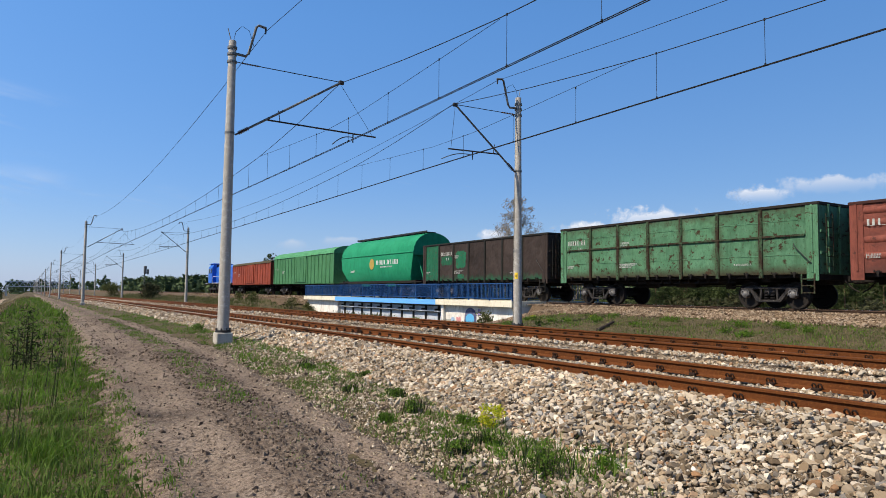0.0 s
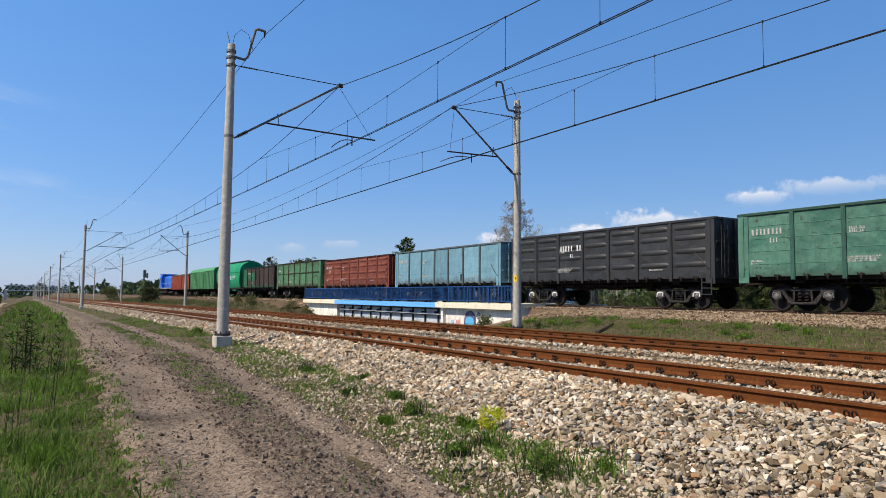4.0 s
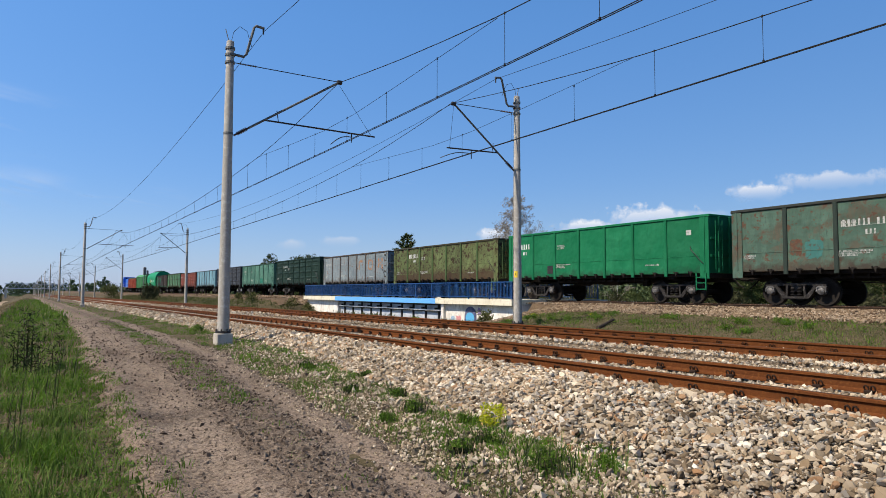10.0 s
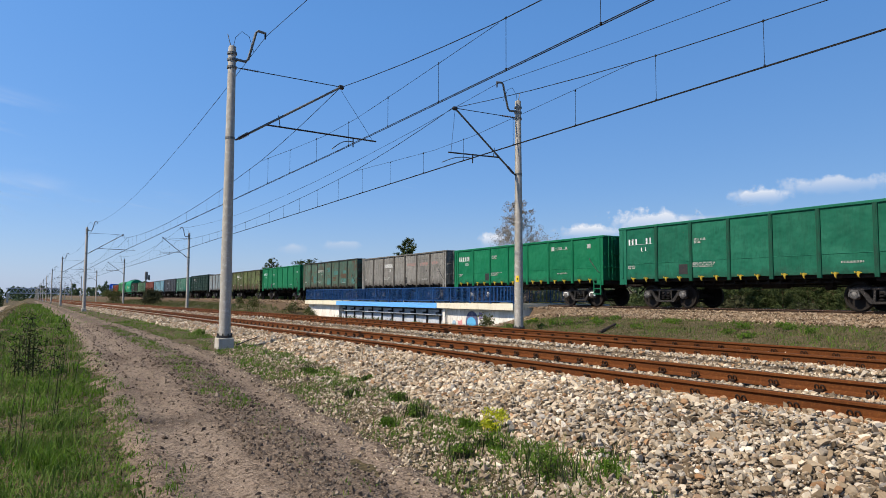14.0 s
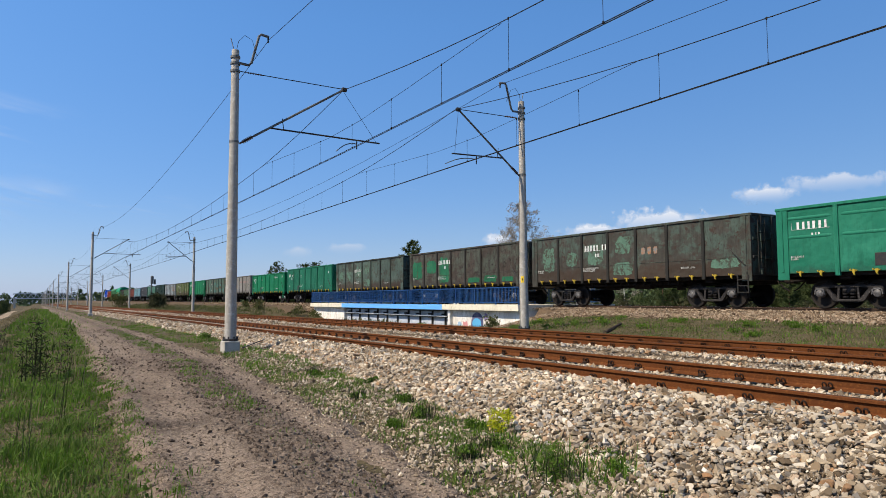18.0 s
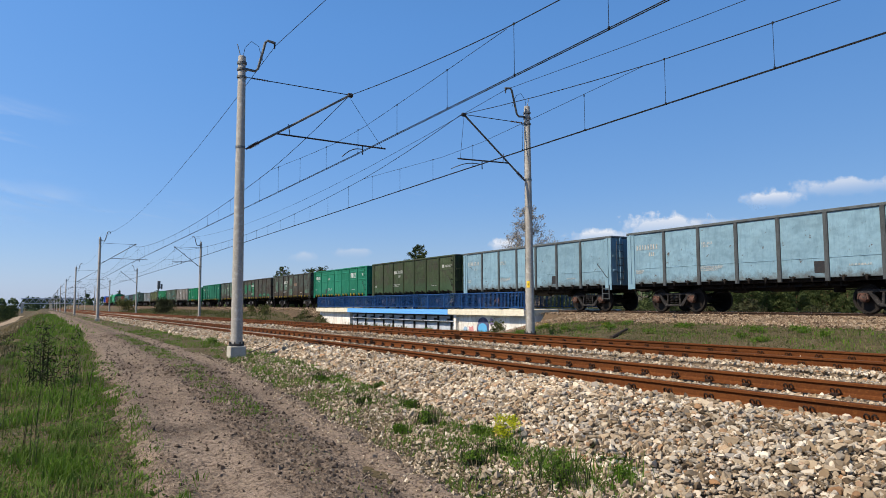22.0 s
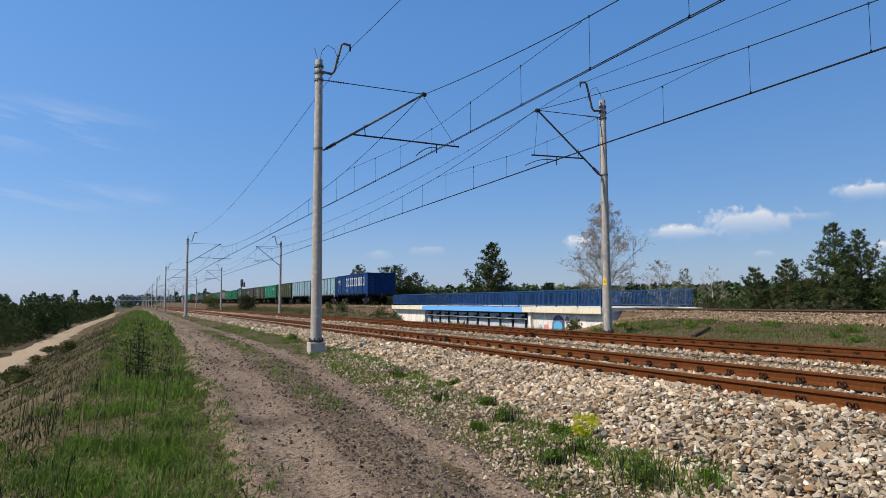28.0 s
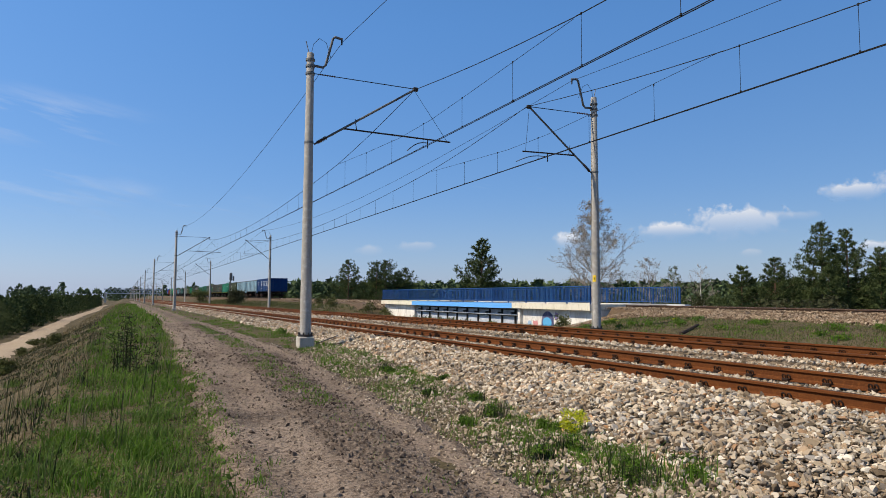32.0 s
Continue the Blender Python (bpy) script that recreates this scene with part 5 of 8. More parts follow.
gon(1, "rust-red open freight wagon with pressed ribs", paint("red_oxide_paint", (0.175, 0.052, 0.036), (0.11, 0.036, 0.027), (0.5, 0.62), (0.60, 0.68), (0.05, 0.022, 0.017), edge=0.5, band=0.14, wear=0.6, grime=0.56), H=3.4, style="ribbed", rim=coat("dark_red_rim", (0.05, 0.018, 0.014)), latch=True)
gon(2, "light blue open freight wagon with grey posts and sooty seams", paint("pale_blue_paint", (0.125, 0.245, 0.31), (0.15, 0.29, 0.36), (0.45, 0.6), (0.70, 0.78), (0.06, 0.07, 0.075), wear=0.3, edge=0.25, band=0.10, bandc=(0.075, 0.09, 0.095)), H=3.42, style="crease", post=coat("blue_grey_post", (0.07, 0.09, 0.10)), rim=coat("blue_grey_rim", (0.085, 0.11, 0.12)), hatch=-2.45)
gon(3, "black open freight wagon with pressed side ribs", paint("black_paint", (0.021, 0.0215, 0.0225), None, rust=(0.64, 0.8), rustc=(0.05, 0.048, 0.046), edge=0.2, rough=0.5), H=3.5, style="ribbed", cap=WHITE, number=2, vivid=True)
w = gon(4, "teal-green open freight wagon with worn planked panels", paint("teal_paint", (0.07, 0.165, 0.125), (0.042, 0.125, 0.097), (0.52, 0.62), (0.60, 0.68), (0.045, 0.05, 0.035), edge=0.6, wear=0.5, band=0.08), H=3.45, style="plank", post=coat("dark_teal_post", (0.035, 0.10, 0.08)), rim=coat("dark_teal_rim", (0.03, 0.07, 0.055)), latch=True)
patch(w, 4, 0.05, 0.05, 0.9, 0.26, coat("fresh_teal_paint", (0.012, 0.15, 0.105)), "fresh teal repaint")
gon(5, "dark green open freight wagon with pressed side ribs", paint("dark_green_paint", (0.0105, 0.027, 0.0205), None, rust=(0.70, 0.82), rustc=(0.03, 0.045, 0.036), edge=0.15, wear=0.4), H=3.55, style="ribbed", number=1)
w = gon(6, "grey-blue open freight wagon blotched with rust", paint("grey_blue_paint", (0.165, 0.205, 0.225), (0.21, 0.235, 0.245), (0.5, 0.62), (0.58, 0.66), (0.16, 0.075, 0.04), edge=0.45, wear=0.5, band=0.08, bandc=(0.06, 0.05, 0.045)), H=3.4, style="plank", post=coat("rusty_grey_post", (0.085, 0.075, 0.068)), rim=coat("rusty_grey_rim", (0.075, 0.06, 0.05)), latch=True)
ORANGE = mat("faded_orange_paint", (0.30, 0.155, 0.085), 0.8, var=((7, 0.46, 0.58, (0.18, 0.18, 0.17), S1),))
for pn, bars in ((4, ((0.12, 0.42, 0.14, 0.38), (0.26, 0.70, 0.4, 0.10))), (5, ((0.15, 0.40, 0.13, 0.4), (0.28, 0.40, 0.35, 0.09), (0.63, 0.46, 0.12, 0.3), (0.28, 0.71, 0.35, 0.09))), (6, ((0.15, 0.42, 0.14, 0.42), (0.29, 0.56, 0.2, 0.12), (0.46, 0.66, 0.16, 0.18), (0.46, 0.42, 0.16, 0.16)))):
    for y0, z0, ww, hh in bars:
        patch(w, pn, y0, z0, ww, hh, ORANGE, "faded orange painted bar")
gon(7, "olive-green open freight wagon streaked with rust", paint("olive_paint", (0.112, 0.145, 0.058), (0.085, 0.088, 0.04), (0.48, 0.58), (0.54, 0.585), (0.040, 0.024, 0.015), edge=0.85, band=0.26, bandc=(0.055, 0.034, 0.022), wear=0.7, grime=0.54), H=3.4, style="plank", rim=coat("olive_rim", (0.045, 0.042, 0.026)), post=coat("olive_green_post", (0.066, 0.11, 0.042)), number=1, vivid=True)
gon(8, "bright green freshly painted open freight wagon", paint("bright_green_paint", (0.006, 0.118, 0.05), None, rust=(0.74, 0.86), grime=0.66, edge=0.1, wear=0.35), H=3.42, style="crease", hatch=3.0, plate=True, vivid=True)
w = gon(9, "grey-green open freight wagon with rust and turquoise patches", paint("grey_green_paint", (0.058, 0.105, 0.08), (0.08, 0.075, 0.055), (0.50, 0.58), (0.57, 0.63), (0.085, 0.048, 0.032), edge=0.35, band=0.10, bandc=(0.05, 0.036, 0.028)), H=3.42, style="crease", post=coat("dark_green_post", (0.028, 0.042, 0.035)), rim=coat("dark_grey_rim", (0.035, 0.04, 0.035)), number=2)
TURQ = mat("turquoise_repaint", (0.04, 0.135, 0.125), 0.65, var=((2.5, 0.45, 0.6, (0.055, 0.155, 0.14), S1), (6, 0.54, 0.62, (0.075, 0.06, 0.045), S1)))
for q in ((1, 0.35, 0.15, 0.4, 0.32), (3, 0.3, 0.06, 0.65, 0.3), (3, 0.3, 0.6, 0.5, 0.22), (4, 0.2, 0.46, 0.7, 0.18), (5, 0.15, 0.12, 0.75, 0.20), (5, 0.4, 0.5, 0.5, 0.14), (6, 0.4, 0.08, 0.42, 0.26)):
    patch(w, *q, TURQ, "turquoise repaint")
RUSTB = mat("brown_rust_bloom", (0.09, 0.05, 0.034), 0.9, var=((5, 0.45, 0.58, (0.06, 0.085, 0.068), S1), (14, 0.5, 0.6, (0.12, 0.06, 0.035), S1)))
for q in ((5, 0.1, 0.33, 0.85, 0.16), (4, 0.05, 0.22, 0.5, 0.18), (1, 0.02, 0.2, 0.3, 0.3), (6, 0.7, 0.12, 0.25, 0.2)):
    patch(w, *q, RUSTB, "brown rusted area")
w = gon(10, "weathered grey open freight wagon with planked panels", paint("grey_paint", (0.178, 0.174, 0.160), (0.232, 0.224, 0.208), (0.45, 0.58), (0.61, 0.70), (0.062, 0.054, 0.047), edge=0.35, wear=0.7, grime=0.57, band=0.10, bandc=(0.075, 0.068, 0.06)), H=3.3, style="plank", hatch=-0.9, post=coat("dark_grey_post", (0.085, 0.078, 0.07)), rim=coat("grey_rim", (0.12, 0.115, 0.105)), number=2, vivid=True)
PINKS = mat("faded_pink_paint", (0.27, 0.17, 0.155), 0.8, var=((7, 0.46, 0.58, (0.18, 0.172, 0.158), S1),))
for q in ((4, 0.05, 0.60, 0.9, 0.10), (5, 0.1, 0.58, 0.8, 0.11), (6, 0.05, 0.60, 0.5, 0.10)):
    patch(w, *q, PINKS, "faded pinkish painted strip")
gon(11, "bright green open freight wagon with white axle-box covers", paint("fresh_green_paint", (0.0034, 0.112, 0.05), None, rust=(0.80, 0.92), grime=0.70, edge=0.05, wear=0.25), H=3.2, style="crease", cap=WHITE, hook=HOOKY, hatch=2.9, plate=True, logo=-2.9, vivid=True)
gon(12, "blue-green open freight wagon lightly stained", paint("blue_green_paint", (0.010, 0.112, 0.067), None, rust=(0.72, 0.84), grime=0.6, edge=0.15, wear=0.45), H=3.42, style="crease", hatch=3.0, hook=HOOKY, vivid=True, plate=True, post=coat("blue_green_post", (0.008, 0.07, 0.042)))
w = gon(13, "grey-green open freight wagon with brown rust and yellow hooks", paint("patchy_green_paint", (0.062, 0.092, 0.078), (0.044, 0.042, 0.034), (0.50, 0.58), (0.575, 0.64), (0.052, 0.034, 0.025), edge=0.45, band=0.22, wear=0.6, bandc=(0.045, 0.030, 0.022)), H=3.42, style="crease", hook=HOOKY, post=coat("dark_olive_post", (0.03, 0.036, 0.03)), rim=coat("dark_olive_rim", (0.03, 0.034, 0.028)), number=2)
PALEG = mat("pale_green_repaint", (0.075, 0.14, 0.105), 0.7, var=((3, 0.46, 0.56, (0.05, 0.05, 0.04), S1), (8, 0.5, 0.6, (0.09, 0.17, 0.125), S1)))
for q in ((1, 0.1, 0.3, 0.6, 0.4), (2, 0.15, 0.35, 0.75, 0.5), (3, 0.2, 0.5, 0.6, 0.4), (3, 0.1, 0.05, 0.8, 0.3), (0, 0.3, 0.3, 0.5, 0.4)):
    patch(w, *q, PALEG, "pale green repaint")
w = gon(14, "rust-brown open freight wagon with green repair patches and yellow hooks", paint("rust_green_paint", (0.045, 0.036, 0.029), (0.064, 0.074, 0.06), (0.46, 0.56), (0.56, 0.63), (0.024, 0.022, 0.019), edge=0.4, band=0.08, wear=0.7), H=3.42, style="crease", hook=HOOKY, cap=mat("grey_adapter", (0.3, 0.3, 0.3), 0.7), post=coat("brown_post", (0.028, 0.026, 0.023)), number=2, vivid=True)
for q in ((0, 0.1, 0.2, 0.8, 0.6), (1, 0.1, 0.35, 0.85, 0.45), (2, 0.05, 0.02, 0.85, 0.85), (4, 0.05, 0.03, 0.9, 0.16), (5, 0.05, 0.03, 0.9, 0.2), (6, 0.1, 0.03, 0.6, 0.14)):
    patch(w, *q, NEWG, "green repaint")
w = gon(15, "dark brown rusted open freight wagon with yellow hooks", paint("rust_brown_paint", (0.046, 0.044, 0.037), (0.062, 0.088, 0.074), (0.46, 0.55), (0.57, 0.64), (0.045, 0.030, 0.024), edge=0.45, band=0.27, wear=0.7, bandc=(0.044, 0.030, 0.022)), H=3.42, style="crease", hook=HOOKY, post=coat("brown_black_post", (0.026, 0.025, 0.022)), number=2, vivid=True)
for q in ((0, 0.4, 0.2, 0.5, 0.6), (1, 0.3, 0.3, 0.5, 0.35), (2, 0.15, 0.3, 0.7, 0.5), (3, 0.2, 0.5, 0.65, 0.4), (3, 0.1, 0.05, 0.8, 0.3), (6, 0.1, 0.1, 0.7, 0.2)):
    patch(w, *q, PALEG, "pale green repaint")
for k in range(3):
    patch(w, 4, 0.1 + 0.22 * k, 0.46, 0.14, 0.16, ORANGE)
w = gon(16, "sea-green open freight wagon with yellow hooks", paint("sea_green_paint", (0.013, 0.14, 0.086), None, rust=(0.70, 0.82), grime=0.62, edge=0.15, wear=0.4), H=3.42, style="pressed", hook=HOOKY, latch=True, hatch=3.0, plate=True, vivid=True)
part("white_lettering", bars_geo(1.15, 0.52, 1, 77), WHITE, w, "bold white painted block writing", Matrix.Translation((-HALF + 0.030, -2.95, SILL + 1.34)))
gon(17, "dull olive open freight wagon with pale stencilling", paint("dull_olive_paint", (0.042, 0.060, 0.029), (0.050, 0.048, 0.036), (0.48, 0.58), (0.60, 0.70), (0.030, 0.030, 0.022), edge=0.4, wear=0.7, grime=0.56, band=0.26, bandc=(0.034, 0.062, 0.032)), H=3.45, style="plank", latch=True, post=coat("dull_olive_post", (0.034, 0.048, 0.024)), logo=-4.9, number=2)
GREYP, GREYR = coat("grey_post", (0.075, 0.085, 0.09)), coat("worn_grey_rim", (0.10, 0.115, 0.12))
for i, nm, hy in ((18, "sky_blue_paint", -2.35), (19, "ice_blue_paint", -2.3)):
    gon(i, "light blue open freight wagon with dark posts", paint(nm, (0.165, 0.275, 0.345), (0.185, 0.30, 0.37), (0.45, 0.6), (0.64, 0.70), (0.085, 0.065, 0.05), wear=0.3, edge=0.22, band=0.07, bandc=(0.085, 0.09, 0.088), k=1.0 if i == 18 else 1.03), H=3.4, style="crease", post=GREYP, rim=GREYR, hatch=hy, box=BOX_RED)
last = gon(20, "deep blue open freight wagon with large white block lettering", paint("deep_blue_paint", (0.004, 0.031, 0.112), (0.0055, 0.04, 0.142), (0.45, 0.6), (0.76, 0.88), (0.06, 0.06, 0.07), grime=0.66, edge=0.1, wear=0.4), H=3.46, style="plain", post=mat("dark_blue_post", (0.006, 0.03, 0.11), 0.6, var=((6, 0.5, 0.66, (0.02, 0.03, 0.06), S1),)), vivid=True, box=BOX_RED)
# painted rectangle outlines in a row
for f in (0.34, 0.404, 0.472, 0.538, 0.603, 0.669, 0.736, 0.802, 0.872):
    g = Geo()
    hw, hh, t = 0.235, 0.46, 0.115
    g.v = [(0, y, z) for y in (-hw, -hw + t, hw - t, hw) for z in (-hh, -hh + t, hh - t, hh)]
    g.f = [(i * 4 + j, i * 4 + j + 1, i * 4 + j + 5, i * 4 + j + 4) for i in range(3) for j in range(3) if (i, j) != (1, 1)]
    part("white_outline", g, WHITE, last, "plain white painted rectangle outline", Matrix.Translation((-HALF + 0.030, ENDY - f * 2 * ENDY, SILL + 1.44)))


def covered(label, body, L, eave, roof_h, roofm, nrib, back, panels=False):
    th = thing("covered_wagon", label, "freight wagon", "wagons of the freight train")
    h, zb = 1.58, 1.12
    e = L / 2 - 0.45
    part("body", Geo().box((0, 0, (zb + eave) / 2), (2 * h - 0.1, 2 * e, eave - zb), 0.03), body, th)
    pr = [(h * math.cos(a), eave + roof_h * math.sin(a)) for a in [math.pi * k / 12 for k in range(13)]]
    part("roof", Geo().prism([(x, z) for x, z in pr] + [(-h - 0.04, eave - 0.06), (h + 0.04, eave - 0.06)], -e - 0.06, e + 0.06, 1), roofm, th, "arched steel roof")
    for s in (-1, 1):
        for k in range(nrib + 1):
            y = -e + 2 * e * k / nrib
            if abs(y) < 1.6:
                continue
            part("side_rib", cached(("cov_rib", eave), lambda: Geo().box((0, 0, (zb + eave) / 2), (0.09, 0.16, eave - zb - 0.06), 0.02), "side_rib"), body, th, "", Matrix.Translation((s * (h - 0.04), y, 0)))
        d = part("sliding_door", cached(("cov_door", eave), lambda: Geo().box((0, 0, (zb + eave) / 2 + 0.05), (0.08, 3.1, eave - zb - 0.25), 0.02), "sliding_door"), body, th, "", Matrix.Translation((s * (h - 0.01), 0, 0)))
        for y in (-1.0, 0.0, 1.0):
            part("door_rib", cached(("cov_drib", eave), lambda: Geo().box((0, 0, (zb + eave) / 2), (0.05, 0.09, eave - zb - 0.4), 0.015), "door_rib"), body, d, "", Matrix.Translation((s * 0.05, y, 0)))
    for t in (-1, 1):
        coupler(th, t * (L / 2 - 0.42), t)
        bogie(th, t * (e - 2.2))
    underframe(th, 2 * e)
    marking(th, e - 0.6, 2.6, 1.0, 0.2, 1, 5, half=h + 0.01)
    marking(th, e - 3.0, 2.2, 0.8, 0.3, 3, 6, half=h + 0.01)
    return add(th, back)


def hopper(back):
    th = thing("hopper_wagon", "green grain hopper wagon with a rounded roof and yellow emblem", "freight wagon", "wagons of the freight train")
    gp = paint("hopper_green_paint", (0.012, 0.20, 0.095), (0.02, 0.24, 0.12), (0.5, 0.65), (0.70, 0.82), grime=0.64)
    e = 6.3

    def tubx(s):
        side = [(1.18, 1.12), (1.42, 1.5), (1.62, 2.2), (1.62, 3.0), (1.58, 3.25)]
        arc = [(1.58 * math.cos(a), 3.25 + 1.35 * math.sin(a)) for a in [math.pi * k / 12 for k in range(1, 12)]]
        return side + arc + [(-x, z) for x, z in side[::-1]]
    g = Geo()
    prof = tubx(1)
    n = len(prof)
    ring = []
    for y, sl in ((-e, 0), (e, 0)):
        ring.append([(x, y + (-(1 if y > 0 else -1) * max(0, 2.4 - z) * 0.75), z) for x, z in prof])
    g.add(ring[0] + ring[1], [(k, (k + 1) % n, n + (k + 1) % n, n + k) for k in range(n)] + [tuple(range(n))[::-1], tuple(range(n, 2 * n))])
    part("hopper_body", g, gp, th, "", smooth=True)
    for s in (-1, 1):
        part("eave_strip", Geo().box((s * 1.62, 0, 3.22), (0.06, 2 * e + 0.05, 0.09), 0.02), gp, th)
    for t in (-1, 1):
        en = Geo().prism([(x * 1.01, z) for x, z in prof if z > 2.2], t * e - 0.04, t * e + 0.04, 1)
        part("end_frame", en, gp, th)
        part("end_shelf", Geo().box((0, t * (e + 0.1), 1.15), (2.9, 1.6, 0.08), 0.01), BLACKU, th)
        for x in (-1.0, 1.0):
            part("end_strut", Geo().bar((x, t * (e + 0.6), 1.15), (x, t * (e - 0.2), 2.6), 0.05, n=8), gp, th)
        coupler(th, t * 6.75, t)
        bogie(th, t * 4.6)
        part("discharge_chute", Geo().box((0, t * 2.2, 0.98), (2.5, 1.6, 0.3), 0.05), gp, th)
    part("catwalk", Geo().box((0, 0, 4.66), (0.7, 2 * e - 0.6, 0.05)).box((-0.36, 0, 4.72), (0.03, 2 * e - 0.6, 0.1)), DARKST, th)
    for k in range(4):
        part("roof_hatch", Geo().lathe([(0.0, 4.58), (0.3, 4.58), (0.3, 4.72), (0.0, 4.74)], (0, -4.2 + 2.8 * k, 0), 2, 14), gp, th)
    underframe(th, 12.9)
    em = Geo().lathe([(0.0, -0.004), (0.42, -0.004), (0.42, 0.004), (0.0, 0.004)], (0, 0, 0), 0, 20)
    part("emblem_disc", em, mat("mustard_emblem", (0.35, 0.25, 0.05), 0.6), th, "mustard-yellow round emblem", Matrix.Translation((-1.634, 0.3, 2.55)))
    part("name_bars", bars_geo(3.6, 0.42, 1, 31), WHITE, th, "white painted letter bars", Matrix.Translation((-1.634, -0.5, 2.42)))
    part("name_bars", bars_geo(1.9, 0.12, 1, 32), WHITE, th, "", Matrix.Translation((-1.634, -1.2, 2.24)))
    part("stencil_marking", bars_geo(0.9, 0.3, 3, 33), WHITE, th, "", Matrix.Translation((-1.60, 4.4, 1.95)))
    return add(th, back)


def locomotive(back):
    th = thing("diesel_locomotive", "bright blue diesel locomotive with dark bogies", "locomotive", "wagons of the freight train")
    lb = mat("loco_blue_paint", (0.015, 0.11, 0.50), 0.4, var=((3, 0.5, 0.75, (0.02, 0.13, 0.55), S1), (12, 0.58, 0.72, (0.02, 0.06, 0.2), S1)))
    glass = mat("cab_glass", (0.02, 0.025, 0.03), 0.08)
    hood = Geo().prism([(-0.95, 1.5), (-0.95, 3.55), (-0.75, 3.85), (0.75, 3.85), (0.95, 3.55), (0.95, 1.5)], -8.0, 3.2, 1)
    part("hood", hood, lb, th)
    cab = part("cab", Geo().prism([(-1.55, 1.5), (-1.55, 3.75), (-1.2, 4.25), (1.2, 4.25), (1.55, 3.75), (1.55, 1.5)], 3.2, 5.6, 1), lb, th)
    part("nose", Geo().prism([(-0.95, 1.5), (-0.95, 3.0), (-0.75, 3.25), (0.75, 3.25), (0.95, 3.0), (0.95, 1.5)], 5.6, 8.0, 1), lb, th)
    part("cab_roof", Geo().box((0, 4.4, 4.3), (2.9, 2.7, 0.12), 0.04), lb, th)
    for s in (-1, 1):
        for y in (3.8, 5.0):
            part("cab_window", Geo().box((s * 1.56, y, 3.25), (0.03, 0.8, 0.7), 0.01), glass, cab)
        part("handrail", Geo().tube([(s * 1.5, -7.9, 1.5), (s * 1.5, -7.9, 2.4), (s * 1.5, 3.0, 2.4), (s * 1.5, 3.0, 1.5)], 0.025, 6), WHITE, th)
        for k in range(7):
            part("hood_door", Geo().box((s * 0.96, -7.2 + 1.45 * k, 2.6), (0.04, 1.2, 1.6), 0.02), lb, th)
        part("stripe", Geo().box((s * 1.46, 0, 1.42), (0.03, 15.6, 0.16), 0.01), WHITE, th)
    for x in (-0.65, 0.65):
        part("cab_window", Geo().box((x, 5.62, 3.6), (0.8, 0.03, 0.55), 0.01), glass, cab)
        part("cab_window", Geo().box((x, 3.18, 3.95), (0.5, 0.03, 0.35), 0.01), glass, cab)
    part("running_board", Geo().box((0, 0, 1.36), (2.95, 16.2, 0.22), 0.03), BLACKU, th)
    part("fuel_tank", Geo().box((0, 0, 0.85), (2.4, 3.0, 0.7), 0.08), BLACKU, th)
    part("exhaust", Geo().bar((0, -1.0, 3.8), (0, -1.0, 4.1), 0.16, n=12), BLACKU, th)
    for t in (-1, 1):
        coupler(th, t * 8.1, t)
        bo = part("bogie", Geo().box((-1.0, 0, 0.62), (0.14, 4.4, 0.36), 0.05).box((1.0, 0, 0.62), (0.14, 4.4, 0.36), 0.05).box((0, 0, 0.7), (2.0, 1.0, 0.3), 0.05), CAST, th, "", Matrix.Translation((0, t * 5.0, 0)))
        for y in (-1.85, 0, 1.85):
            ws = part("wheelset", CACHE[("wheelset",)], WHEEL, bo)
            ws.delta_location = (0, y, 0.475)
            wheelsets.append(ws)
            for s in (-1, 1):
                part("axle_box", CACHE[("axle_box",)], CAST, bo, "", Matrix.Translation((s * 1.1, y, 0.5)))
    for s in (-1, 1):
        part("headlight", Geo().bar((s * 0.6, 8.0, 2.2), (s * 0.6, 8.06, 2.2), 0.13, n=14), WHITE, th)
    return add(th, back)


hopper(-21.55)
covered("green covered freight wagon with ribbed sides and pale roof", paint("wagon_green_paint", (0.05, 0.16, 0.07), None, rust=(0.68, 0.8)), 18.0, 3.85, 0.62, paint("roof_green_paint", (0.07, 0.24, 0.11), None, rust=(0.7, 0.8)), 18, -38.4)
covered("orange-red covered freight wagon with ribbed sides", paint("orange_red_paint", (0.23, 0.048, 0.026), (0.18, 0.04, 0.024), (0.45, 0.6), (0.66, 0.8)), 17.5, 3.6, 0.35, RUSTP, 16, -56.6)
locomotive(-74.0)


# ---- loose stones, plants, trees ----
RNG = np.random.default_rng(7)


def tri_mesh(name, v, tri):
    """Mesh from arrays of points and triangles."""
    me = bpy.data.meshes.new(name)
    v, tri = np.asarray(v, np.float32), np.asarray(tri, np.int32)
    me.vertices.add(len(v))
    me.vertices.foreach_set("co", v.ravel())
    me.loops.add(len(tri) * 3)
    me.loops.foreach_set("vertex_index", tri.ravel())
    me.polygons.add(len(tri))
    me.polygons.foreach_set("loop_start", np.arange(0, len(tri) * 3, 3, dtype=np.int32))
    me.update(calc_edges=True)
    me.polygons.foreach_set("use_smooth", np.zeros(len(tri), bool))
    me.validate()
    return me


def stuff(name, v, tri, material, label, category, parent=None):
    me = tri_mesh(name, v, tri)
    me.materials.append(material)
    ob = new(name, me)
    if parent is not None:
        ob.parent = parent
        ob["kind"] = "stuff"
        if label:
            ob["label"] = label
        return ob
    return tagged(ob, label, category, "", "stuff")


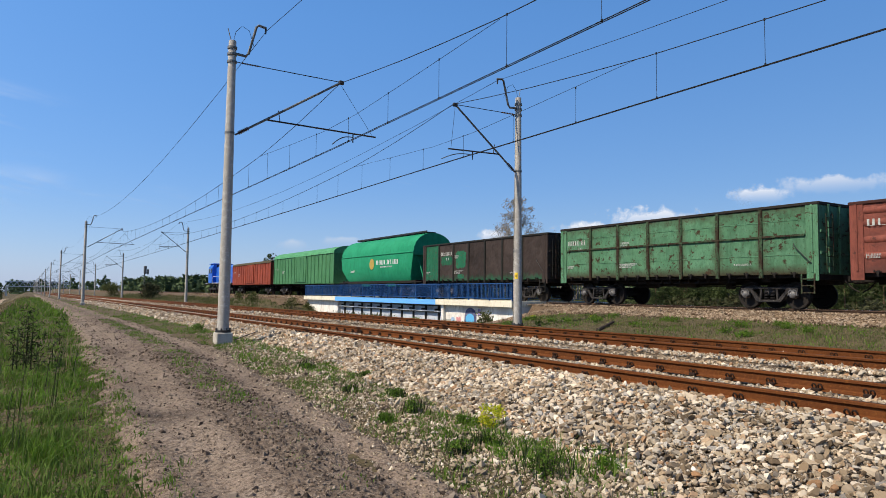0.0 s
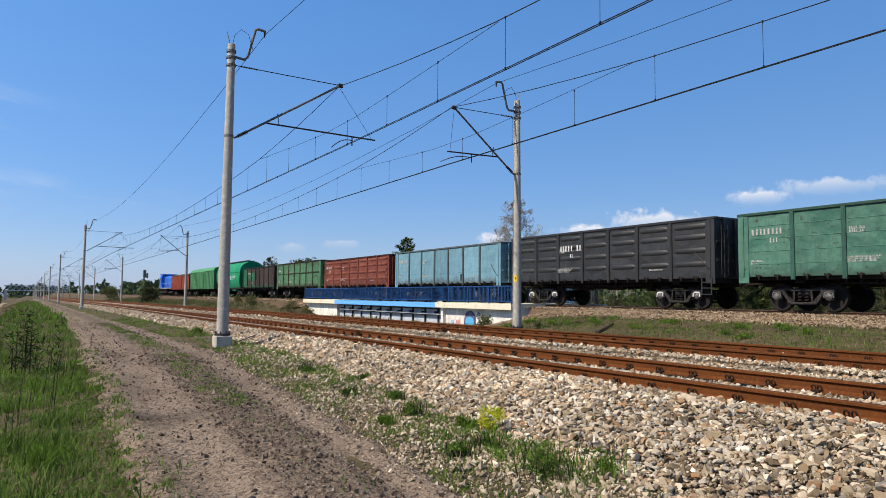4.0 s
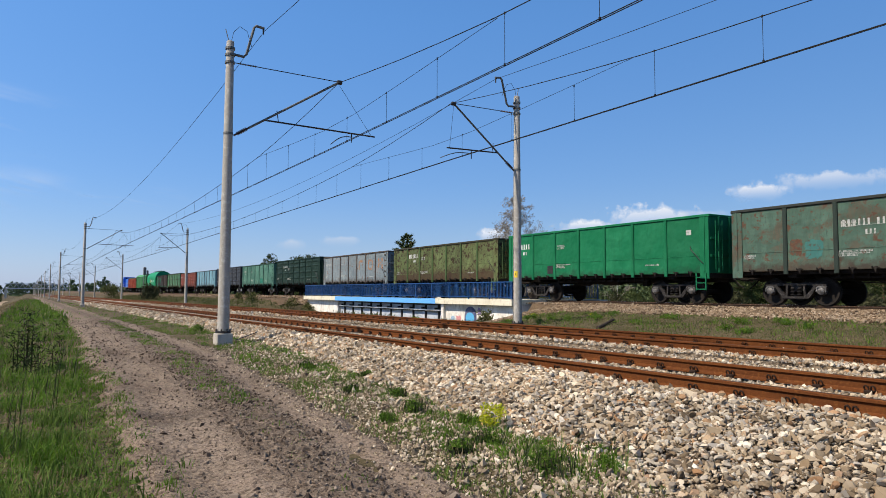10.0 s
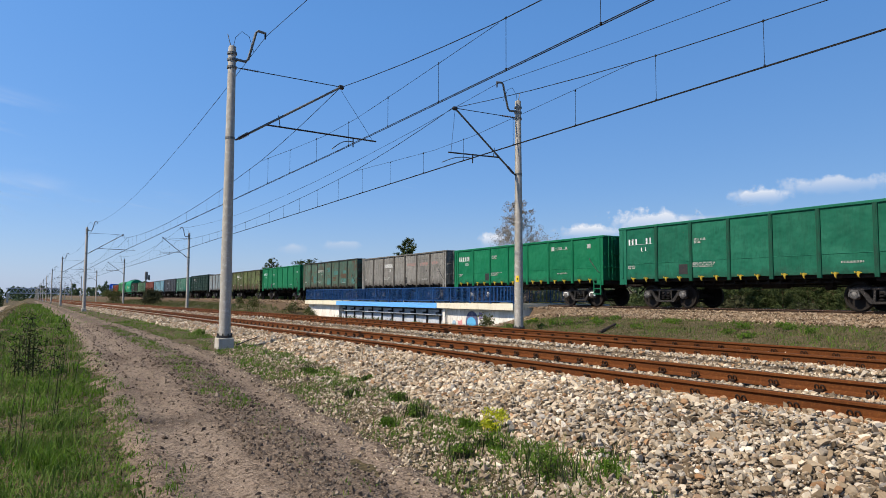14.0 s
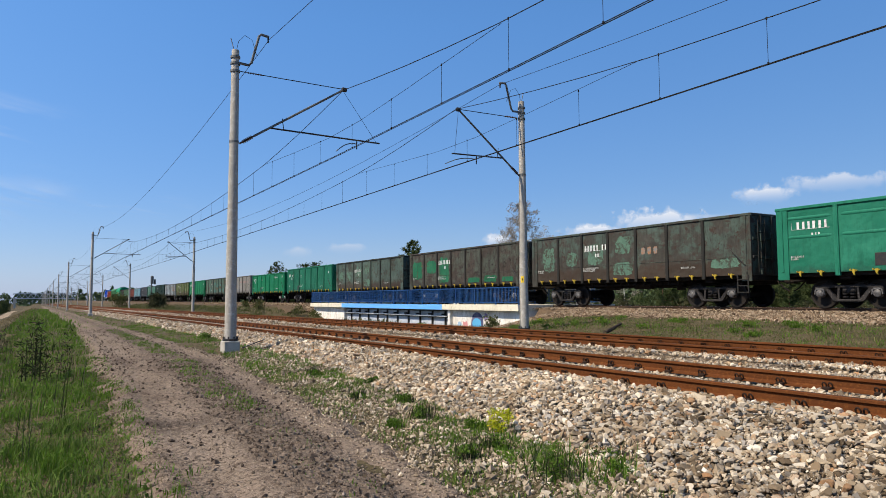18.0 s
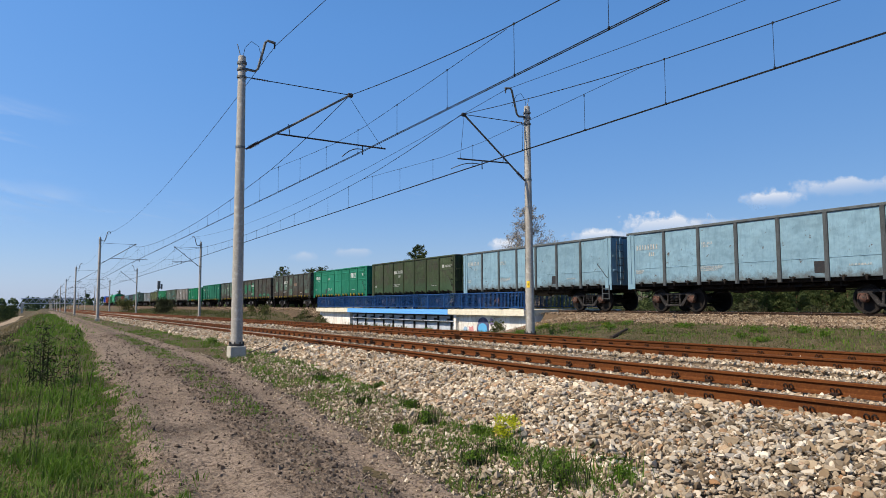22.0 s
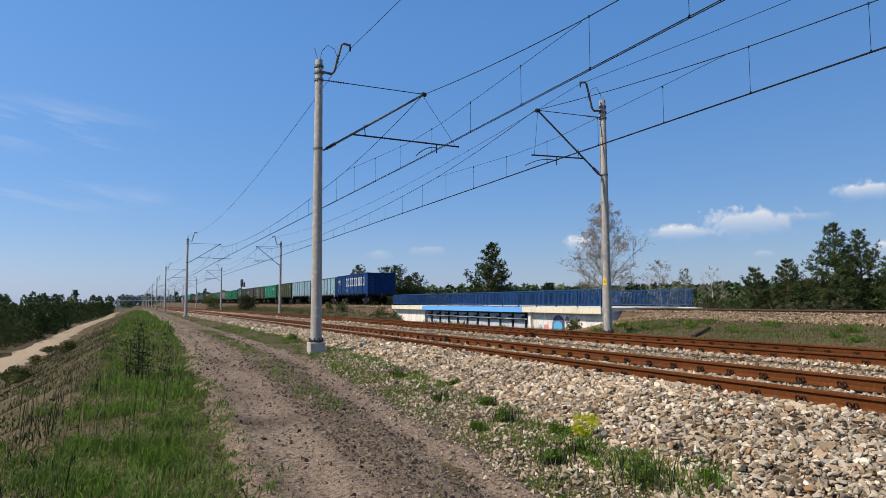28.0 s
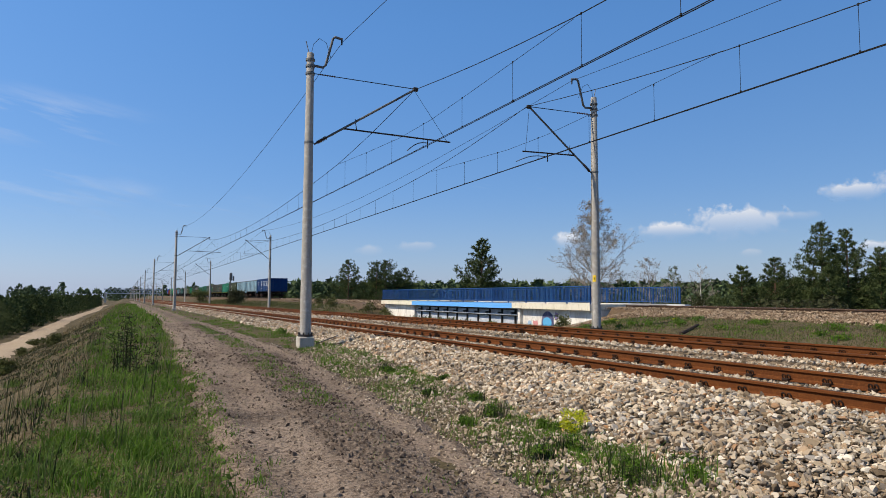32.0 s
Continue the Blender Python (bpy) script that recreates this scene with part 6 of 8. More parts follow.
def stone_shapes(n=8, sub=1, cuts=9):
    """Crushed stones: round blanks cut flat by random planes."""
    bm = bmesh.new()
    bmesh.ops.create_icosphere(bm, subdivisions=sub, radius=1.0)
    bm.verts.ensure_lookup_table()
    base = np.array([v.co[:] for v in bm.verts])
    tri = np.array([[v.index for v in f.verts] for f in bm.faces])
    bm.free()
    out = []
    for k in range(n):
        p = base.copy()
        for _ in range(cuts):
            d = RNG.normal(size=3)
            d /= np.linalg.norm(d)
            c = RNG.uniform(0.32, 0.7)
            h = p @ d
            p -= np.outer(np.maximum(0, h - c), d)
        out.append(p * np.array([RNG.uniform(1.0, 1.45), RNG.uniform(0.85, 1.15), RNG.uniform(0.6, 0.95)]))
    return out, tri


STONES, STRI = stone_shapes()
BIG, BTRI = stone_shapes(10, 2, 12)


def crumb_shapes(n=8):
    """Plain eight-sided chips for small or distant stones."""
    base = np.array([(1, 0, 0), (-1, 0, 0), (0, 1, 0), (0, -1, 0), (0, 0, 1), (0, 0, -1)], float)
    tri = np.array([(0, 2, 4), (2, 1, 4), (1, 3, 4), (3, 0, 4), (2, 0, 5), (1, 2, 5), (3, 1, 5), (0, 3, 5)])
    return [base * RNG.uniform(0.75, 1.25, (6, 1)) * RNG.uniform(0.8, 1.3, 3) + RNG.normal(0, 0.16, (6, 3)) for _ in range(n)], tri


CRUMBS, CTRI = crumb_shapes(12)


def rand_rot(n):
    q = RNG.normal(size=(n, 4))
    q /= np.linalg.norm(q, axis=1)[:, None]
    w, x, y, z = q.T
    return np.stack([np.stack([1 - 2 * (y * y + z * z), 2 * (x * y - z * w), 2 * (x * z + y * w)], 1), np.stack([2 * (x * y + z * w), 1 - 2 * (x * x + z * z), 2 * (y * z - x * w)], 1), np.stack([2 * (x * z - y * w), 2 * (y * z + x * w), 1 - 2 * (x * x + y * y)], 1)], 1)


def flat_rot(n):
    """Turns for stones that mostly lie on a flat side."""
    a, t, b = RNG.uniform(0, 6.283, n), np.abs(RNG.normal(0, 0.55, n)), RNG.uniform(0, 6.283, n)
    k = np.stack([np.cos(a), np.sin(a), np.zeros(n)], 1)
    K = np.zeros((n, 3, 3))
    K[:, 0, 2], K[:, 1, 2], K[:, 2, 0], K[:, 2, 1] = k[:, 1], -k[:, 0], -k[:, 1], k[:, 0]
    tilt = np.eye(3)[None] + np.sin(t)[:, None, None] * K + (1 - np.cos(t))[:, None, None] * (K @ K)
    Z = np.zeros((n, 3, 3))
    Z[:, 0, 0], Z[:, 0, 1], Z[:, 1, 0], Z[:, 1, 1], Z[:, 2, 2] = np.cos(b), -np.sin(b), np.sin(b), np.cos(b), 1
    return tilt @ Z


def scatter_stones(pts, r, fine=1):
    shapes, faces = ((CRUMBS, CTRI), (STONES, STRI), (BIG, BTRI))[int(fine)]
    n, k = len(pts), len(shapes[0])
    sh = np.stack(shapes)[RNG.integers(0, len(shapes), n)]
    sh = sh * RNG.uniform(0.65, 1.25, (n, 1, 3)) * np.asarray(r)[:, None, None]
    sh = np.einsum("nij,nkj->nki", flat_rot(n) if fine else rand_rot(n), sh) + np.asarray(pts)[:, None, :]
    tri = (faces[None] + (np.arange(n) * k)[:, None, None]).reshape(-1, 3)
    return sh.reshape(-1, 3), tri


def near_rail(x):
    return min(abs(x - c) for c in (6.793, 8.305, 11.071, 12.573)) < 0.10


pts, rad = [], []
def spread(n, x0, x1, y0, y1, r0, r1, zf, lift=0.2, ypow=1.0, ok=None, power=2.2):
    for _ in range(n):
        y = y0 + (y1 - y0) * random.random() ** ypow
        a, b = (x0(y) if callable(x0) else x0), (x1(y) if callable(x1) else x1)
        x = a + (b - a) * random.random()
        if ok and not ok(x, y):
            continue
        r = r0 + (r1 - r0) * random.random() ** power
        pts.append((x, y, zf(x, y) + r * lift * random.uniform(0.2, 1.6)))
        rad.append(r)


fray = lambda y: foot_x(y) - 0.12 + 0.22 * noise.noise(Vector((y * 1.3, 0.4, 6)))
spread(4000, fray, 6.68, 2.4, 7.0, 0.022, 0.058, bed_z, 0.5, 1.0, None, 1.5)
heaps = [scatter_stones(pts, rad, 2)]
pts, rad = [], []
spread(9000, fray, 6.72, 2.2, 7.2, 0.014, 0.036, bed_z, 0.3, 1.0)
spread(13500, fray, 6.70, 6.8, 14, 0.02, 0.056, bed_z, 0.5, 1.15, None, 1.6)
heaps.append(scatter_stones(pts, rad))
pts, rad = [], []
spread(3000, fray, 6.72, -6, 2.4, 0.024, 0.06, bed_z, 0.5)
spread(13000, fray, 6.72, 13, 34, 0.024, 0.058, bed_z, 0.5, 1.3)
spread(7500, 6.88, 8.22, 2.5, 26, 0.018, 0.038, lambda x, y: bed_z(x, y) - 0.012, 0.3, 1.3)
spread(13000, 8.40, 10.98, 5, 34, 0.018, 0.040, bed_z, 0.4, 1.4)
spread(3000, 11.16, 12.5, 7, 34, 0.024, 0.045, bed_z, 0.3, 1.3)
spread(3500, 12.67, 13.9, 7, 34, 0.022, 0.05, bed_z, 0.4, 1.2)
spread(3000, foot_x, 6.7, 34, 90, 0.045, 0.085, bed_z, 0.5, 1.4)
spread(1800, 8.4, 11.0, 34, 90, 0.045, 0.075, bed_z, 0.5, 1.4)
heaps.append(scatter_stones(pts, np.array(rad) * 1.12, False))
kk = np.cumsum([0] + [len(h[0]) for h in heaps])
v, tri = np.concatenate([h[0] for h in heaps]), np.concatenate([h[1] + o for h, o in zip(heaps, kk)])
stuff("ballast_stones", v, tri, STONE, "pale angular ballast stones", "ballast", ballast)

pts, rad = [], []
spread(15000, lambda y: line_x(y) - 5.4, lambda y: line_x(y) - 0.9, 6, 28, 0.024, 0.052, wide_bed, 0.35, 1.0)
spread(4500, lambda y: line_x(y) - 3.4, lambda y: line_x(y) - 0.9, 58, 110, 0.06, 0.10, wide_bed, 0.4, 1.3)
v, tri = scatter_stones(pts, np.array(rad) * 1.12, False)
stuff("ballast_stones", v, tri, STONE_B, "brown angular ballast stones", "ballast", wide_ballast)

# stones beside the camera that can be picked out one by one
STONE_ONE = mat("single_ballast_stone", (0.50, 0.45, 0.375), 0.85, var=((1.5, 0.45, 0.6, (0.64, 0.60, 0.53), S1), (3, 0.5, 0.65, (0.33, 0.27, 0.20), S1)), bump=0.2, bscale=60)
rn = STONE_ONE.node_tree
hs = rn.nodes.new("ShaderNodeHueSaturation")
oi = rn.nodes.new("ShaderNodeObjectInfo")
mr = rn.nodes.new("ShaderNodeMapRange")
mr.inputs[3].default_value, mr.inputs[4].default_value = 0.4, 1.35
rn.links.new(oi.outputs["Random"], mr.inputs[0])
rn.links.new(mr.outputs[0], hs.inputs["Value"])
old = rn.nodes["Principled BSDF"].inputs["Base Color"].links[0].from_socket
rn.links.new(old, hs.inputs["Color"])
rn.links.new(hs.outputs[0], rn.nodes["Principled BSDF"].inputs["Base Color"])
STONE_MES = [tri_mesh("ballast_stone", s, BTRI) for s in BIG]
for m_ in STONE_MES:
    m_.materials.append(STONE_ONE)
for k in range(290):
    y = 3.4 + 5.2 * random.random() ** 1.2
    x = foot_x(y) + 0.05 + (6.5 - foot_x(y)) * random.random()
    r = random.uniform(0.03, 0.062)
    rot = Euler((random.gauss(0, 0.4), random.gauss(0, 0.4), random.uniform(0, 6))).to_matrix().to_4x4()
    part("ballast_stone", STONE_MES[k % 10], STONE_ONE, ballast, "", Matrix.Translation((x, y, bed_z(x, y) + r * 0.35)) @ rot @ Matrix.Diagonal((r, r * random.uniform(0.6, 1), r * random.uniform(0.5, 0.9), 1)))

# crumbs and pebbles on the dirt road and the verge
pts, rad = [], []
spread(3600, lambda y: path_left(y) - 0.1, lambda y: path_right(y) + 0.05, 2.4, 14, 0.004, 0.016, track_z, 0.3, 1.2)
spread(5200, lambda y: path_left(y) + 0.42 * (path_right(y) - path_left(y)), lambda y: path_left(y) + 0.8 * (path_right(y) - path_left(y)), 2.4, 16, 0.004, 0.024, track_z, 0.3, 1.2)
spread(420, lambda y: path_left(y) + 0.1, lambda y: path_right(y), 2.4, 16, 0.018, 0.042, track_z, 0.3, 1.2)
spread(1800, lambda y: path_left(y), lambda y: path_right(y) + 0.2, 14, 36, 0.012, 0.035, track_z, 0.4, 1.3)
v, tri = scatter_stones(pts, np.array(rad) * 0.85, False)
stuff("dirt_crumbs", v, tri, CLOD, "", "", dirt_road)
pts, rad = [], []
spread(9000, lambda y: path_right(y) - 0.1, lambda y: foot_x(y) + 0.1, 2.2, 18, 0.005, 0.02, rough_ground, 0.4, 1.2)
spread(2600, lambda y: path_right(y) + 0.1 * noise.noise(Vector((y * 2, 1, 1))) - 0.35, lambda y: path_right(y) + 0.15, 2.2, 20, 0.005, 0.022, track_z, 0.4, 1.2)
spread(5200, lambda y: path_right(y) - 0.1, lambda y: foot_x(y) + 0.1, 2.2, 18, 0.008, 0.04, rough_ground, 0.4, 1.2)
spread(5200, lambda y: path_right(y) - 0.15, lambda y: foot_x(y), 2.2, 10, 0.006, 0.022, rough_ground, 0.5, 1.0)
spread(3000, lambda y: foot_x(y) - 0.9, lambda y: foot_x(y) + 0.1, 2.2, 22, 0.012, 0.045, rough_ground, 0.35, 1.2)
v, tri = scatter_stones(pts, np.array(rad) * 0.85, False)
stuff("verge_pebbles", v, tri, VERGE_STONE, "scattered pale pebbles on the verge", "gravel")


def blades(pts, h, w, lean=0.5, wind=(0.1, 0.05)):
    """Bent grass blades: three triangles each."""
    p = np.asarray(pts, float)
    n = len(p)
    h, w = np.broadcast_to(h, n).astype(float), np.broadcast_to(w, n).astype(float)
    a = RNG.uniform(0, 2 * np.pi, n)
    d = np.stack([np.cos(a), np.sin(a), np.zeros(n)], 1)
    l = RNG.uniform(0.05, 1, n) * lean
    b = RNG.uniform(0, 2 * np.pi, n)
    off = np.stack([np.cos(b) * l + wind[0], np.sin(b) * l + wind[1], np.zeros(n)], 1) * h[:, None]
    up = np.zeros((n, 3))
    up[:, 2] = h
    mid = p + up * 0.55 + off * 0.3
    tip = p + up * (1 - 0.25 * l[:, None]) + off
    s = d * w[:, None] / 2
    v = np.stack([p - s, p + s, mid - s * 0.8, mid + s * 0.8, tip], 1).reshape(-1, 3)
    k = (np.arange(n) * 5)[:, None, None]
    tri = (np.array([[0, 1, 3], [0, 3, 2], [2, 3, 4]])[None] + k).reshape(-1, 3)
    return v, tri


def tufts(n, xf, y0, y1, zf, per, spread_r, h0, h1, w, ypow=1.2, lean=0.5, dens=None):
    """Grass in clumps; returns arrays."""
    P, H = [], []
    for _ in range(n):
        y = y0 + (y1 - y0) * random.random() ** ypow
        a, b = xf(y)
        x = a + (b - a) * random.random()
        if dens and noise.noise(Vector((x * 0.9, y * 0.9, 11))) * 0.5 + 0.5 < dens * random.uniform(0.6, 1.4):
            continue
        hh = h0 + (h1 - h0) * random.random() ** 1.6
        for _ in range(random.randint(max(1, per // 2), per)):
            xx, yy = x + random.gauss(0, spread_r), y + random.gauss(0, spread_r)
            P.append((xx, yy, zf(xx, yy) - 0.012))
            H.append(hh * random.uniform(0.5, 1.1))
    return blades(P, np.array(H), w * RNG.uniform(0.6, 1.3, len(P)), lean)


def join(parts):
    vs, ts, k = [], [], 0
    for v, t in parts:
        vs.append(v)
        ts.append(np.asarray(t) + k)
        k += len(v)
    return np.concatenate(vs), np.concatenate(ts)


left = lambda y: (-0.75, path_left(y) + 0.06)
edge_l = lambda y: (path_left(y) - 0.35, path_left(y) + 0.30 + 0.2 * noise.noise(Vector((y * 1.1, 2, 2))))
slope_l = lambda y: (-6.5, -0.6)
v, t = join([tufts(3300, left, 2.5, 14, rough_ground, 13, 0.07, 0.025, 0.09, 0.009, 1.1, 1.9, 0.40), tufts(380, left, 2.5, 16, rough_ground, 16, 0.06, 0.08, 0.20, 0.009, 1.1, 1.2, 0.55), tufts(1700, left, 10, 40, rough_ground, 13, 0.09, 0.06, 0.22, 0.015, 1.2, 0.9, 0.38), tufts(700, lambda y: (-2.5, path_left(y)), -8, 2.6, rough_ground, 10, 0.08, 0.03, 0.12, 0.012, 1.0, 1.0, 0.36), tufts(600, lambda y: (-1.2, path_left(y)), 40, 150, rough_ground, 9, 0.25, 0.2, 0.4, 0.05, 1.3),
             tufts(950, edge_l, 2.5, 18, track_z, 14, 0.05, 0.03, 0.12, 0.009, 1.1, 1.0, 0.48), tufts(1300, lambda y: (-2.8, -0.6), 3, 30, rough_ground, 12, 0.07, 0.04, 0.14, 0.011, 1.1, 1.0, 0.58)])
stuff("grass", v, t, GRASS, "fresh green spring grass on the embankment edge", "grass")
v, t = join([tufts(1100, left, 3, 22, rough_ground, 6, 0.09, 0.05, 0.2, 0.005, 1.1, 1.6), tufts(1700, lambda y: (-3.2, -0.4), 3, 40, rough_ground, 8, 0.10, 0.04, 0.18, 0.007, 1.1, 1.5), tufts(800, slope_l, 6, 70, rough_ground, 9, 0.14, 0.08, 0.26, 0.014, 1.2, 0.9), tufts(500, lambda y: (-6, 0.5), 60, 200, rough_ground, 8, 0.3, 0.2, 0.4, 0.06, 1.2)])
stuff("dry_grass", v, t, DRY, "dead straw-coloured grass on the embankment", "grass")
v, t = join([tufts(1200, left, 2.6, 16, rough_ground, 9, 0.06, 0.02, 0.08, 0.011, 1.1, 1.6, 0.45), tufts(2300, lambda y: (-4.5, -0.5), 4, 40, rough_ground, 9, 0.10, 0.03, 0.12, 0.014, 1.2, 1.4, 0.42)])
stuff("edge_weeds", v, t, DARKWEED, "dark low weeds among the grass on the embankment edge", "weeds")
v, t = join([tufts(4600, slope_l, 5, 70, rough_ground, 11, 0.14, 0.06, 0.2, 0.018, 1.2, 0.9, 0.42)])
stuff("slope_grass", v, t, DARKWEED, "dull low weeds on the embankment slope", "weeds")
P = []
for _ in range(15000):
    y = 2.6 + 14 * random.random() ** 1.3
    x = -0.9 + (path_left(y) + 0.98) * random.random()
    if noise.noise(Vector((x * 1.3, y * 1.3, 21))) + 0.25 > random.random() * 0.6:
        P.append((x, y, rough_ground(x, y) + random.uniform(0.0, 0.07)))
P = np.array(P)
a_, b_ = RNG.normal(size=P.shape), RNG.normal(size=P.shape)
s_ = RNG.uniform(0.014, 0.042, (len(P), 1))
v = np.stack([P, P + a_ / np.linalg.norm(a_, axis=1)[:, None] * s_, P + b_ / np.linalg.norm(b_, axis=1)[:, None] * s_], 1).reshape(-1, 3)
stuff("herb_leaves", v, np.arange(len(v)).reshape(-1, 3), LEAF_G, "small broad herb leaves among the grass", "weeds")
verge = lambda y: (path_right(y) - 0.05, foot_x(y) + 0.15)
v, t = join([tufts(350, verge, -8, 2.5, rough_ground, 9, 0.06, 0.03, 0.1, 0.011, 1.0, 0.9, 0.45), tufts(3000, verge, 2.5, 14, rough_ground, 13, 0.06, 0.03, 0.12, 0.0085, 1.1, 1.2, 0.5), tufts(1300, lambda y: (foot_x(y) - 0.7, foot_x(y) + 0.05), 4, 20, rough_ground, 13, 0.06, 0.03, 0.13, 0.009, 1.1, 1.2, 0.45), tufts(1500, verge, 12, 40, rough_ground, 12, 0.08, 0.05, 0.16, 0.014, 1.2, 0.9, 0.48),
             tufts(900, lambda y: (path_left(y) + 0.50 * (path_right(y) - path_left(y)), path_left(y) + 0.70 * (path_right(y) - path_left(y))), 8.5, 34, track_z, 12, 0.06, 0.03, 0.10, 0.011, 1.2, 0.9, 0.40), tufts(120, lambda y: (path_left(y) + 0.52 * (path_right(y) - path_left(y)), path_left(y) + 0.74 * (path_right(y) - path_left(y))), 3, 9, track_z, 8, 0.05, 0.02, 0.07, 0.009, 1.0, 0.9, 0.5),
             tufts(500, lambda y: (path_left(y) + 0.3, foot_x(y)), 36, 110, rough_ground, 8, 0.2, 0.08, 0.2, 0.04, 1.2, 0.8, 0.5)])
stuff("verge_grass", v, t, GRASS, "low green weeds between road and ballast", "grass")
v, t = join([tufts(500, verge, 3, 30, rough_ground, 6, 0.07, 0.05, 0.16, 0.007, 1.1, 0.9)])
stuff("verge_straw", v, t, DRY, "dry straw between road and ballast", "grass")
BELT_PLANTS = []
belt = lambda y: (13.7, line_x(y) - 5.1)
v, t = join([tufts(4200, belt, 7, 30, rough_ground, 11, 0.11, 0.03, 0.12, 0.013, 1.0, 1.1, 0.30), tufts(3000, belt, 30, 170, rough_ground, 9, 0.2, 0.12, 0.36, 0.045, 1.3, 0.8, 0.25), tufts(260, lambda y: (18.5, 20.9), 27.5, 34.5, rough_ground, 12, 0.12, 0.12, 0.35, 0.02)])
stuff("belt_grass", v, t, LEAF_O, "olive-green grass between the two railway lines", "grass")
v, t = join([tufts(2300, belt, 7, 60, rough_ground, 8, 0.12, 0.04, 0.16, 0.012, 1.1, 1.1), tufts(700, lambda y: (28, 60), 8, 120, rough_ground, 10, 0.4, 0.3, 0.7, 0.06, 1.0, 0.8)])
stuff("belt_straw", v, t, STRAW, "pale matted straw between the two railway lines", "grass")
v, t = join([tufts(3200, belt, 7, 36, rough_ground, 11, 0.10, 0.04, 0.17, 0.015, 1.0, 1.0, 0.50)])
stuff("belt_green", v, t, GRASS, "fresh green grass tufts between the two railway lines", "grass")
for k in range(26):
    y = random.uniform(8.5, 26)
    x = random.uniform(14.2, 18.0)
    fl = k % 9 == 0
    th = "low clump of yellow-flowering weed between the lines" if fl else "fresh green weed clump between the lines"
    BELT_PLANTS.append((x, y, th, fl))


def leafy(c, rx, ry, rz, n, size, hollow=0.35, lumps=7):
    """Leaf triangles gathered in lumps round a centre."""
    lc = RNG.normal(size=(lumps, 3))
    lc = lc / np.linalg.norm(lc, axis=1)[:, None] * RNG.uniform(0.3, 0.8, (lumps, 1))
    k = RNG.integers(0, lumps, n)
    d = RNG.normal(size=(n, 3))
    d /= np.linalg.norm(d, axis=1)[:, None]
    p = lc[k] + d * (RNG.uniform(hollow, 1, (n, 1)) * 0.5)
    p = p * np.array([rx, ry, rz]) + np.array(c)
    a = RNG.normal(size=(n, 3))
    b = RNG.normal(size=(n, 3))
    s = size * RNG.uniform(0.5, 1.4, (n, 1))
    v = np.stack([p, p + a / np.linalg.norm(a, axis=1)[:, None] * s, p + b / np.linalg.norm(b, axis=1)[:, None] * s], 1).reshape(-1, 3)
    return v, np.arange(3 * n).reshape(-1, 3)


def plant(name, label, category, x, y, z, parts_, group=""):
    th = thing(name, label, category, group, Matrix.Translation((x, y, z)))
    for nm, (v, t), m_ in parts_:
        me = tri_mesh(nm, v, t)
        me.materials.append(m_)
        o = new(nm, me)
        o.parent = th
        if nm.endswith("_clump"):
            o["kind"] = "stuff"
    return th


def stems(n, r, h0, h1, w, lean=0.25):
    P = np.stack([RNG.normal(0, r, n), RNG.normal(0, r, n), np.zeros(n)], 1)
    return blades(P, RNG.uniform(h0, h1, n), w, lean)


zg = rough_ground
plant("spurge_clump", "bright yellow-green flowering spurge clump at the ballast foot", "flower", 4.33, 6.02, zg(4.33, 6.02), [("stem_clump", stems(60, 0.07, 0.10, 0.22, 0.008, 0.5), GRASS), ("flower_head", leafy((0, 0, 0.17), 0.16, 0.16, 0.13, 1100, 0.02), FLOWER)])
for x, y, s in ((4.22, 6.35, 0.8), (4.1, 4.15, 1.2), (3.85, 4.55, 1.3), (3.62, 4.3, 1.1), (4.45, 4.6, 1.0), (3.75, 5.3, 0.9), (3.35, 5.2, 0.9), (4.0, 7.2, 1.0), (4.35, 8.3, 0.9), (3.9, 8.8, 0.8), (4.9, 10.4, 0.8), (4.45, 12.0, 1.0), (3.55, 7.0, 0.7)):
    plant("verge_weed", "low dark green weed growing through the stones", "weed", x, y, zg(x, y), [("foliage", leafy((0, 0, 0.07 * s), 0.16 * s, 0.16 * s, 0.09 * s, 420, 0.024), GRASS), ("stem_clump", stems(70, 0.10 * s, 0.07, 0.25 * s, 0.009, 0.8), GRASS if (x * 7) % 1 > 0.5 else DARKWEED)], "weeds at the ballast foot")
for x, y, lab, fl in BELT_PLANTS:
    plant("belt_weed", lab, "weed", x, y, zg(x, y), [("foliage", leafy((0, 0, 0.09), 0.24, 0.24, 0.09, 150 if fl else 170, 0.03 if fl else 0.04), FLOWER if fl else GRASS), ("stem_clump", stems(30, 0.10, 0.10, 0.30, 0.012, 0.6), GRASS)], "weeds between the lines")
plant("ballast_shrub", "small green shrub at the ballast foot", "shrub", 5.05, 24.3, 0.3, [("foliage", leafy((0, 0, 0.16), 0.22, 0.22, 0.2, 420, 0.05), LEAF_G), ("stem_clump", stems(30, 0.08, 0.2, 0.4, 0.02), GRASS)])
# a seedling pine: upright leaders set with short needles
lead, ned = [], []
for k in range(12):
    bx, by, hh = random.gauss(0, 0.17), random.gauss(0, 0.17), random.uniform(0.35, 1.05) if k else 1.12
    lx, ly = bx * 0.8, by * 0.8
    lead.append(blades(np.array([(bx, by, 0.0)]), hh, 0.018, 0.03, (0.01, 0.0)))
    for j in range(int(60 * hh)):
        f = random.uniform(0.12, 1.0)
        ned.append((bx + random.gauss(0, 0.06), by + random.gauss(0, 0.06), hh * f))
ned = np.array(ned)
dirs = RNG.normal(size=ned.shape) * (1, 1, 0.5) + (0, 0, 0.55)
dirs /= np.linalg.norm(dirs, axis=1)[:, None]
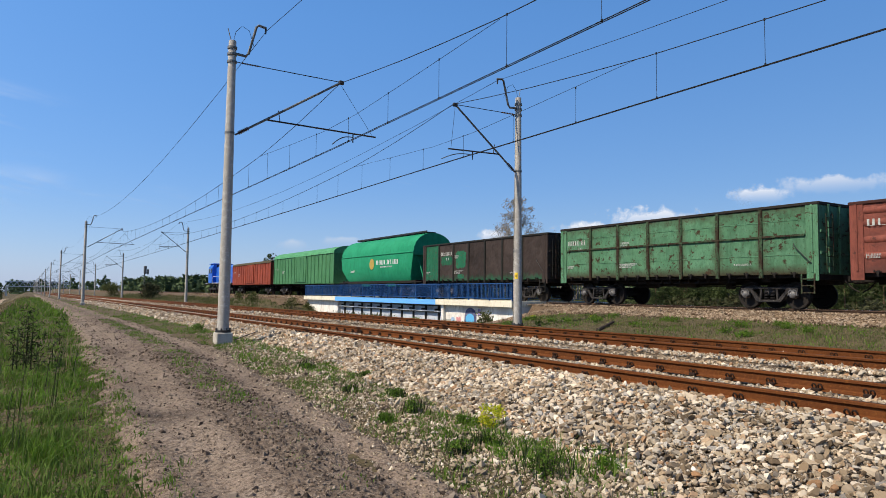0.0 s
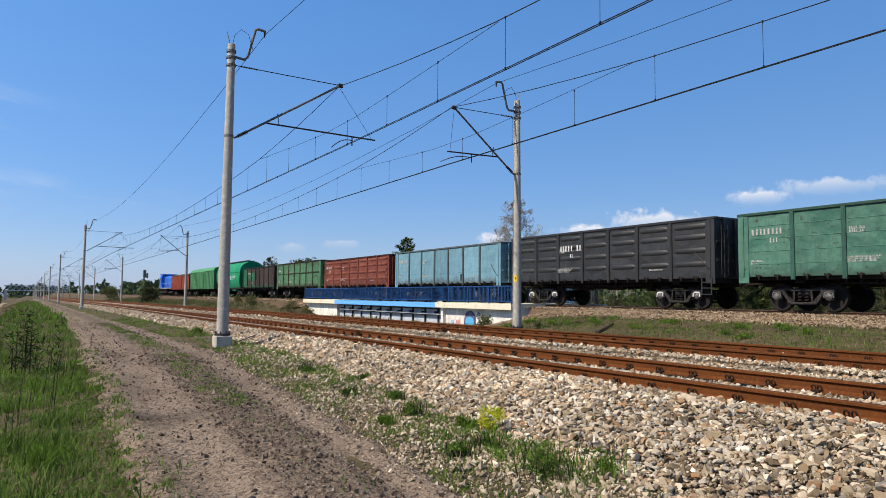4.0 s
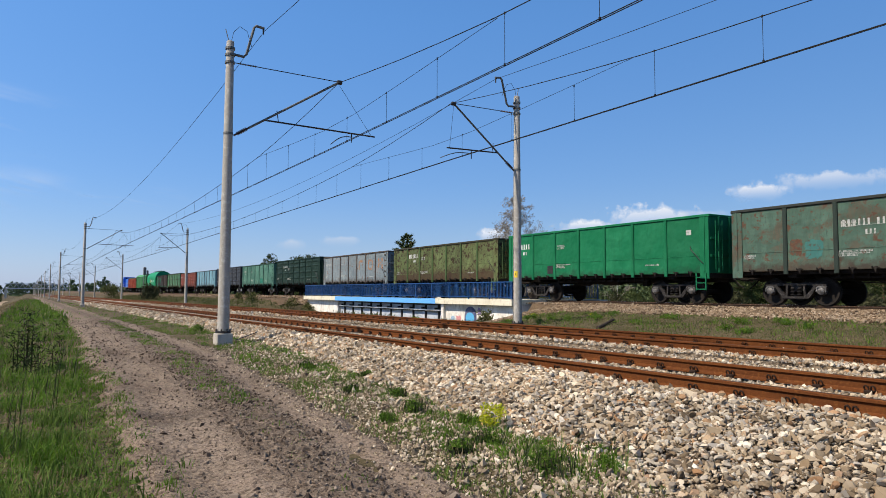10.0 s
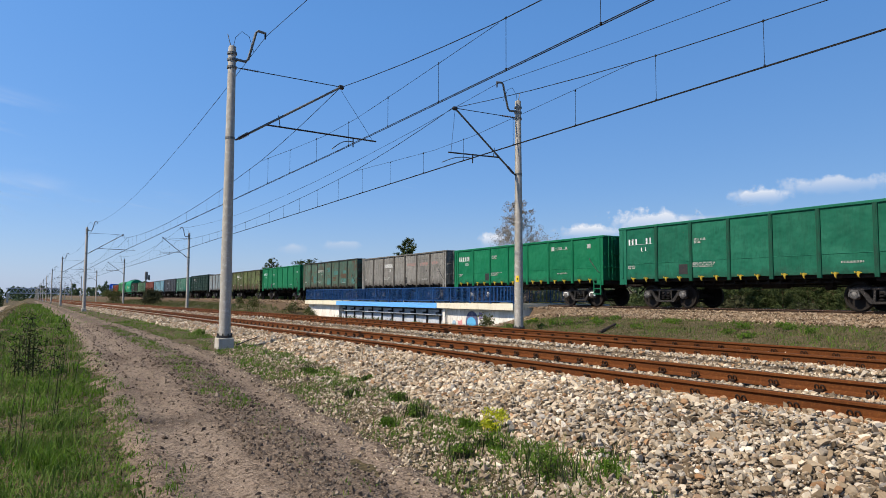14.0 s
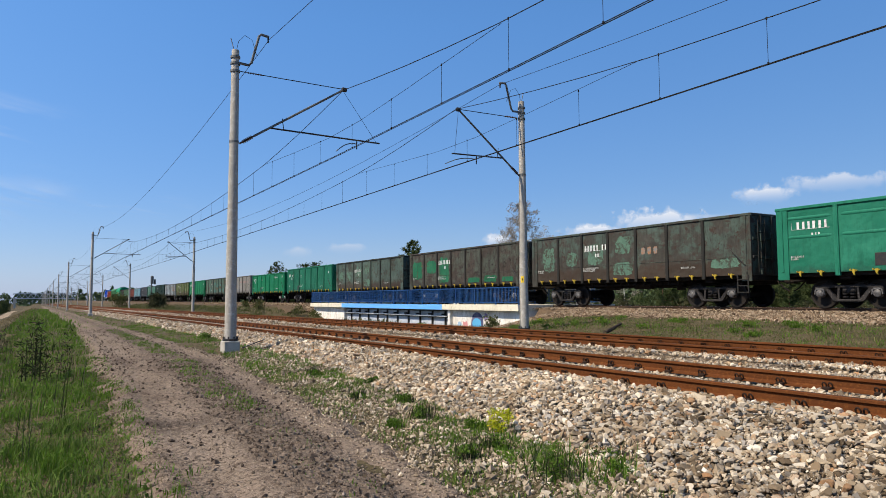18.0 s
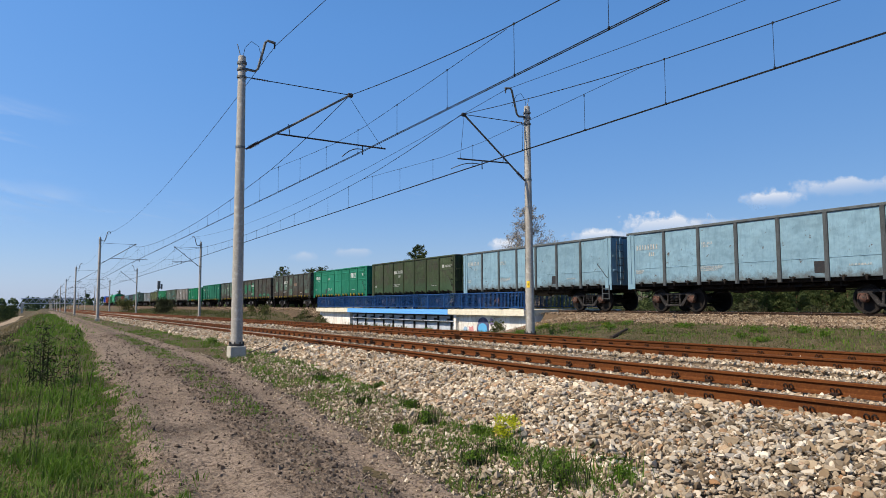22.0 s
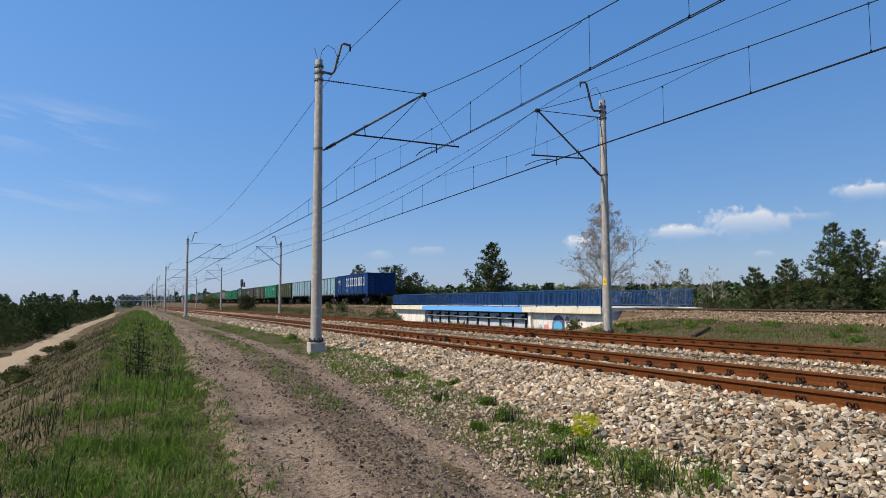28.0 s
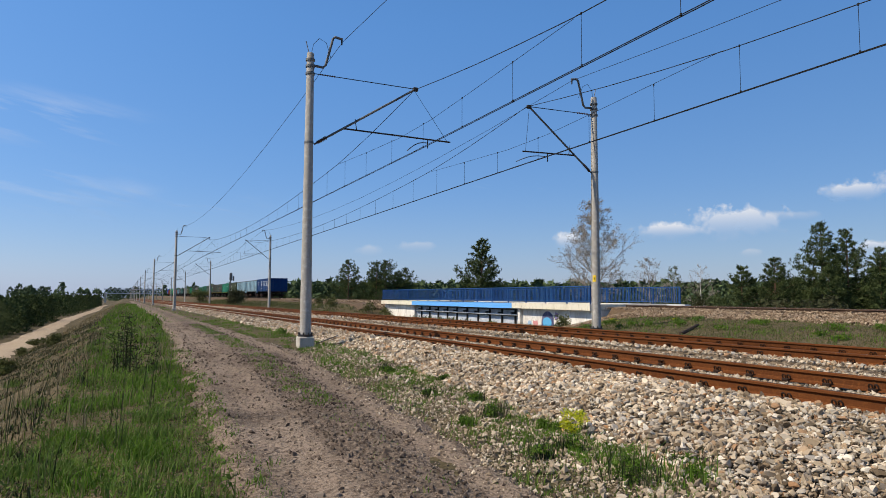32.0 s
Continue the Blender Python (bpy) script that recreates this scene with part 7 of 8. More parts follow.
wid = np.cross(dirs, RNG.normal(size=ned.shape))
wid /= np.linalg.norm(wid, axis=1)[:, None]
nv = np.stack([ned - wid * 0.010, ned + wid * 0.010, ned + dirs * 0.12], 1).reshape(-1, 3)
plant("seedling_pine", "small dark pine seedling among dry stalks on the verge", "shrub", 0.12, 14.2, zg(0.12, 14.2), [("foliage", (nv, np.arange(len(nv)).reshape(-1, 3)), DARKWEED), ("stalk_clump", join(lead), DARKWEED)])
for x, y, hh in ((0.02, 8.7, 1.08), (0.27, 8.9, 0.95), (0.36, 9.4, 1.0), (-0.12, 8.2, 0.8), (-0.3, 9.2, 0.9), (0.14, 10.3, 0.9), (-0.55, 8.6, 0.75), (0.3, 11.2, 0.85)):
    plant("dry_stalk", "tall dark leafless weed stalk on the verge", "weed", x, y, zg(x, y), [("stem_clump", stems(3, 0.03, hh * 0.7, hh, 0.009, 0.10), DARKWEED)], "dry weed stalks")
for k in range(46):
    y = random.uniform(6, 22)
    x = random.uniform(-1.8, path_left(y) - 0.25)
    plant("dry_stalk", "tall dry brown weed stalk on the verge", "weed", x, y, zg(x, y), [("stem_clump", stems(4, 0.05, 0.35, random.uniform(0.5, 0.95), 0.010, 0.16), DRY if k % 3 else DARKWEED)], "dry weed stalks")
for k in range(40):
    y = 4.5 + 36 * random.random() ** 1.6
    x = random.uniform(-2.2, path_left(y) - 0.2)
    if k < 6:
        x, y = ((-0.07, 7.9), (-1.08, 8.4), (-0.5, 8.1), (0.35, 8.6), (-1.5, 7.6), (0.1, 5.6))[k]
    elif k < 16:
        x, y = random.uniform(-0.7, 0.45), random.uniform(5.0, 8.5)
    plant("grass_tussock", "lush bright green grass tussock", "grass", x, y, zg(x, y), [("blade_clump", stems(150, 0.13, 0.08, 0.24, 0.010, 1.1), LEAF_G if k % 2 else GRASS)], "grass tussocks")
for x, y in ((-4.0, 30), (-5.2, 38), (-3.4, 44), (-6.0, 55), (-4.8, 24), (-7.0, 70)):
    plant("heath_shrub", "low dark shrub on the embankment slope", "shrub", x, y, zg(x, y), [("foliage", leafy((0, 0, 0.25), 0.7, 0.7, 0.35, 900, 0.10), LEAF_O)], "slope shrubs")


# ---- trees ----
def pine_crown(h, tuftn, spikes, size, seed, base=0.04, wide=0.26):
    """Needle tufts on whorled branches of a pine."""
    r = np.random.default_rng(seed)
    P, D = [], []
    br = []
    nl = max(7, int(h * 2.6))
    for k in range(nl):
        f = base + (1 - base) * (k / nl) ** 0.92
        z = f * h
        reach = wide * h * (1 - f) ** 0.75 * (0.75 + 0.5 * r.random()) + 0.10
        nb = r.integers(4, 7)
        a0 = r.random() * 6.28
        for b in range(nb):
            a = a0 + 6.283 * b / nb + r.normal(0, 0.25)
            rb = reach * r.uniform(0.6, 1.15)
            lift = r.uniform(0.25, 0.65) * (0.5 + f)
            br.append((z, a, rb, lift))
    tot = sum(b[2] for b in br)
    for z, a, rb, lift in br:
        n = max(2, int(tuftn * rb / tot))
        s = np.sqrt(r.uniform(0.08, 1, n))
        x = np.cos(a) * rb * s + r.normal(0, 0.09, n) * rb
        y = np.sin(a) * rb * s + r.normal(0, 0.09, n) * rb
        zz = z + rb * lift * s * s + r.normal(0, 0.06, n) * rb
        P.append(np.stack([x, y, zz], 1))
    P.append(np.stack([r.normal(0, 0.05, 12), r.normal(0, 0.05, 12), h - r.uniform(0, 0.6, 12)], 1))
    P = np.concatenate(P)
    n = len(P)
    d = r.normal(size=(n, spikes, 3)) + np.array([0, 0, 0.55])
    d /= np.linalg.norm(d, axis=2)[..., None]
    q = r.normal(size=(n, spikes, 3))
    q = np.cross(d, q)
    q /= np.linalg.norm(q, axis=2)[..., None] + 1e-9
    L = size * r.uniform(0.6, 1.3, (n, spikes, 1))
    v = np.stack([P[:, None] - q * L * 0.105, P[:, None] + q * L * 0.105, P[:, None] + d * L], 2).reshape(-1, 3)
    return (v, np.arange(len(v)).reshape(-1, 3)), br


def pine(x, y, z, h, seed, label, tuftn=620, spikes=7, wide=0.26):
    th = thing("pine_tree", label, "tree", "pine trees beyond the line", Matrix.Translation((x, y, z)))
    (v, t), br = pine_crown(h, int(tuftn * 2.1), spikes + (4 if h > 5 else 1), 0.020 * h + 0.09, seed, wide=wide)
    g = Geo().bar((0, 0, 0), (0.03 * h * 0.2, 0, h * 0.55), 0.016 * h, 0.010 * h, 8).bar((0.006 * h, 0, h * 0.55), (0, 0, h * 0.97), 0.010 * h, 0.002 * h, 6)
    for bz_, a, rb, lift in br[::2]:
        g.bar((0, 0, bz_), (math.cos(a) * rb * 0.8, math.sin(a) * rb * 0.8, bz_ + rb * lift * 0.64), 0.004 * h, 0.0015 * h, 4, False)
    part("trunk", g, BARK, th)
    me = tri_mesh("crown", v, t)
    me.materials.append(NEEDLE)
    new("crown", me).parent = th
    return th


pine(37.8, 70.5, 0.1, 8.6, 1, "dark green pine tree standing alone behind the bridge", 1500, 8, 0.40)
for i, (x, y, h) in enumerate(((27.9, 90.8, 6.9), (31.5, 89.5, 6.6), (33.2, 90.5, 6.9), (34.9, 90.2, 5.4), (36.8, 92, 6.0))):
    pine(x, y, 0.1, h, 10 + i, "bushy dark pine tree beside the railway", 900, 7, 0.52)
for i, (px, py, h) in enumerate(((44.8, 39.6, 4.4), (46.4, 37.8, 5.0), (48.4, 35.2, 7.6), (49.6, 34.0, 7.0), (51.0, 32.4, 5.6), (52.6, 31.0, 5.4), (46.0, 33.0, 4.0), (54.5, 33.5, 6.0), (53.6, 28.0, 5.8), (48.0, 30.5, 3.6), (51.0, 27.5, 4.2))):
    pine(px, py, 0.0, h, 30 + i, "young dark green pine tree at the wood's edge", 950, 7, 0.40)
for k in range(34):
    a = random.random()
    x, y = 45.5 + 12 * a + random.uniform(-1, 1.5), 41 - 17 * a + random.uniform(-2.0, 2.0)
    pine(x, y, 0.0, random.uniform(1.6, 3.6), 200 + k, "low bushy young pine at the wood's edge", 170, 6, 0.42)
for k in range(34):
    a = random.random()
    x, y = 46.8 + 12 * a + random.uniform(-1.0, 1.5), 39 - 17 * a + random.uniform(-2.0, 2.5)
    pine(x, y, 0.0, random.uniform(2.8, 4.6), 300 + k, "bushy young pine at the wood's edge", 300, 6, 0.42)


def birch(x, y, h, seed, label, limbs=44, nb=15000, bark=None, buds=None):
    """Leafless tree with a central stem, slender rising limbs and fine twigs."""
    r = random.Random(seed)
    th = thing("birch_tree", label, "tree", "", Matrix.Translation((x, y, 0.0)))
    sc, bark, buds = h / 8.7, bark or BARK_G, buds or BUD
    stem, g, tips = Geo(), Geo(), []
    line = [Vector((0.22 * sc * math.sin(k * 0.9), 0.15 * sc * math.sin(k * 0.7 + 1), h * k / 8)) for k in range(9)]
    for k in range(8):
        stem.bar(line[k], line[k + 1], 0.13 * sc * (1 - k / 8.4), 0.13 * sc * (1 - (k + 1) / 8.4), 7, False)
    part("trunk", stem, bark, th)

    def twig(p, d, l, rad, lev):
        bend = (d + Vector((r.gauss(0, 0.15), r.gauss(0, 0.15), 0.12))).normalized()
        m_ = p + d * l * 0.5
        q = m_ + bend * l * 0.5
        g.bar(p, m_, rad, rad * 0.8, 3, False).bar(m_, q, rad * 0.8, rad * 0.4, 3, False)
        tips.extend((p.lerp(q, r.uniform(0.3, 1)), q))
        if lev < 3:
            for _ in range((7, 4, 3)[lev]):
                ax = Vector((r.gauss(0, 1), r.gauss(0, 1), r.gauss(0, 0.8))).normalized()
                twig(p.lerp(q, r.uniform(0.2, 1)), (d + ax * 0.75).normalized(), l * r.uniform(0.3, 0.55), rad * 0.55, lev + 1)
    for i in range(limbs):
        f = 0.10 + 0.88 * i / limbs
        k = min(7, int(f * 8))
        p = line[k].lerp(line[k + 1], f * 8 - k)
        reach = 2.9 * sc * min(1.0, (f + 0.22) / 0.5) * (1 - max(0, f - 0.3) / 0.72) ** 0.75 * r.uniform(0.65, 1.1) + 0.25 * sc
        a = i * 2.4 + r.gauss(0, 0.3)
        twig(p, Vector((math.cos(a), math.sin(a), 0.75 + 0.5 * f)).normalized(), reach, 0.036 * max(sc, 0.6) * (1.1 - f), 0)
    part("twig_mass", g, BARK_G, th)["kind"] = "stuff"
    T = np.array([t[:] for t in tips])
    P = T[RNG.integers(0, len(T), nb)] + RNG.normal(0, 0.06, (nb, 3))
    a, b = RNG.normal(size=(nb, 3)), RNG.normal(size=(nb, 3))
    v = np.stack([P, P + a / np.linalg.norm(a, axis=1)[:, None] * 0.07, P + b / np.linalg.norm(b, axis=1)[:, None] * 0.07], 1).reshape(-1, 3)
    me = tri_mesh("crown", v, np.arange(len(v)).reshape(-1, 3))
    me.materials.append(buds)
    new("crown", me).parent = th


birch(31.6, 41.3, 8.7, 4, "tall leafless tree with pale grey twigs beside the bridge")
birch(41.5, 46.5, 5.2, 5, "small pale budding birch beyond the railway", 18, 2200)
birch(44.4, 46.6, 4.4, 6, "small budding birch with yellowish buds", 16, 2600, None, LEAF_O)
birch(50.0, 49.0, 5.0, 7, "thin young birch with white stem", 12, 500, mat("birch_bark", (0.55, 0.53, 0.5), 0.8, var=((8, 0.5, 0.6, (0.12, 0.11, 0.1), (1, 1, 3)),)))


def bush(x, y, w, h, n, m_, label, size=0.12):
    z = ground_z(x, y)
    plant("bush", label, "bush", x, y, z, [("foliage", leafy((0, 0, h * 0.5), w / 2, w / 2, h * 0.55, n, size, 0.2, 12), m_), ("stem_clump", stems(24, w * 0.12, h * 0.5, h * 0.9, 0.04, 0.4), DRY)], "bushes by the line")


bush(15.9, 108.8, 3.8, 2.4, 2600, SCRUB, "olive-brown bush between the railway lines", 0.22)
bush(15.1, 158.0, 4.6, 3.0, 1800, LEAF_O, "olive-green bush between the railway lines", 0.22)
for k in range(42):
    a = random.random()
    bush(28.5 + 26 * a, random.uniform(16, 80), random.uniform(1.6, 3.6), random.uniform(0.9, 2.0), 500, SCRUB, "low scrub bush beyond the railway", 0.16)
for x, y, w_, h_ in ((17.6, 62, 1.2, 0.8), (18.4, 66, 1.4, 1.0), (19.4, 57.0, 1.6, 1.1), (20.2, 54.5, 1.4, 0.9), (20.0, 28.7, 1.5, 0.8), (18.9, 72, 1.2, 0.8)):
    bush(x, y, w_, h_, 500, LEAF_O, "straggly grey-green bush by the bridge", 0.10)


def wood(name, spots, label, kinds, material=NEEDLE):
    """Many trees joined: a wood too dense to count."""
    VS, TS, k = [], [], 0
    for (x, y, z, s, kind) in spots:
        v, t = kinds[kind]
        a = RNG.uniform(0, 6.28)
        c, s_ = math.cos(a), math.sin(a)
        w = v @ np.array([[c, s_, 0], [-s_, c, 0], [0, 0, 1]]) * s * np.array([1, 1, RNG.uniform(0.9, 1.1)]) + np.array([x, y, z])
        VS.append(w)
        TS.append(t + k)
        k += len(v)
    return stuff(name, np.concatenate(VS), np.concatenate(TS), material, label, "woodland")


def small_crown(h, n, size, seed, wide, top=1.0):
    """Loose cone or dome of foliage chips for a tree in a distant wood."""
    r = np.random.default_rng(seed)
    f = r.random(n) ** 0.8
    rad = wide * h * (1 - f ** (1.3 * top)) ** 0.8 * np.sqrt(r.uniform(0.25, 1, n)) + 0.05
    a = r.uniform(0, 6.283, n)
    P = np.stack([rad * np.cos(a), rad * np.sin(a), f * h], 1)
    d, q = r.normal(size=(n, 3)) + (0, 0, 0.3), r.normal(size=(n, 3))
    d /= np.linalg.norm(d, axis=1)[:, None]
    q /= np.linalg.norm(q, axis=1)[:, None]
    s = size * r.uniform(0.6, 1.3, (n, 1))
    v = np.stack([P - q * s * 0.5, P + q * s * 0.5, P + d * s], 1).reshape(-1, 3)
    return v, np.arange(len(v)).reshape(-1, 3)


hi = [pine_crown(6.0, 300, 4, 0.24, 60 + i, base=0.02, wide=0.30)[0] for i in range(4)]
mid = [small_crown(6.0, 380, 0.46, 70 + i, 0.30) for i in range(4)]
lo = [small_crown(6.0, 105, 0.98, 80 + i, 0.34, 1.8) for i in range(3)]
sp = []
for _ in range(120):
    y = random.uniform(22, 110)
    sp.append((-11.8 - abs(random.gauss(0, 4.5)), y, -2.9, random.uniform(0.57, 0.69) * (0.75 + y / 420), random.randrange(4)))
wood("pine_wood_edge", sp, "dense dark young pine wood below the embankment", hi)
sp = []
for _ in range(400):
    y = random.uniform(60, 420)
    sp.append((-11.5 - 32 * random.random() ** 1.5, y, -2.9, random.uniform(0.6, 0.74) * (0.88 + y / 900), random.randrange(4)))
for _ in range(330):
    y = random.uniform(18, 150)
    sp.append((-13.0 - 12 * random.random(), y, -2.9, random.uniform(0.56, 0.70) * (0.78 + y / 480), random.randrange(4)))
wood("pine_wood", sp, "dense dark young pine wood stretching along the railway", mid)
sp = []
for _ in range(2200):
    ang = math.radians(4 + 66 * random.random())
    d = 330 - 180 * random.random() ** 1.6
    x, y = d * math.sin(ang), d * math.cos(ang)
    if x < line_x(y) + 9:
        continue
    sp.append((x, y, -0.8, random.uniform(0.96, 1.08) * (0.74 + d / 600), random.randrange(3)))
wood("far_wood", sp, "distant mixed wood along the horizon", lo, FAR)
sp = []
for _ in range(420):
    ang = math.radians(random.uniform(8, 72))
    d = random.uniform(75, 150)
    x, y = d * math.sin(ang), d * math.cos(ang)
    if x < line_x(y) + 16:
        continue
    sp.append((x, y, -0.6, random.uniform(0.3, 0.55), random.randrange(4)))
wood("middle_wood", sp, "dark green wood of young pines behind the railway", mid)
sp = []
for _ in range(500):
    x = random.uniform(-700, 700)
    y = random.uniform(700, 1300) if abs(x) > 60 else random.uniform(1000, 1300)
    sp.append((x, y, -3, random.uniform(2.4, 3.4), random.randrange(3)))
wood("horizon_wood", sp, "blue-green woods on the horizon", lo, FAR)

# ---- small things by the line ----
sig = thing("signal_post", "grey railway signal post with dark lamp panels", "railway signal", "", Matrix.Translation((17.4, 128.8, 0.9)))
part("post", Geo().bar((0, 0, 0), (0, 0, 5.2), 0.09, 0.07, 10), GALV, sig)
part("lamp_panel", Geo().box((0.1, 0, 4.6), (0.5, 0.3, 1.4), 0.1), GALV, sig)
part("lamp_panel", Geo().box((0.55, 0, 4.3), (0.3, 0.3, 0.9), 0.08), GALV, sig)
part("cabinet", Geo().box((0, -0.2, 1.0), (0.5, 0.4, 0.8), 0.05), GALV, sig)
log = part("fallen_post", Geo().bar((14.9, 15.4, 0.61), (16.07, 15.9, 0.84), 0.065, 0.045, 8), mat("weathered_wood", (0.045, 0.035, 0.028), 0.9, var=((9, 0.45, 0.65, (0.10, 0.08, 0.065), (1, 1, 4)),)))
tagged(log, "dark weathered wooden post lying in the grass", "post")
far_b = thing("far_truss_bridge", "pale distant truss bridge across the railway", "bridge", kind="structure")
for z in (5.2, 9.0):
    part("chord", Geo().box((7, 640, z), (44, 1.2, 0.6)), PALE, far_b)
for k in range(11):
    x = -13 + 4 * k
    part("diagonal", Geo().bar((x, 640, 5.4), (x + 2, 640, 8.8), 0.25, n=4).bar((x + 2, 640, 8.8), (x + 4, 640, 5.4), 0.25, n=4), PALE, far_b)
for x in (-14, 28):
    part("pier", Geo().box((x, 640, 1.5), (1.6, 1.6, 8)), CONC_W, far_b)


# ---- clouds, far beyond everything ----
def cloud_mat(name, strength, density, scale, wisp):
    m = bpy.data.materials.new(name)
    m.use_nodes = True
    n, l = m.node_tree.nodes, m.node_tree.links
    n.remove(n["Principled BSDF"])
    tc = n.new("ShaderNodeTexCoord")
    mp = n.new("ShaderNodeMapping")
    mp.inputs["Scale"].default_value = (1, 1, 1)
    mp.inputs["Rotation"].default_value = (0, 0, -0.16 if wisp else 0)
    l.new(tc.outputs["Object"], mp.inputs[0])
    oi = n.new("ShaderNodeObjectInfo")
    vm = n.new("ShaderNodeVectorMath")
    vm.operation = "ADD"
    cb = n.new("ShaderNodeCombineXYZ")
    mu = n.new("ShaderNodeMath")
    mu.operation = "MULTIPLY"
    mu.inputs[1].default_value = 900
    l.new(oi.outputs["Random"], mu.inputs[0])
    l.new(mu.outputs[0], cb.inputs[2])
    l.new(mp.outputs[0], vm.inputs[0])
    l.new(cb.outputs[0], vm.inputs[1])
    st = n.new("ShaderNodeMapping")
    st.inputs["Scale"].default_value = (1, 1, 1) if not wisp else (0.45, 3.4, 1)
    l.new(vm.outputs[0], st.inputs[0])
    no = n.new("ShaderNodeTexNoise")
    no.inputs["Scale"].default_value = scale
    no.inputs["Detail"].default_value = 9
    no.inputs["Roughness"].default_value = 0.6
    l.new(st.outputs[0], no.inputs["Vector"])
    # falls off towards the rim, sooner at the flat base
    sep = n.new("ShaderNodeSeparateXYZ")
    l.new(tc.outputs["UV"], sep.inputs[0])
    gr = n.new("ShaderNodeTexGradient")
    gr.gradient_type = "QUADRATIC_SPHERE"
    um = n.new("ShaderNodeMapping")
    um.inputs["Location"].default_value = (-1, -0.8, 0) if not wisp else (-1, -1, 0)
    um.inputs["Scale"].default_value = (2, 2, 1)
    l.new(tc.outputs["UV"], um.inputs[0])
    l.new(um.outputs[0], gr.inputs[0])
    ad = n.new("ShaderNodeMath")
    ad.operation = "MULTIPLY_ADD"
    l.new(gr.outputs[0], ad.inputs[0])
    ad.inputs[1].default_value = 0.9
    l.new(no.outputs[0], ad.inputs[2])
    ra = n.new("ShaderNodeMapRange")
    ra.inputs[1].default_value, ra.inputs[2].default_value = (0.72, 0.95) if not wisp else (0.50, 0.78)
    ra.inputs[4].default_value = density
    l.new(no.outputs[0] if wisp else ad.outputs[0], ra.inputs[0])
    edge = n.new("ShaderNodeMath")
    edge.operation = "MULTIPLY"
    er = n.new("ShaderNodeMapRange")
    er.inputs[1].default_value, er.inputs[2].default_value = 0.0, (0.45 if wisp else 0.12)
    l.new(gr.outputs[0], er.inputs[0])
    l.new(ra.outputs[0], edge.inputs[0])
    l.new(er.outputs[0], edge.inputs[1])
    if not wisp:
        fa, soft = n.new("ShaderNodeMapRange"), n.new("ShaderNodeMath")
        fa.inputs[1].default_value, fa.inputs[2].default_value, fa.inputs[3].default_value = 0.26, 0.56, 0.2
        soft.operation = "MULTIPLY"
        l.new(sep.outputs[1], fa.inputs[0])
        l.new(edge.outputs[0], soft.inputs[0])
        l.new(fa.outputs[0], soft.inputs[1])
        edge = soft
    # glowing card: lit white top and shaded grey-blue underside put into its colour
    em = n.new("ShaderNodeEmission")
    em.inputs[1].default_value = strength
    cr = n.new("ShaderNodeMix")
    cr.data_type = "RGBA"
    sh = n.new("ShaderNodeMapRange")
    sh.inputs[1].default_value, sh.inputs[2].default_value = 0.15, 0.75
    l.new(sep.outputs[1], sh.inputs[0])
    l.new(sh.outputs[0], cr.inputs[0])
    cr.inputs[6].default_value = (0.50, 0.60, 0.78, 1)
    cr.inputs[7].default_value = (0.95, 0.95, 0.95, 1)
    l.new(cr.outputs[2], em.inputs[0])
    tr = n.new("ShaderNodeBsdfTransparent")
    mx = n.new("ShaderNodeMixShader")
    l.new(edge.outputs[0], mx.inputs[0])
    l.new(tr.outputs[0], mx.inputs[1])
    l.new(em.outputs[0], mx.inputs[2])
    l.new(mx.outputs[0], n["Material Output"].inputs[0])
    return m


CUMULUS = cloud_mat("cumulus_white", 0.82, 0.92, 0.017, False)
CIRRUS = cloud_mat("thin_cirrus", 0.8, 0.4, 0.004, True)
THIN = cloud_mat("thin_cumulus", 0.80, 0.6, 0.015, False)
HAZE = cloud_mat("faint_cloud", 0.75, 0.38, 0.010, False)


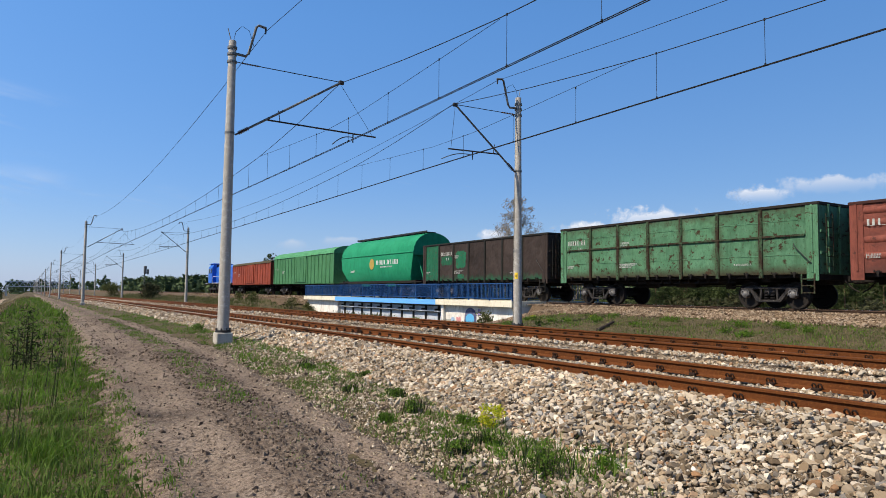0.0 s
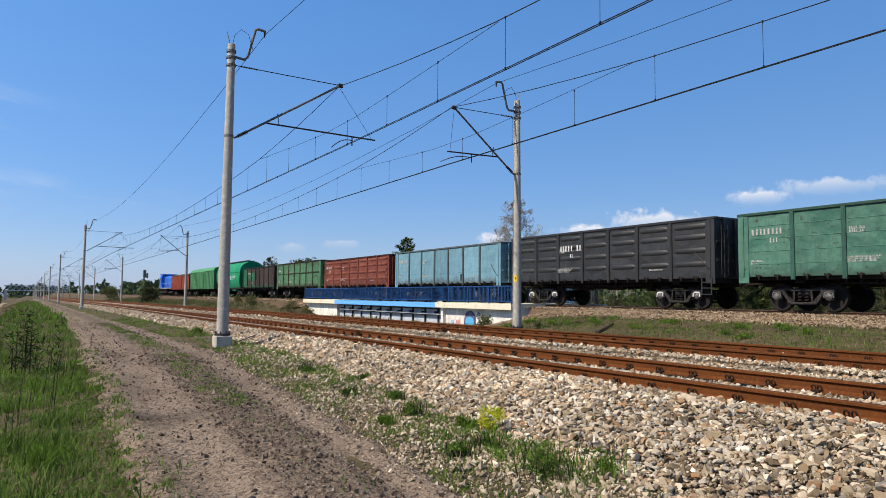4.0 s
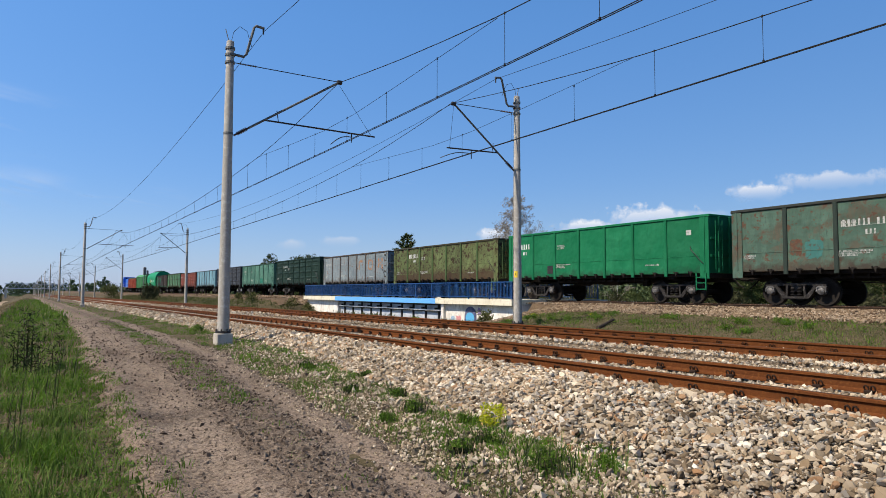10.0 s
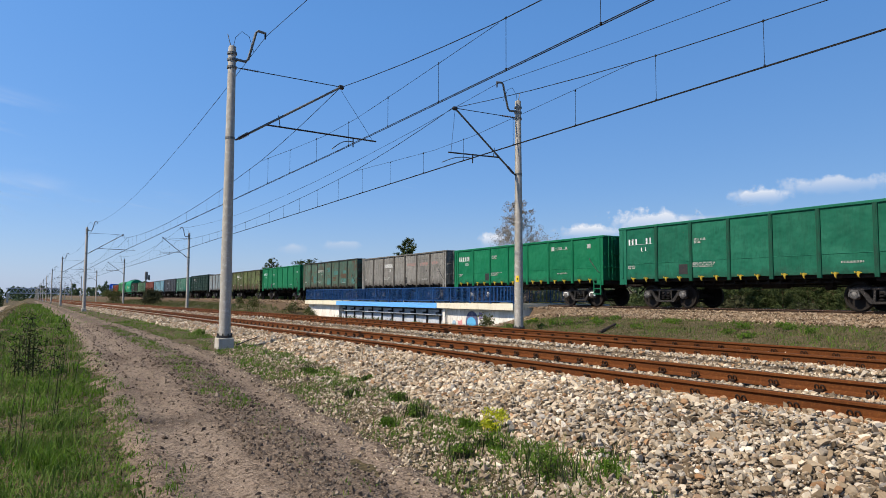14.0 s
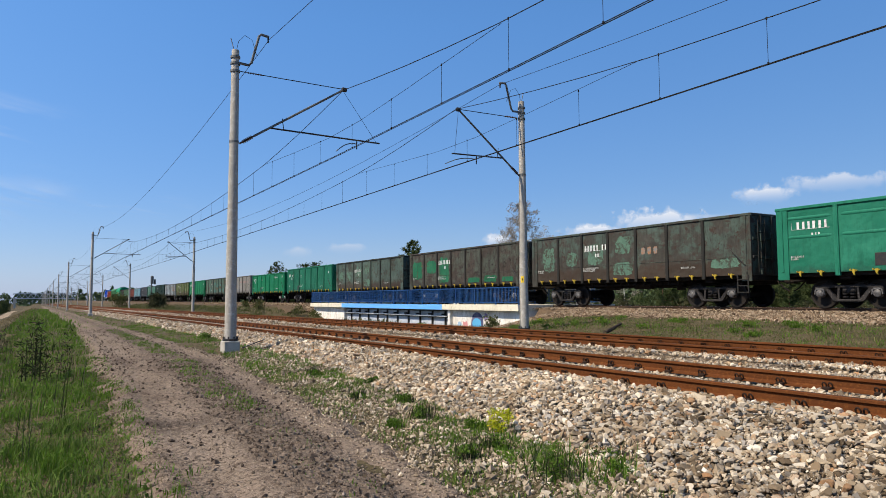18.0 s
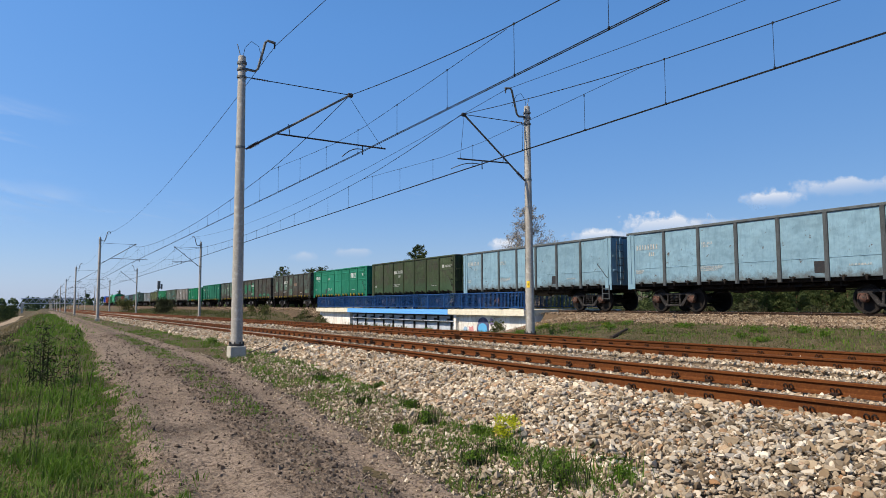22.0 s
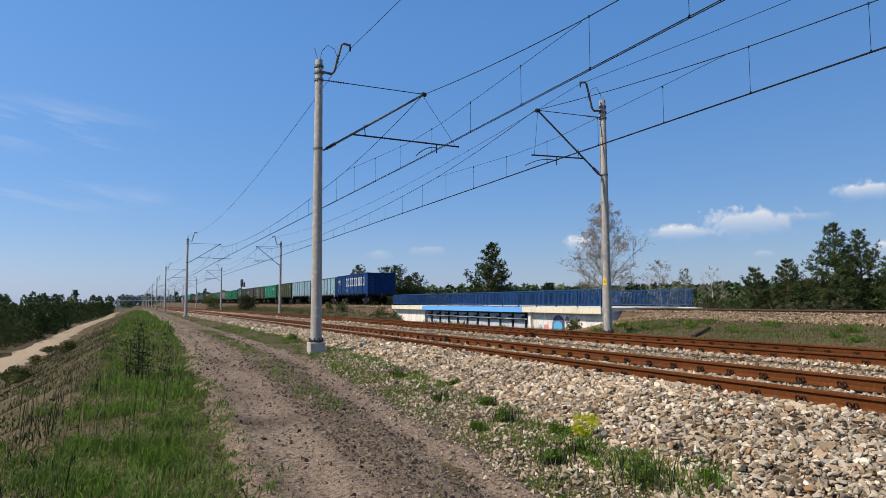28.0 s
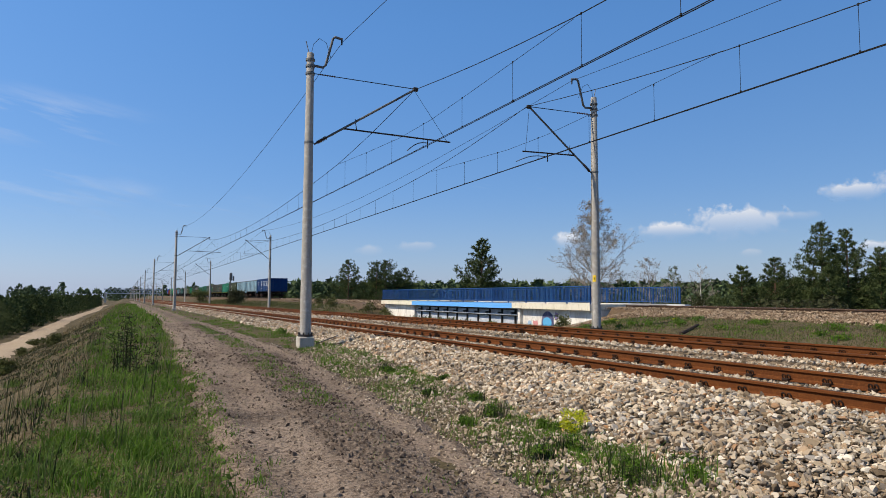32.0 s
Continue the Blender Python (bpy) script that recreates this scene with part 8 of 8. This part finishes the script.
def cloud(az, el, w, h, m_, label):
    """Backdrop cloud at a heading and height in degrees, w by h degrees across."""
    R_ = 3000.0
    a, e = radians(az), radians(el)
    c = Vector((math.sin(a) * math.cos(e), math.cos(a) * math.cos(e), math.sin(e))) * R_
    hw, hh = R_ * math.tan(radians(w * 0.68)), R_ * math.tan(radians(h * 0.68))
    me = bpy.data.meshes.new("cloud")
    me.from_pydata([(-hw, -hh, 0), (hw, -hh, 0), (hw, hh, 0), (-hw, hh, 0)], [], [(0, 1, 2, 3)])
    uv = me.uv_layers.new()
    for i, q in enumerate(((0, 0), (1, 0), (1, 1), (0, 1))):
        uv.data[i].uv = q
    me.materials.append(m_)
    ob = new("cloud", me)
    ob.matrix_basis = look(c + Vector((0, 0, 1.6)), (0, 0, 1.6)) @ Matrix.Rotation(math.pi, 4, "Y") @ Matrix.Rotation(math.pi, 4, "Y")
    return tagged(ob, label, "cloud", "clouds near the horizon", "structure")


CLOUDS = (
    (48.4, 6.55, 10.6, 3.9, 0),
    (43.3, 5.75, 8.4, 1.9, 0),
    (52.0, 6.5, 5.6, 1.5, 2),
    (56.1, 8.15, 7.0, 2.2, 0),
    (61.4, 8.6, 11.5, 2.3, 3),
    (35.33, 5.07, 3.55, 2.13, 0),
    (18.62, 4.2, 4.03, 1.8, 2),
    (22.87, 4.55, 4.97, 1.56, 2),
    (-6.47, 12.63, 17, 4.6, 1),
    (-6.82, 7.94, 16, 4.6, 1),
    (-0.45, 7.74, 6.16, 3.79, 1),
    (31.09, 8.95, 8.52, 1.6, 1),
    (49.26, 3.77, 2.37, 1.18, 2),
    (57.15, 4.05, 4.03, 1.66, 0),
    (-0.76, 7.24, 7.1, 3.31, 1),
    (5.55, 7.37, 9.47, 2.37, 1),
)
for az, el, w_, h_, k in CLOUDS:
    cloud(az, el, w_, h_, (CUMULUS, CIRRUS, HAZE, THIN)[k], ("small white cumulus cloud over the horizon", "thin streaky white cirrus cloud", "faint small cloud", "thin white cumulus cloud over the horizon")[k])


def on_line(y):
    """Pose on the wide-gauge line, with its y axis along the rails."""
    d = Vector((0.0081, 1, 0.0036)).normalized()
    r = d.cross(Vector((0, 0, 1))).normalized()
    m = Matrix((r, d, r.cross(d))).transposed().to_4x4()
    m.translation = (line_x(y), y, 1.235 + 0.0036 * y)
    return m


def motions():
    times = [2.0 * k for k in range(17)]
    for ob, back in wagons:
        walk(ob, [(t, on_line(head_y(t) - back)) for t in times])
    # all wheels roll alike: one is keyed, the others take over its keys
    first = wheelsets[0]
    walk(first, [(k / FPS, Matrix.Rotation(-(head_y(k / FPS) - head_y(0)) / 0.475, 4, "X")) for k in range(32 * FPS + 1)])
    for ws in wheelsets[1:]:
        ws.rotation_mode = "QUATERNION"
        ws.animation_data_create()
        ws.animation_data.action = first.animation_data.action
        ws.animation_data.action_slot = first.animation_data.action_slot


motions()
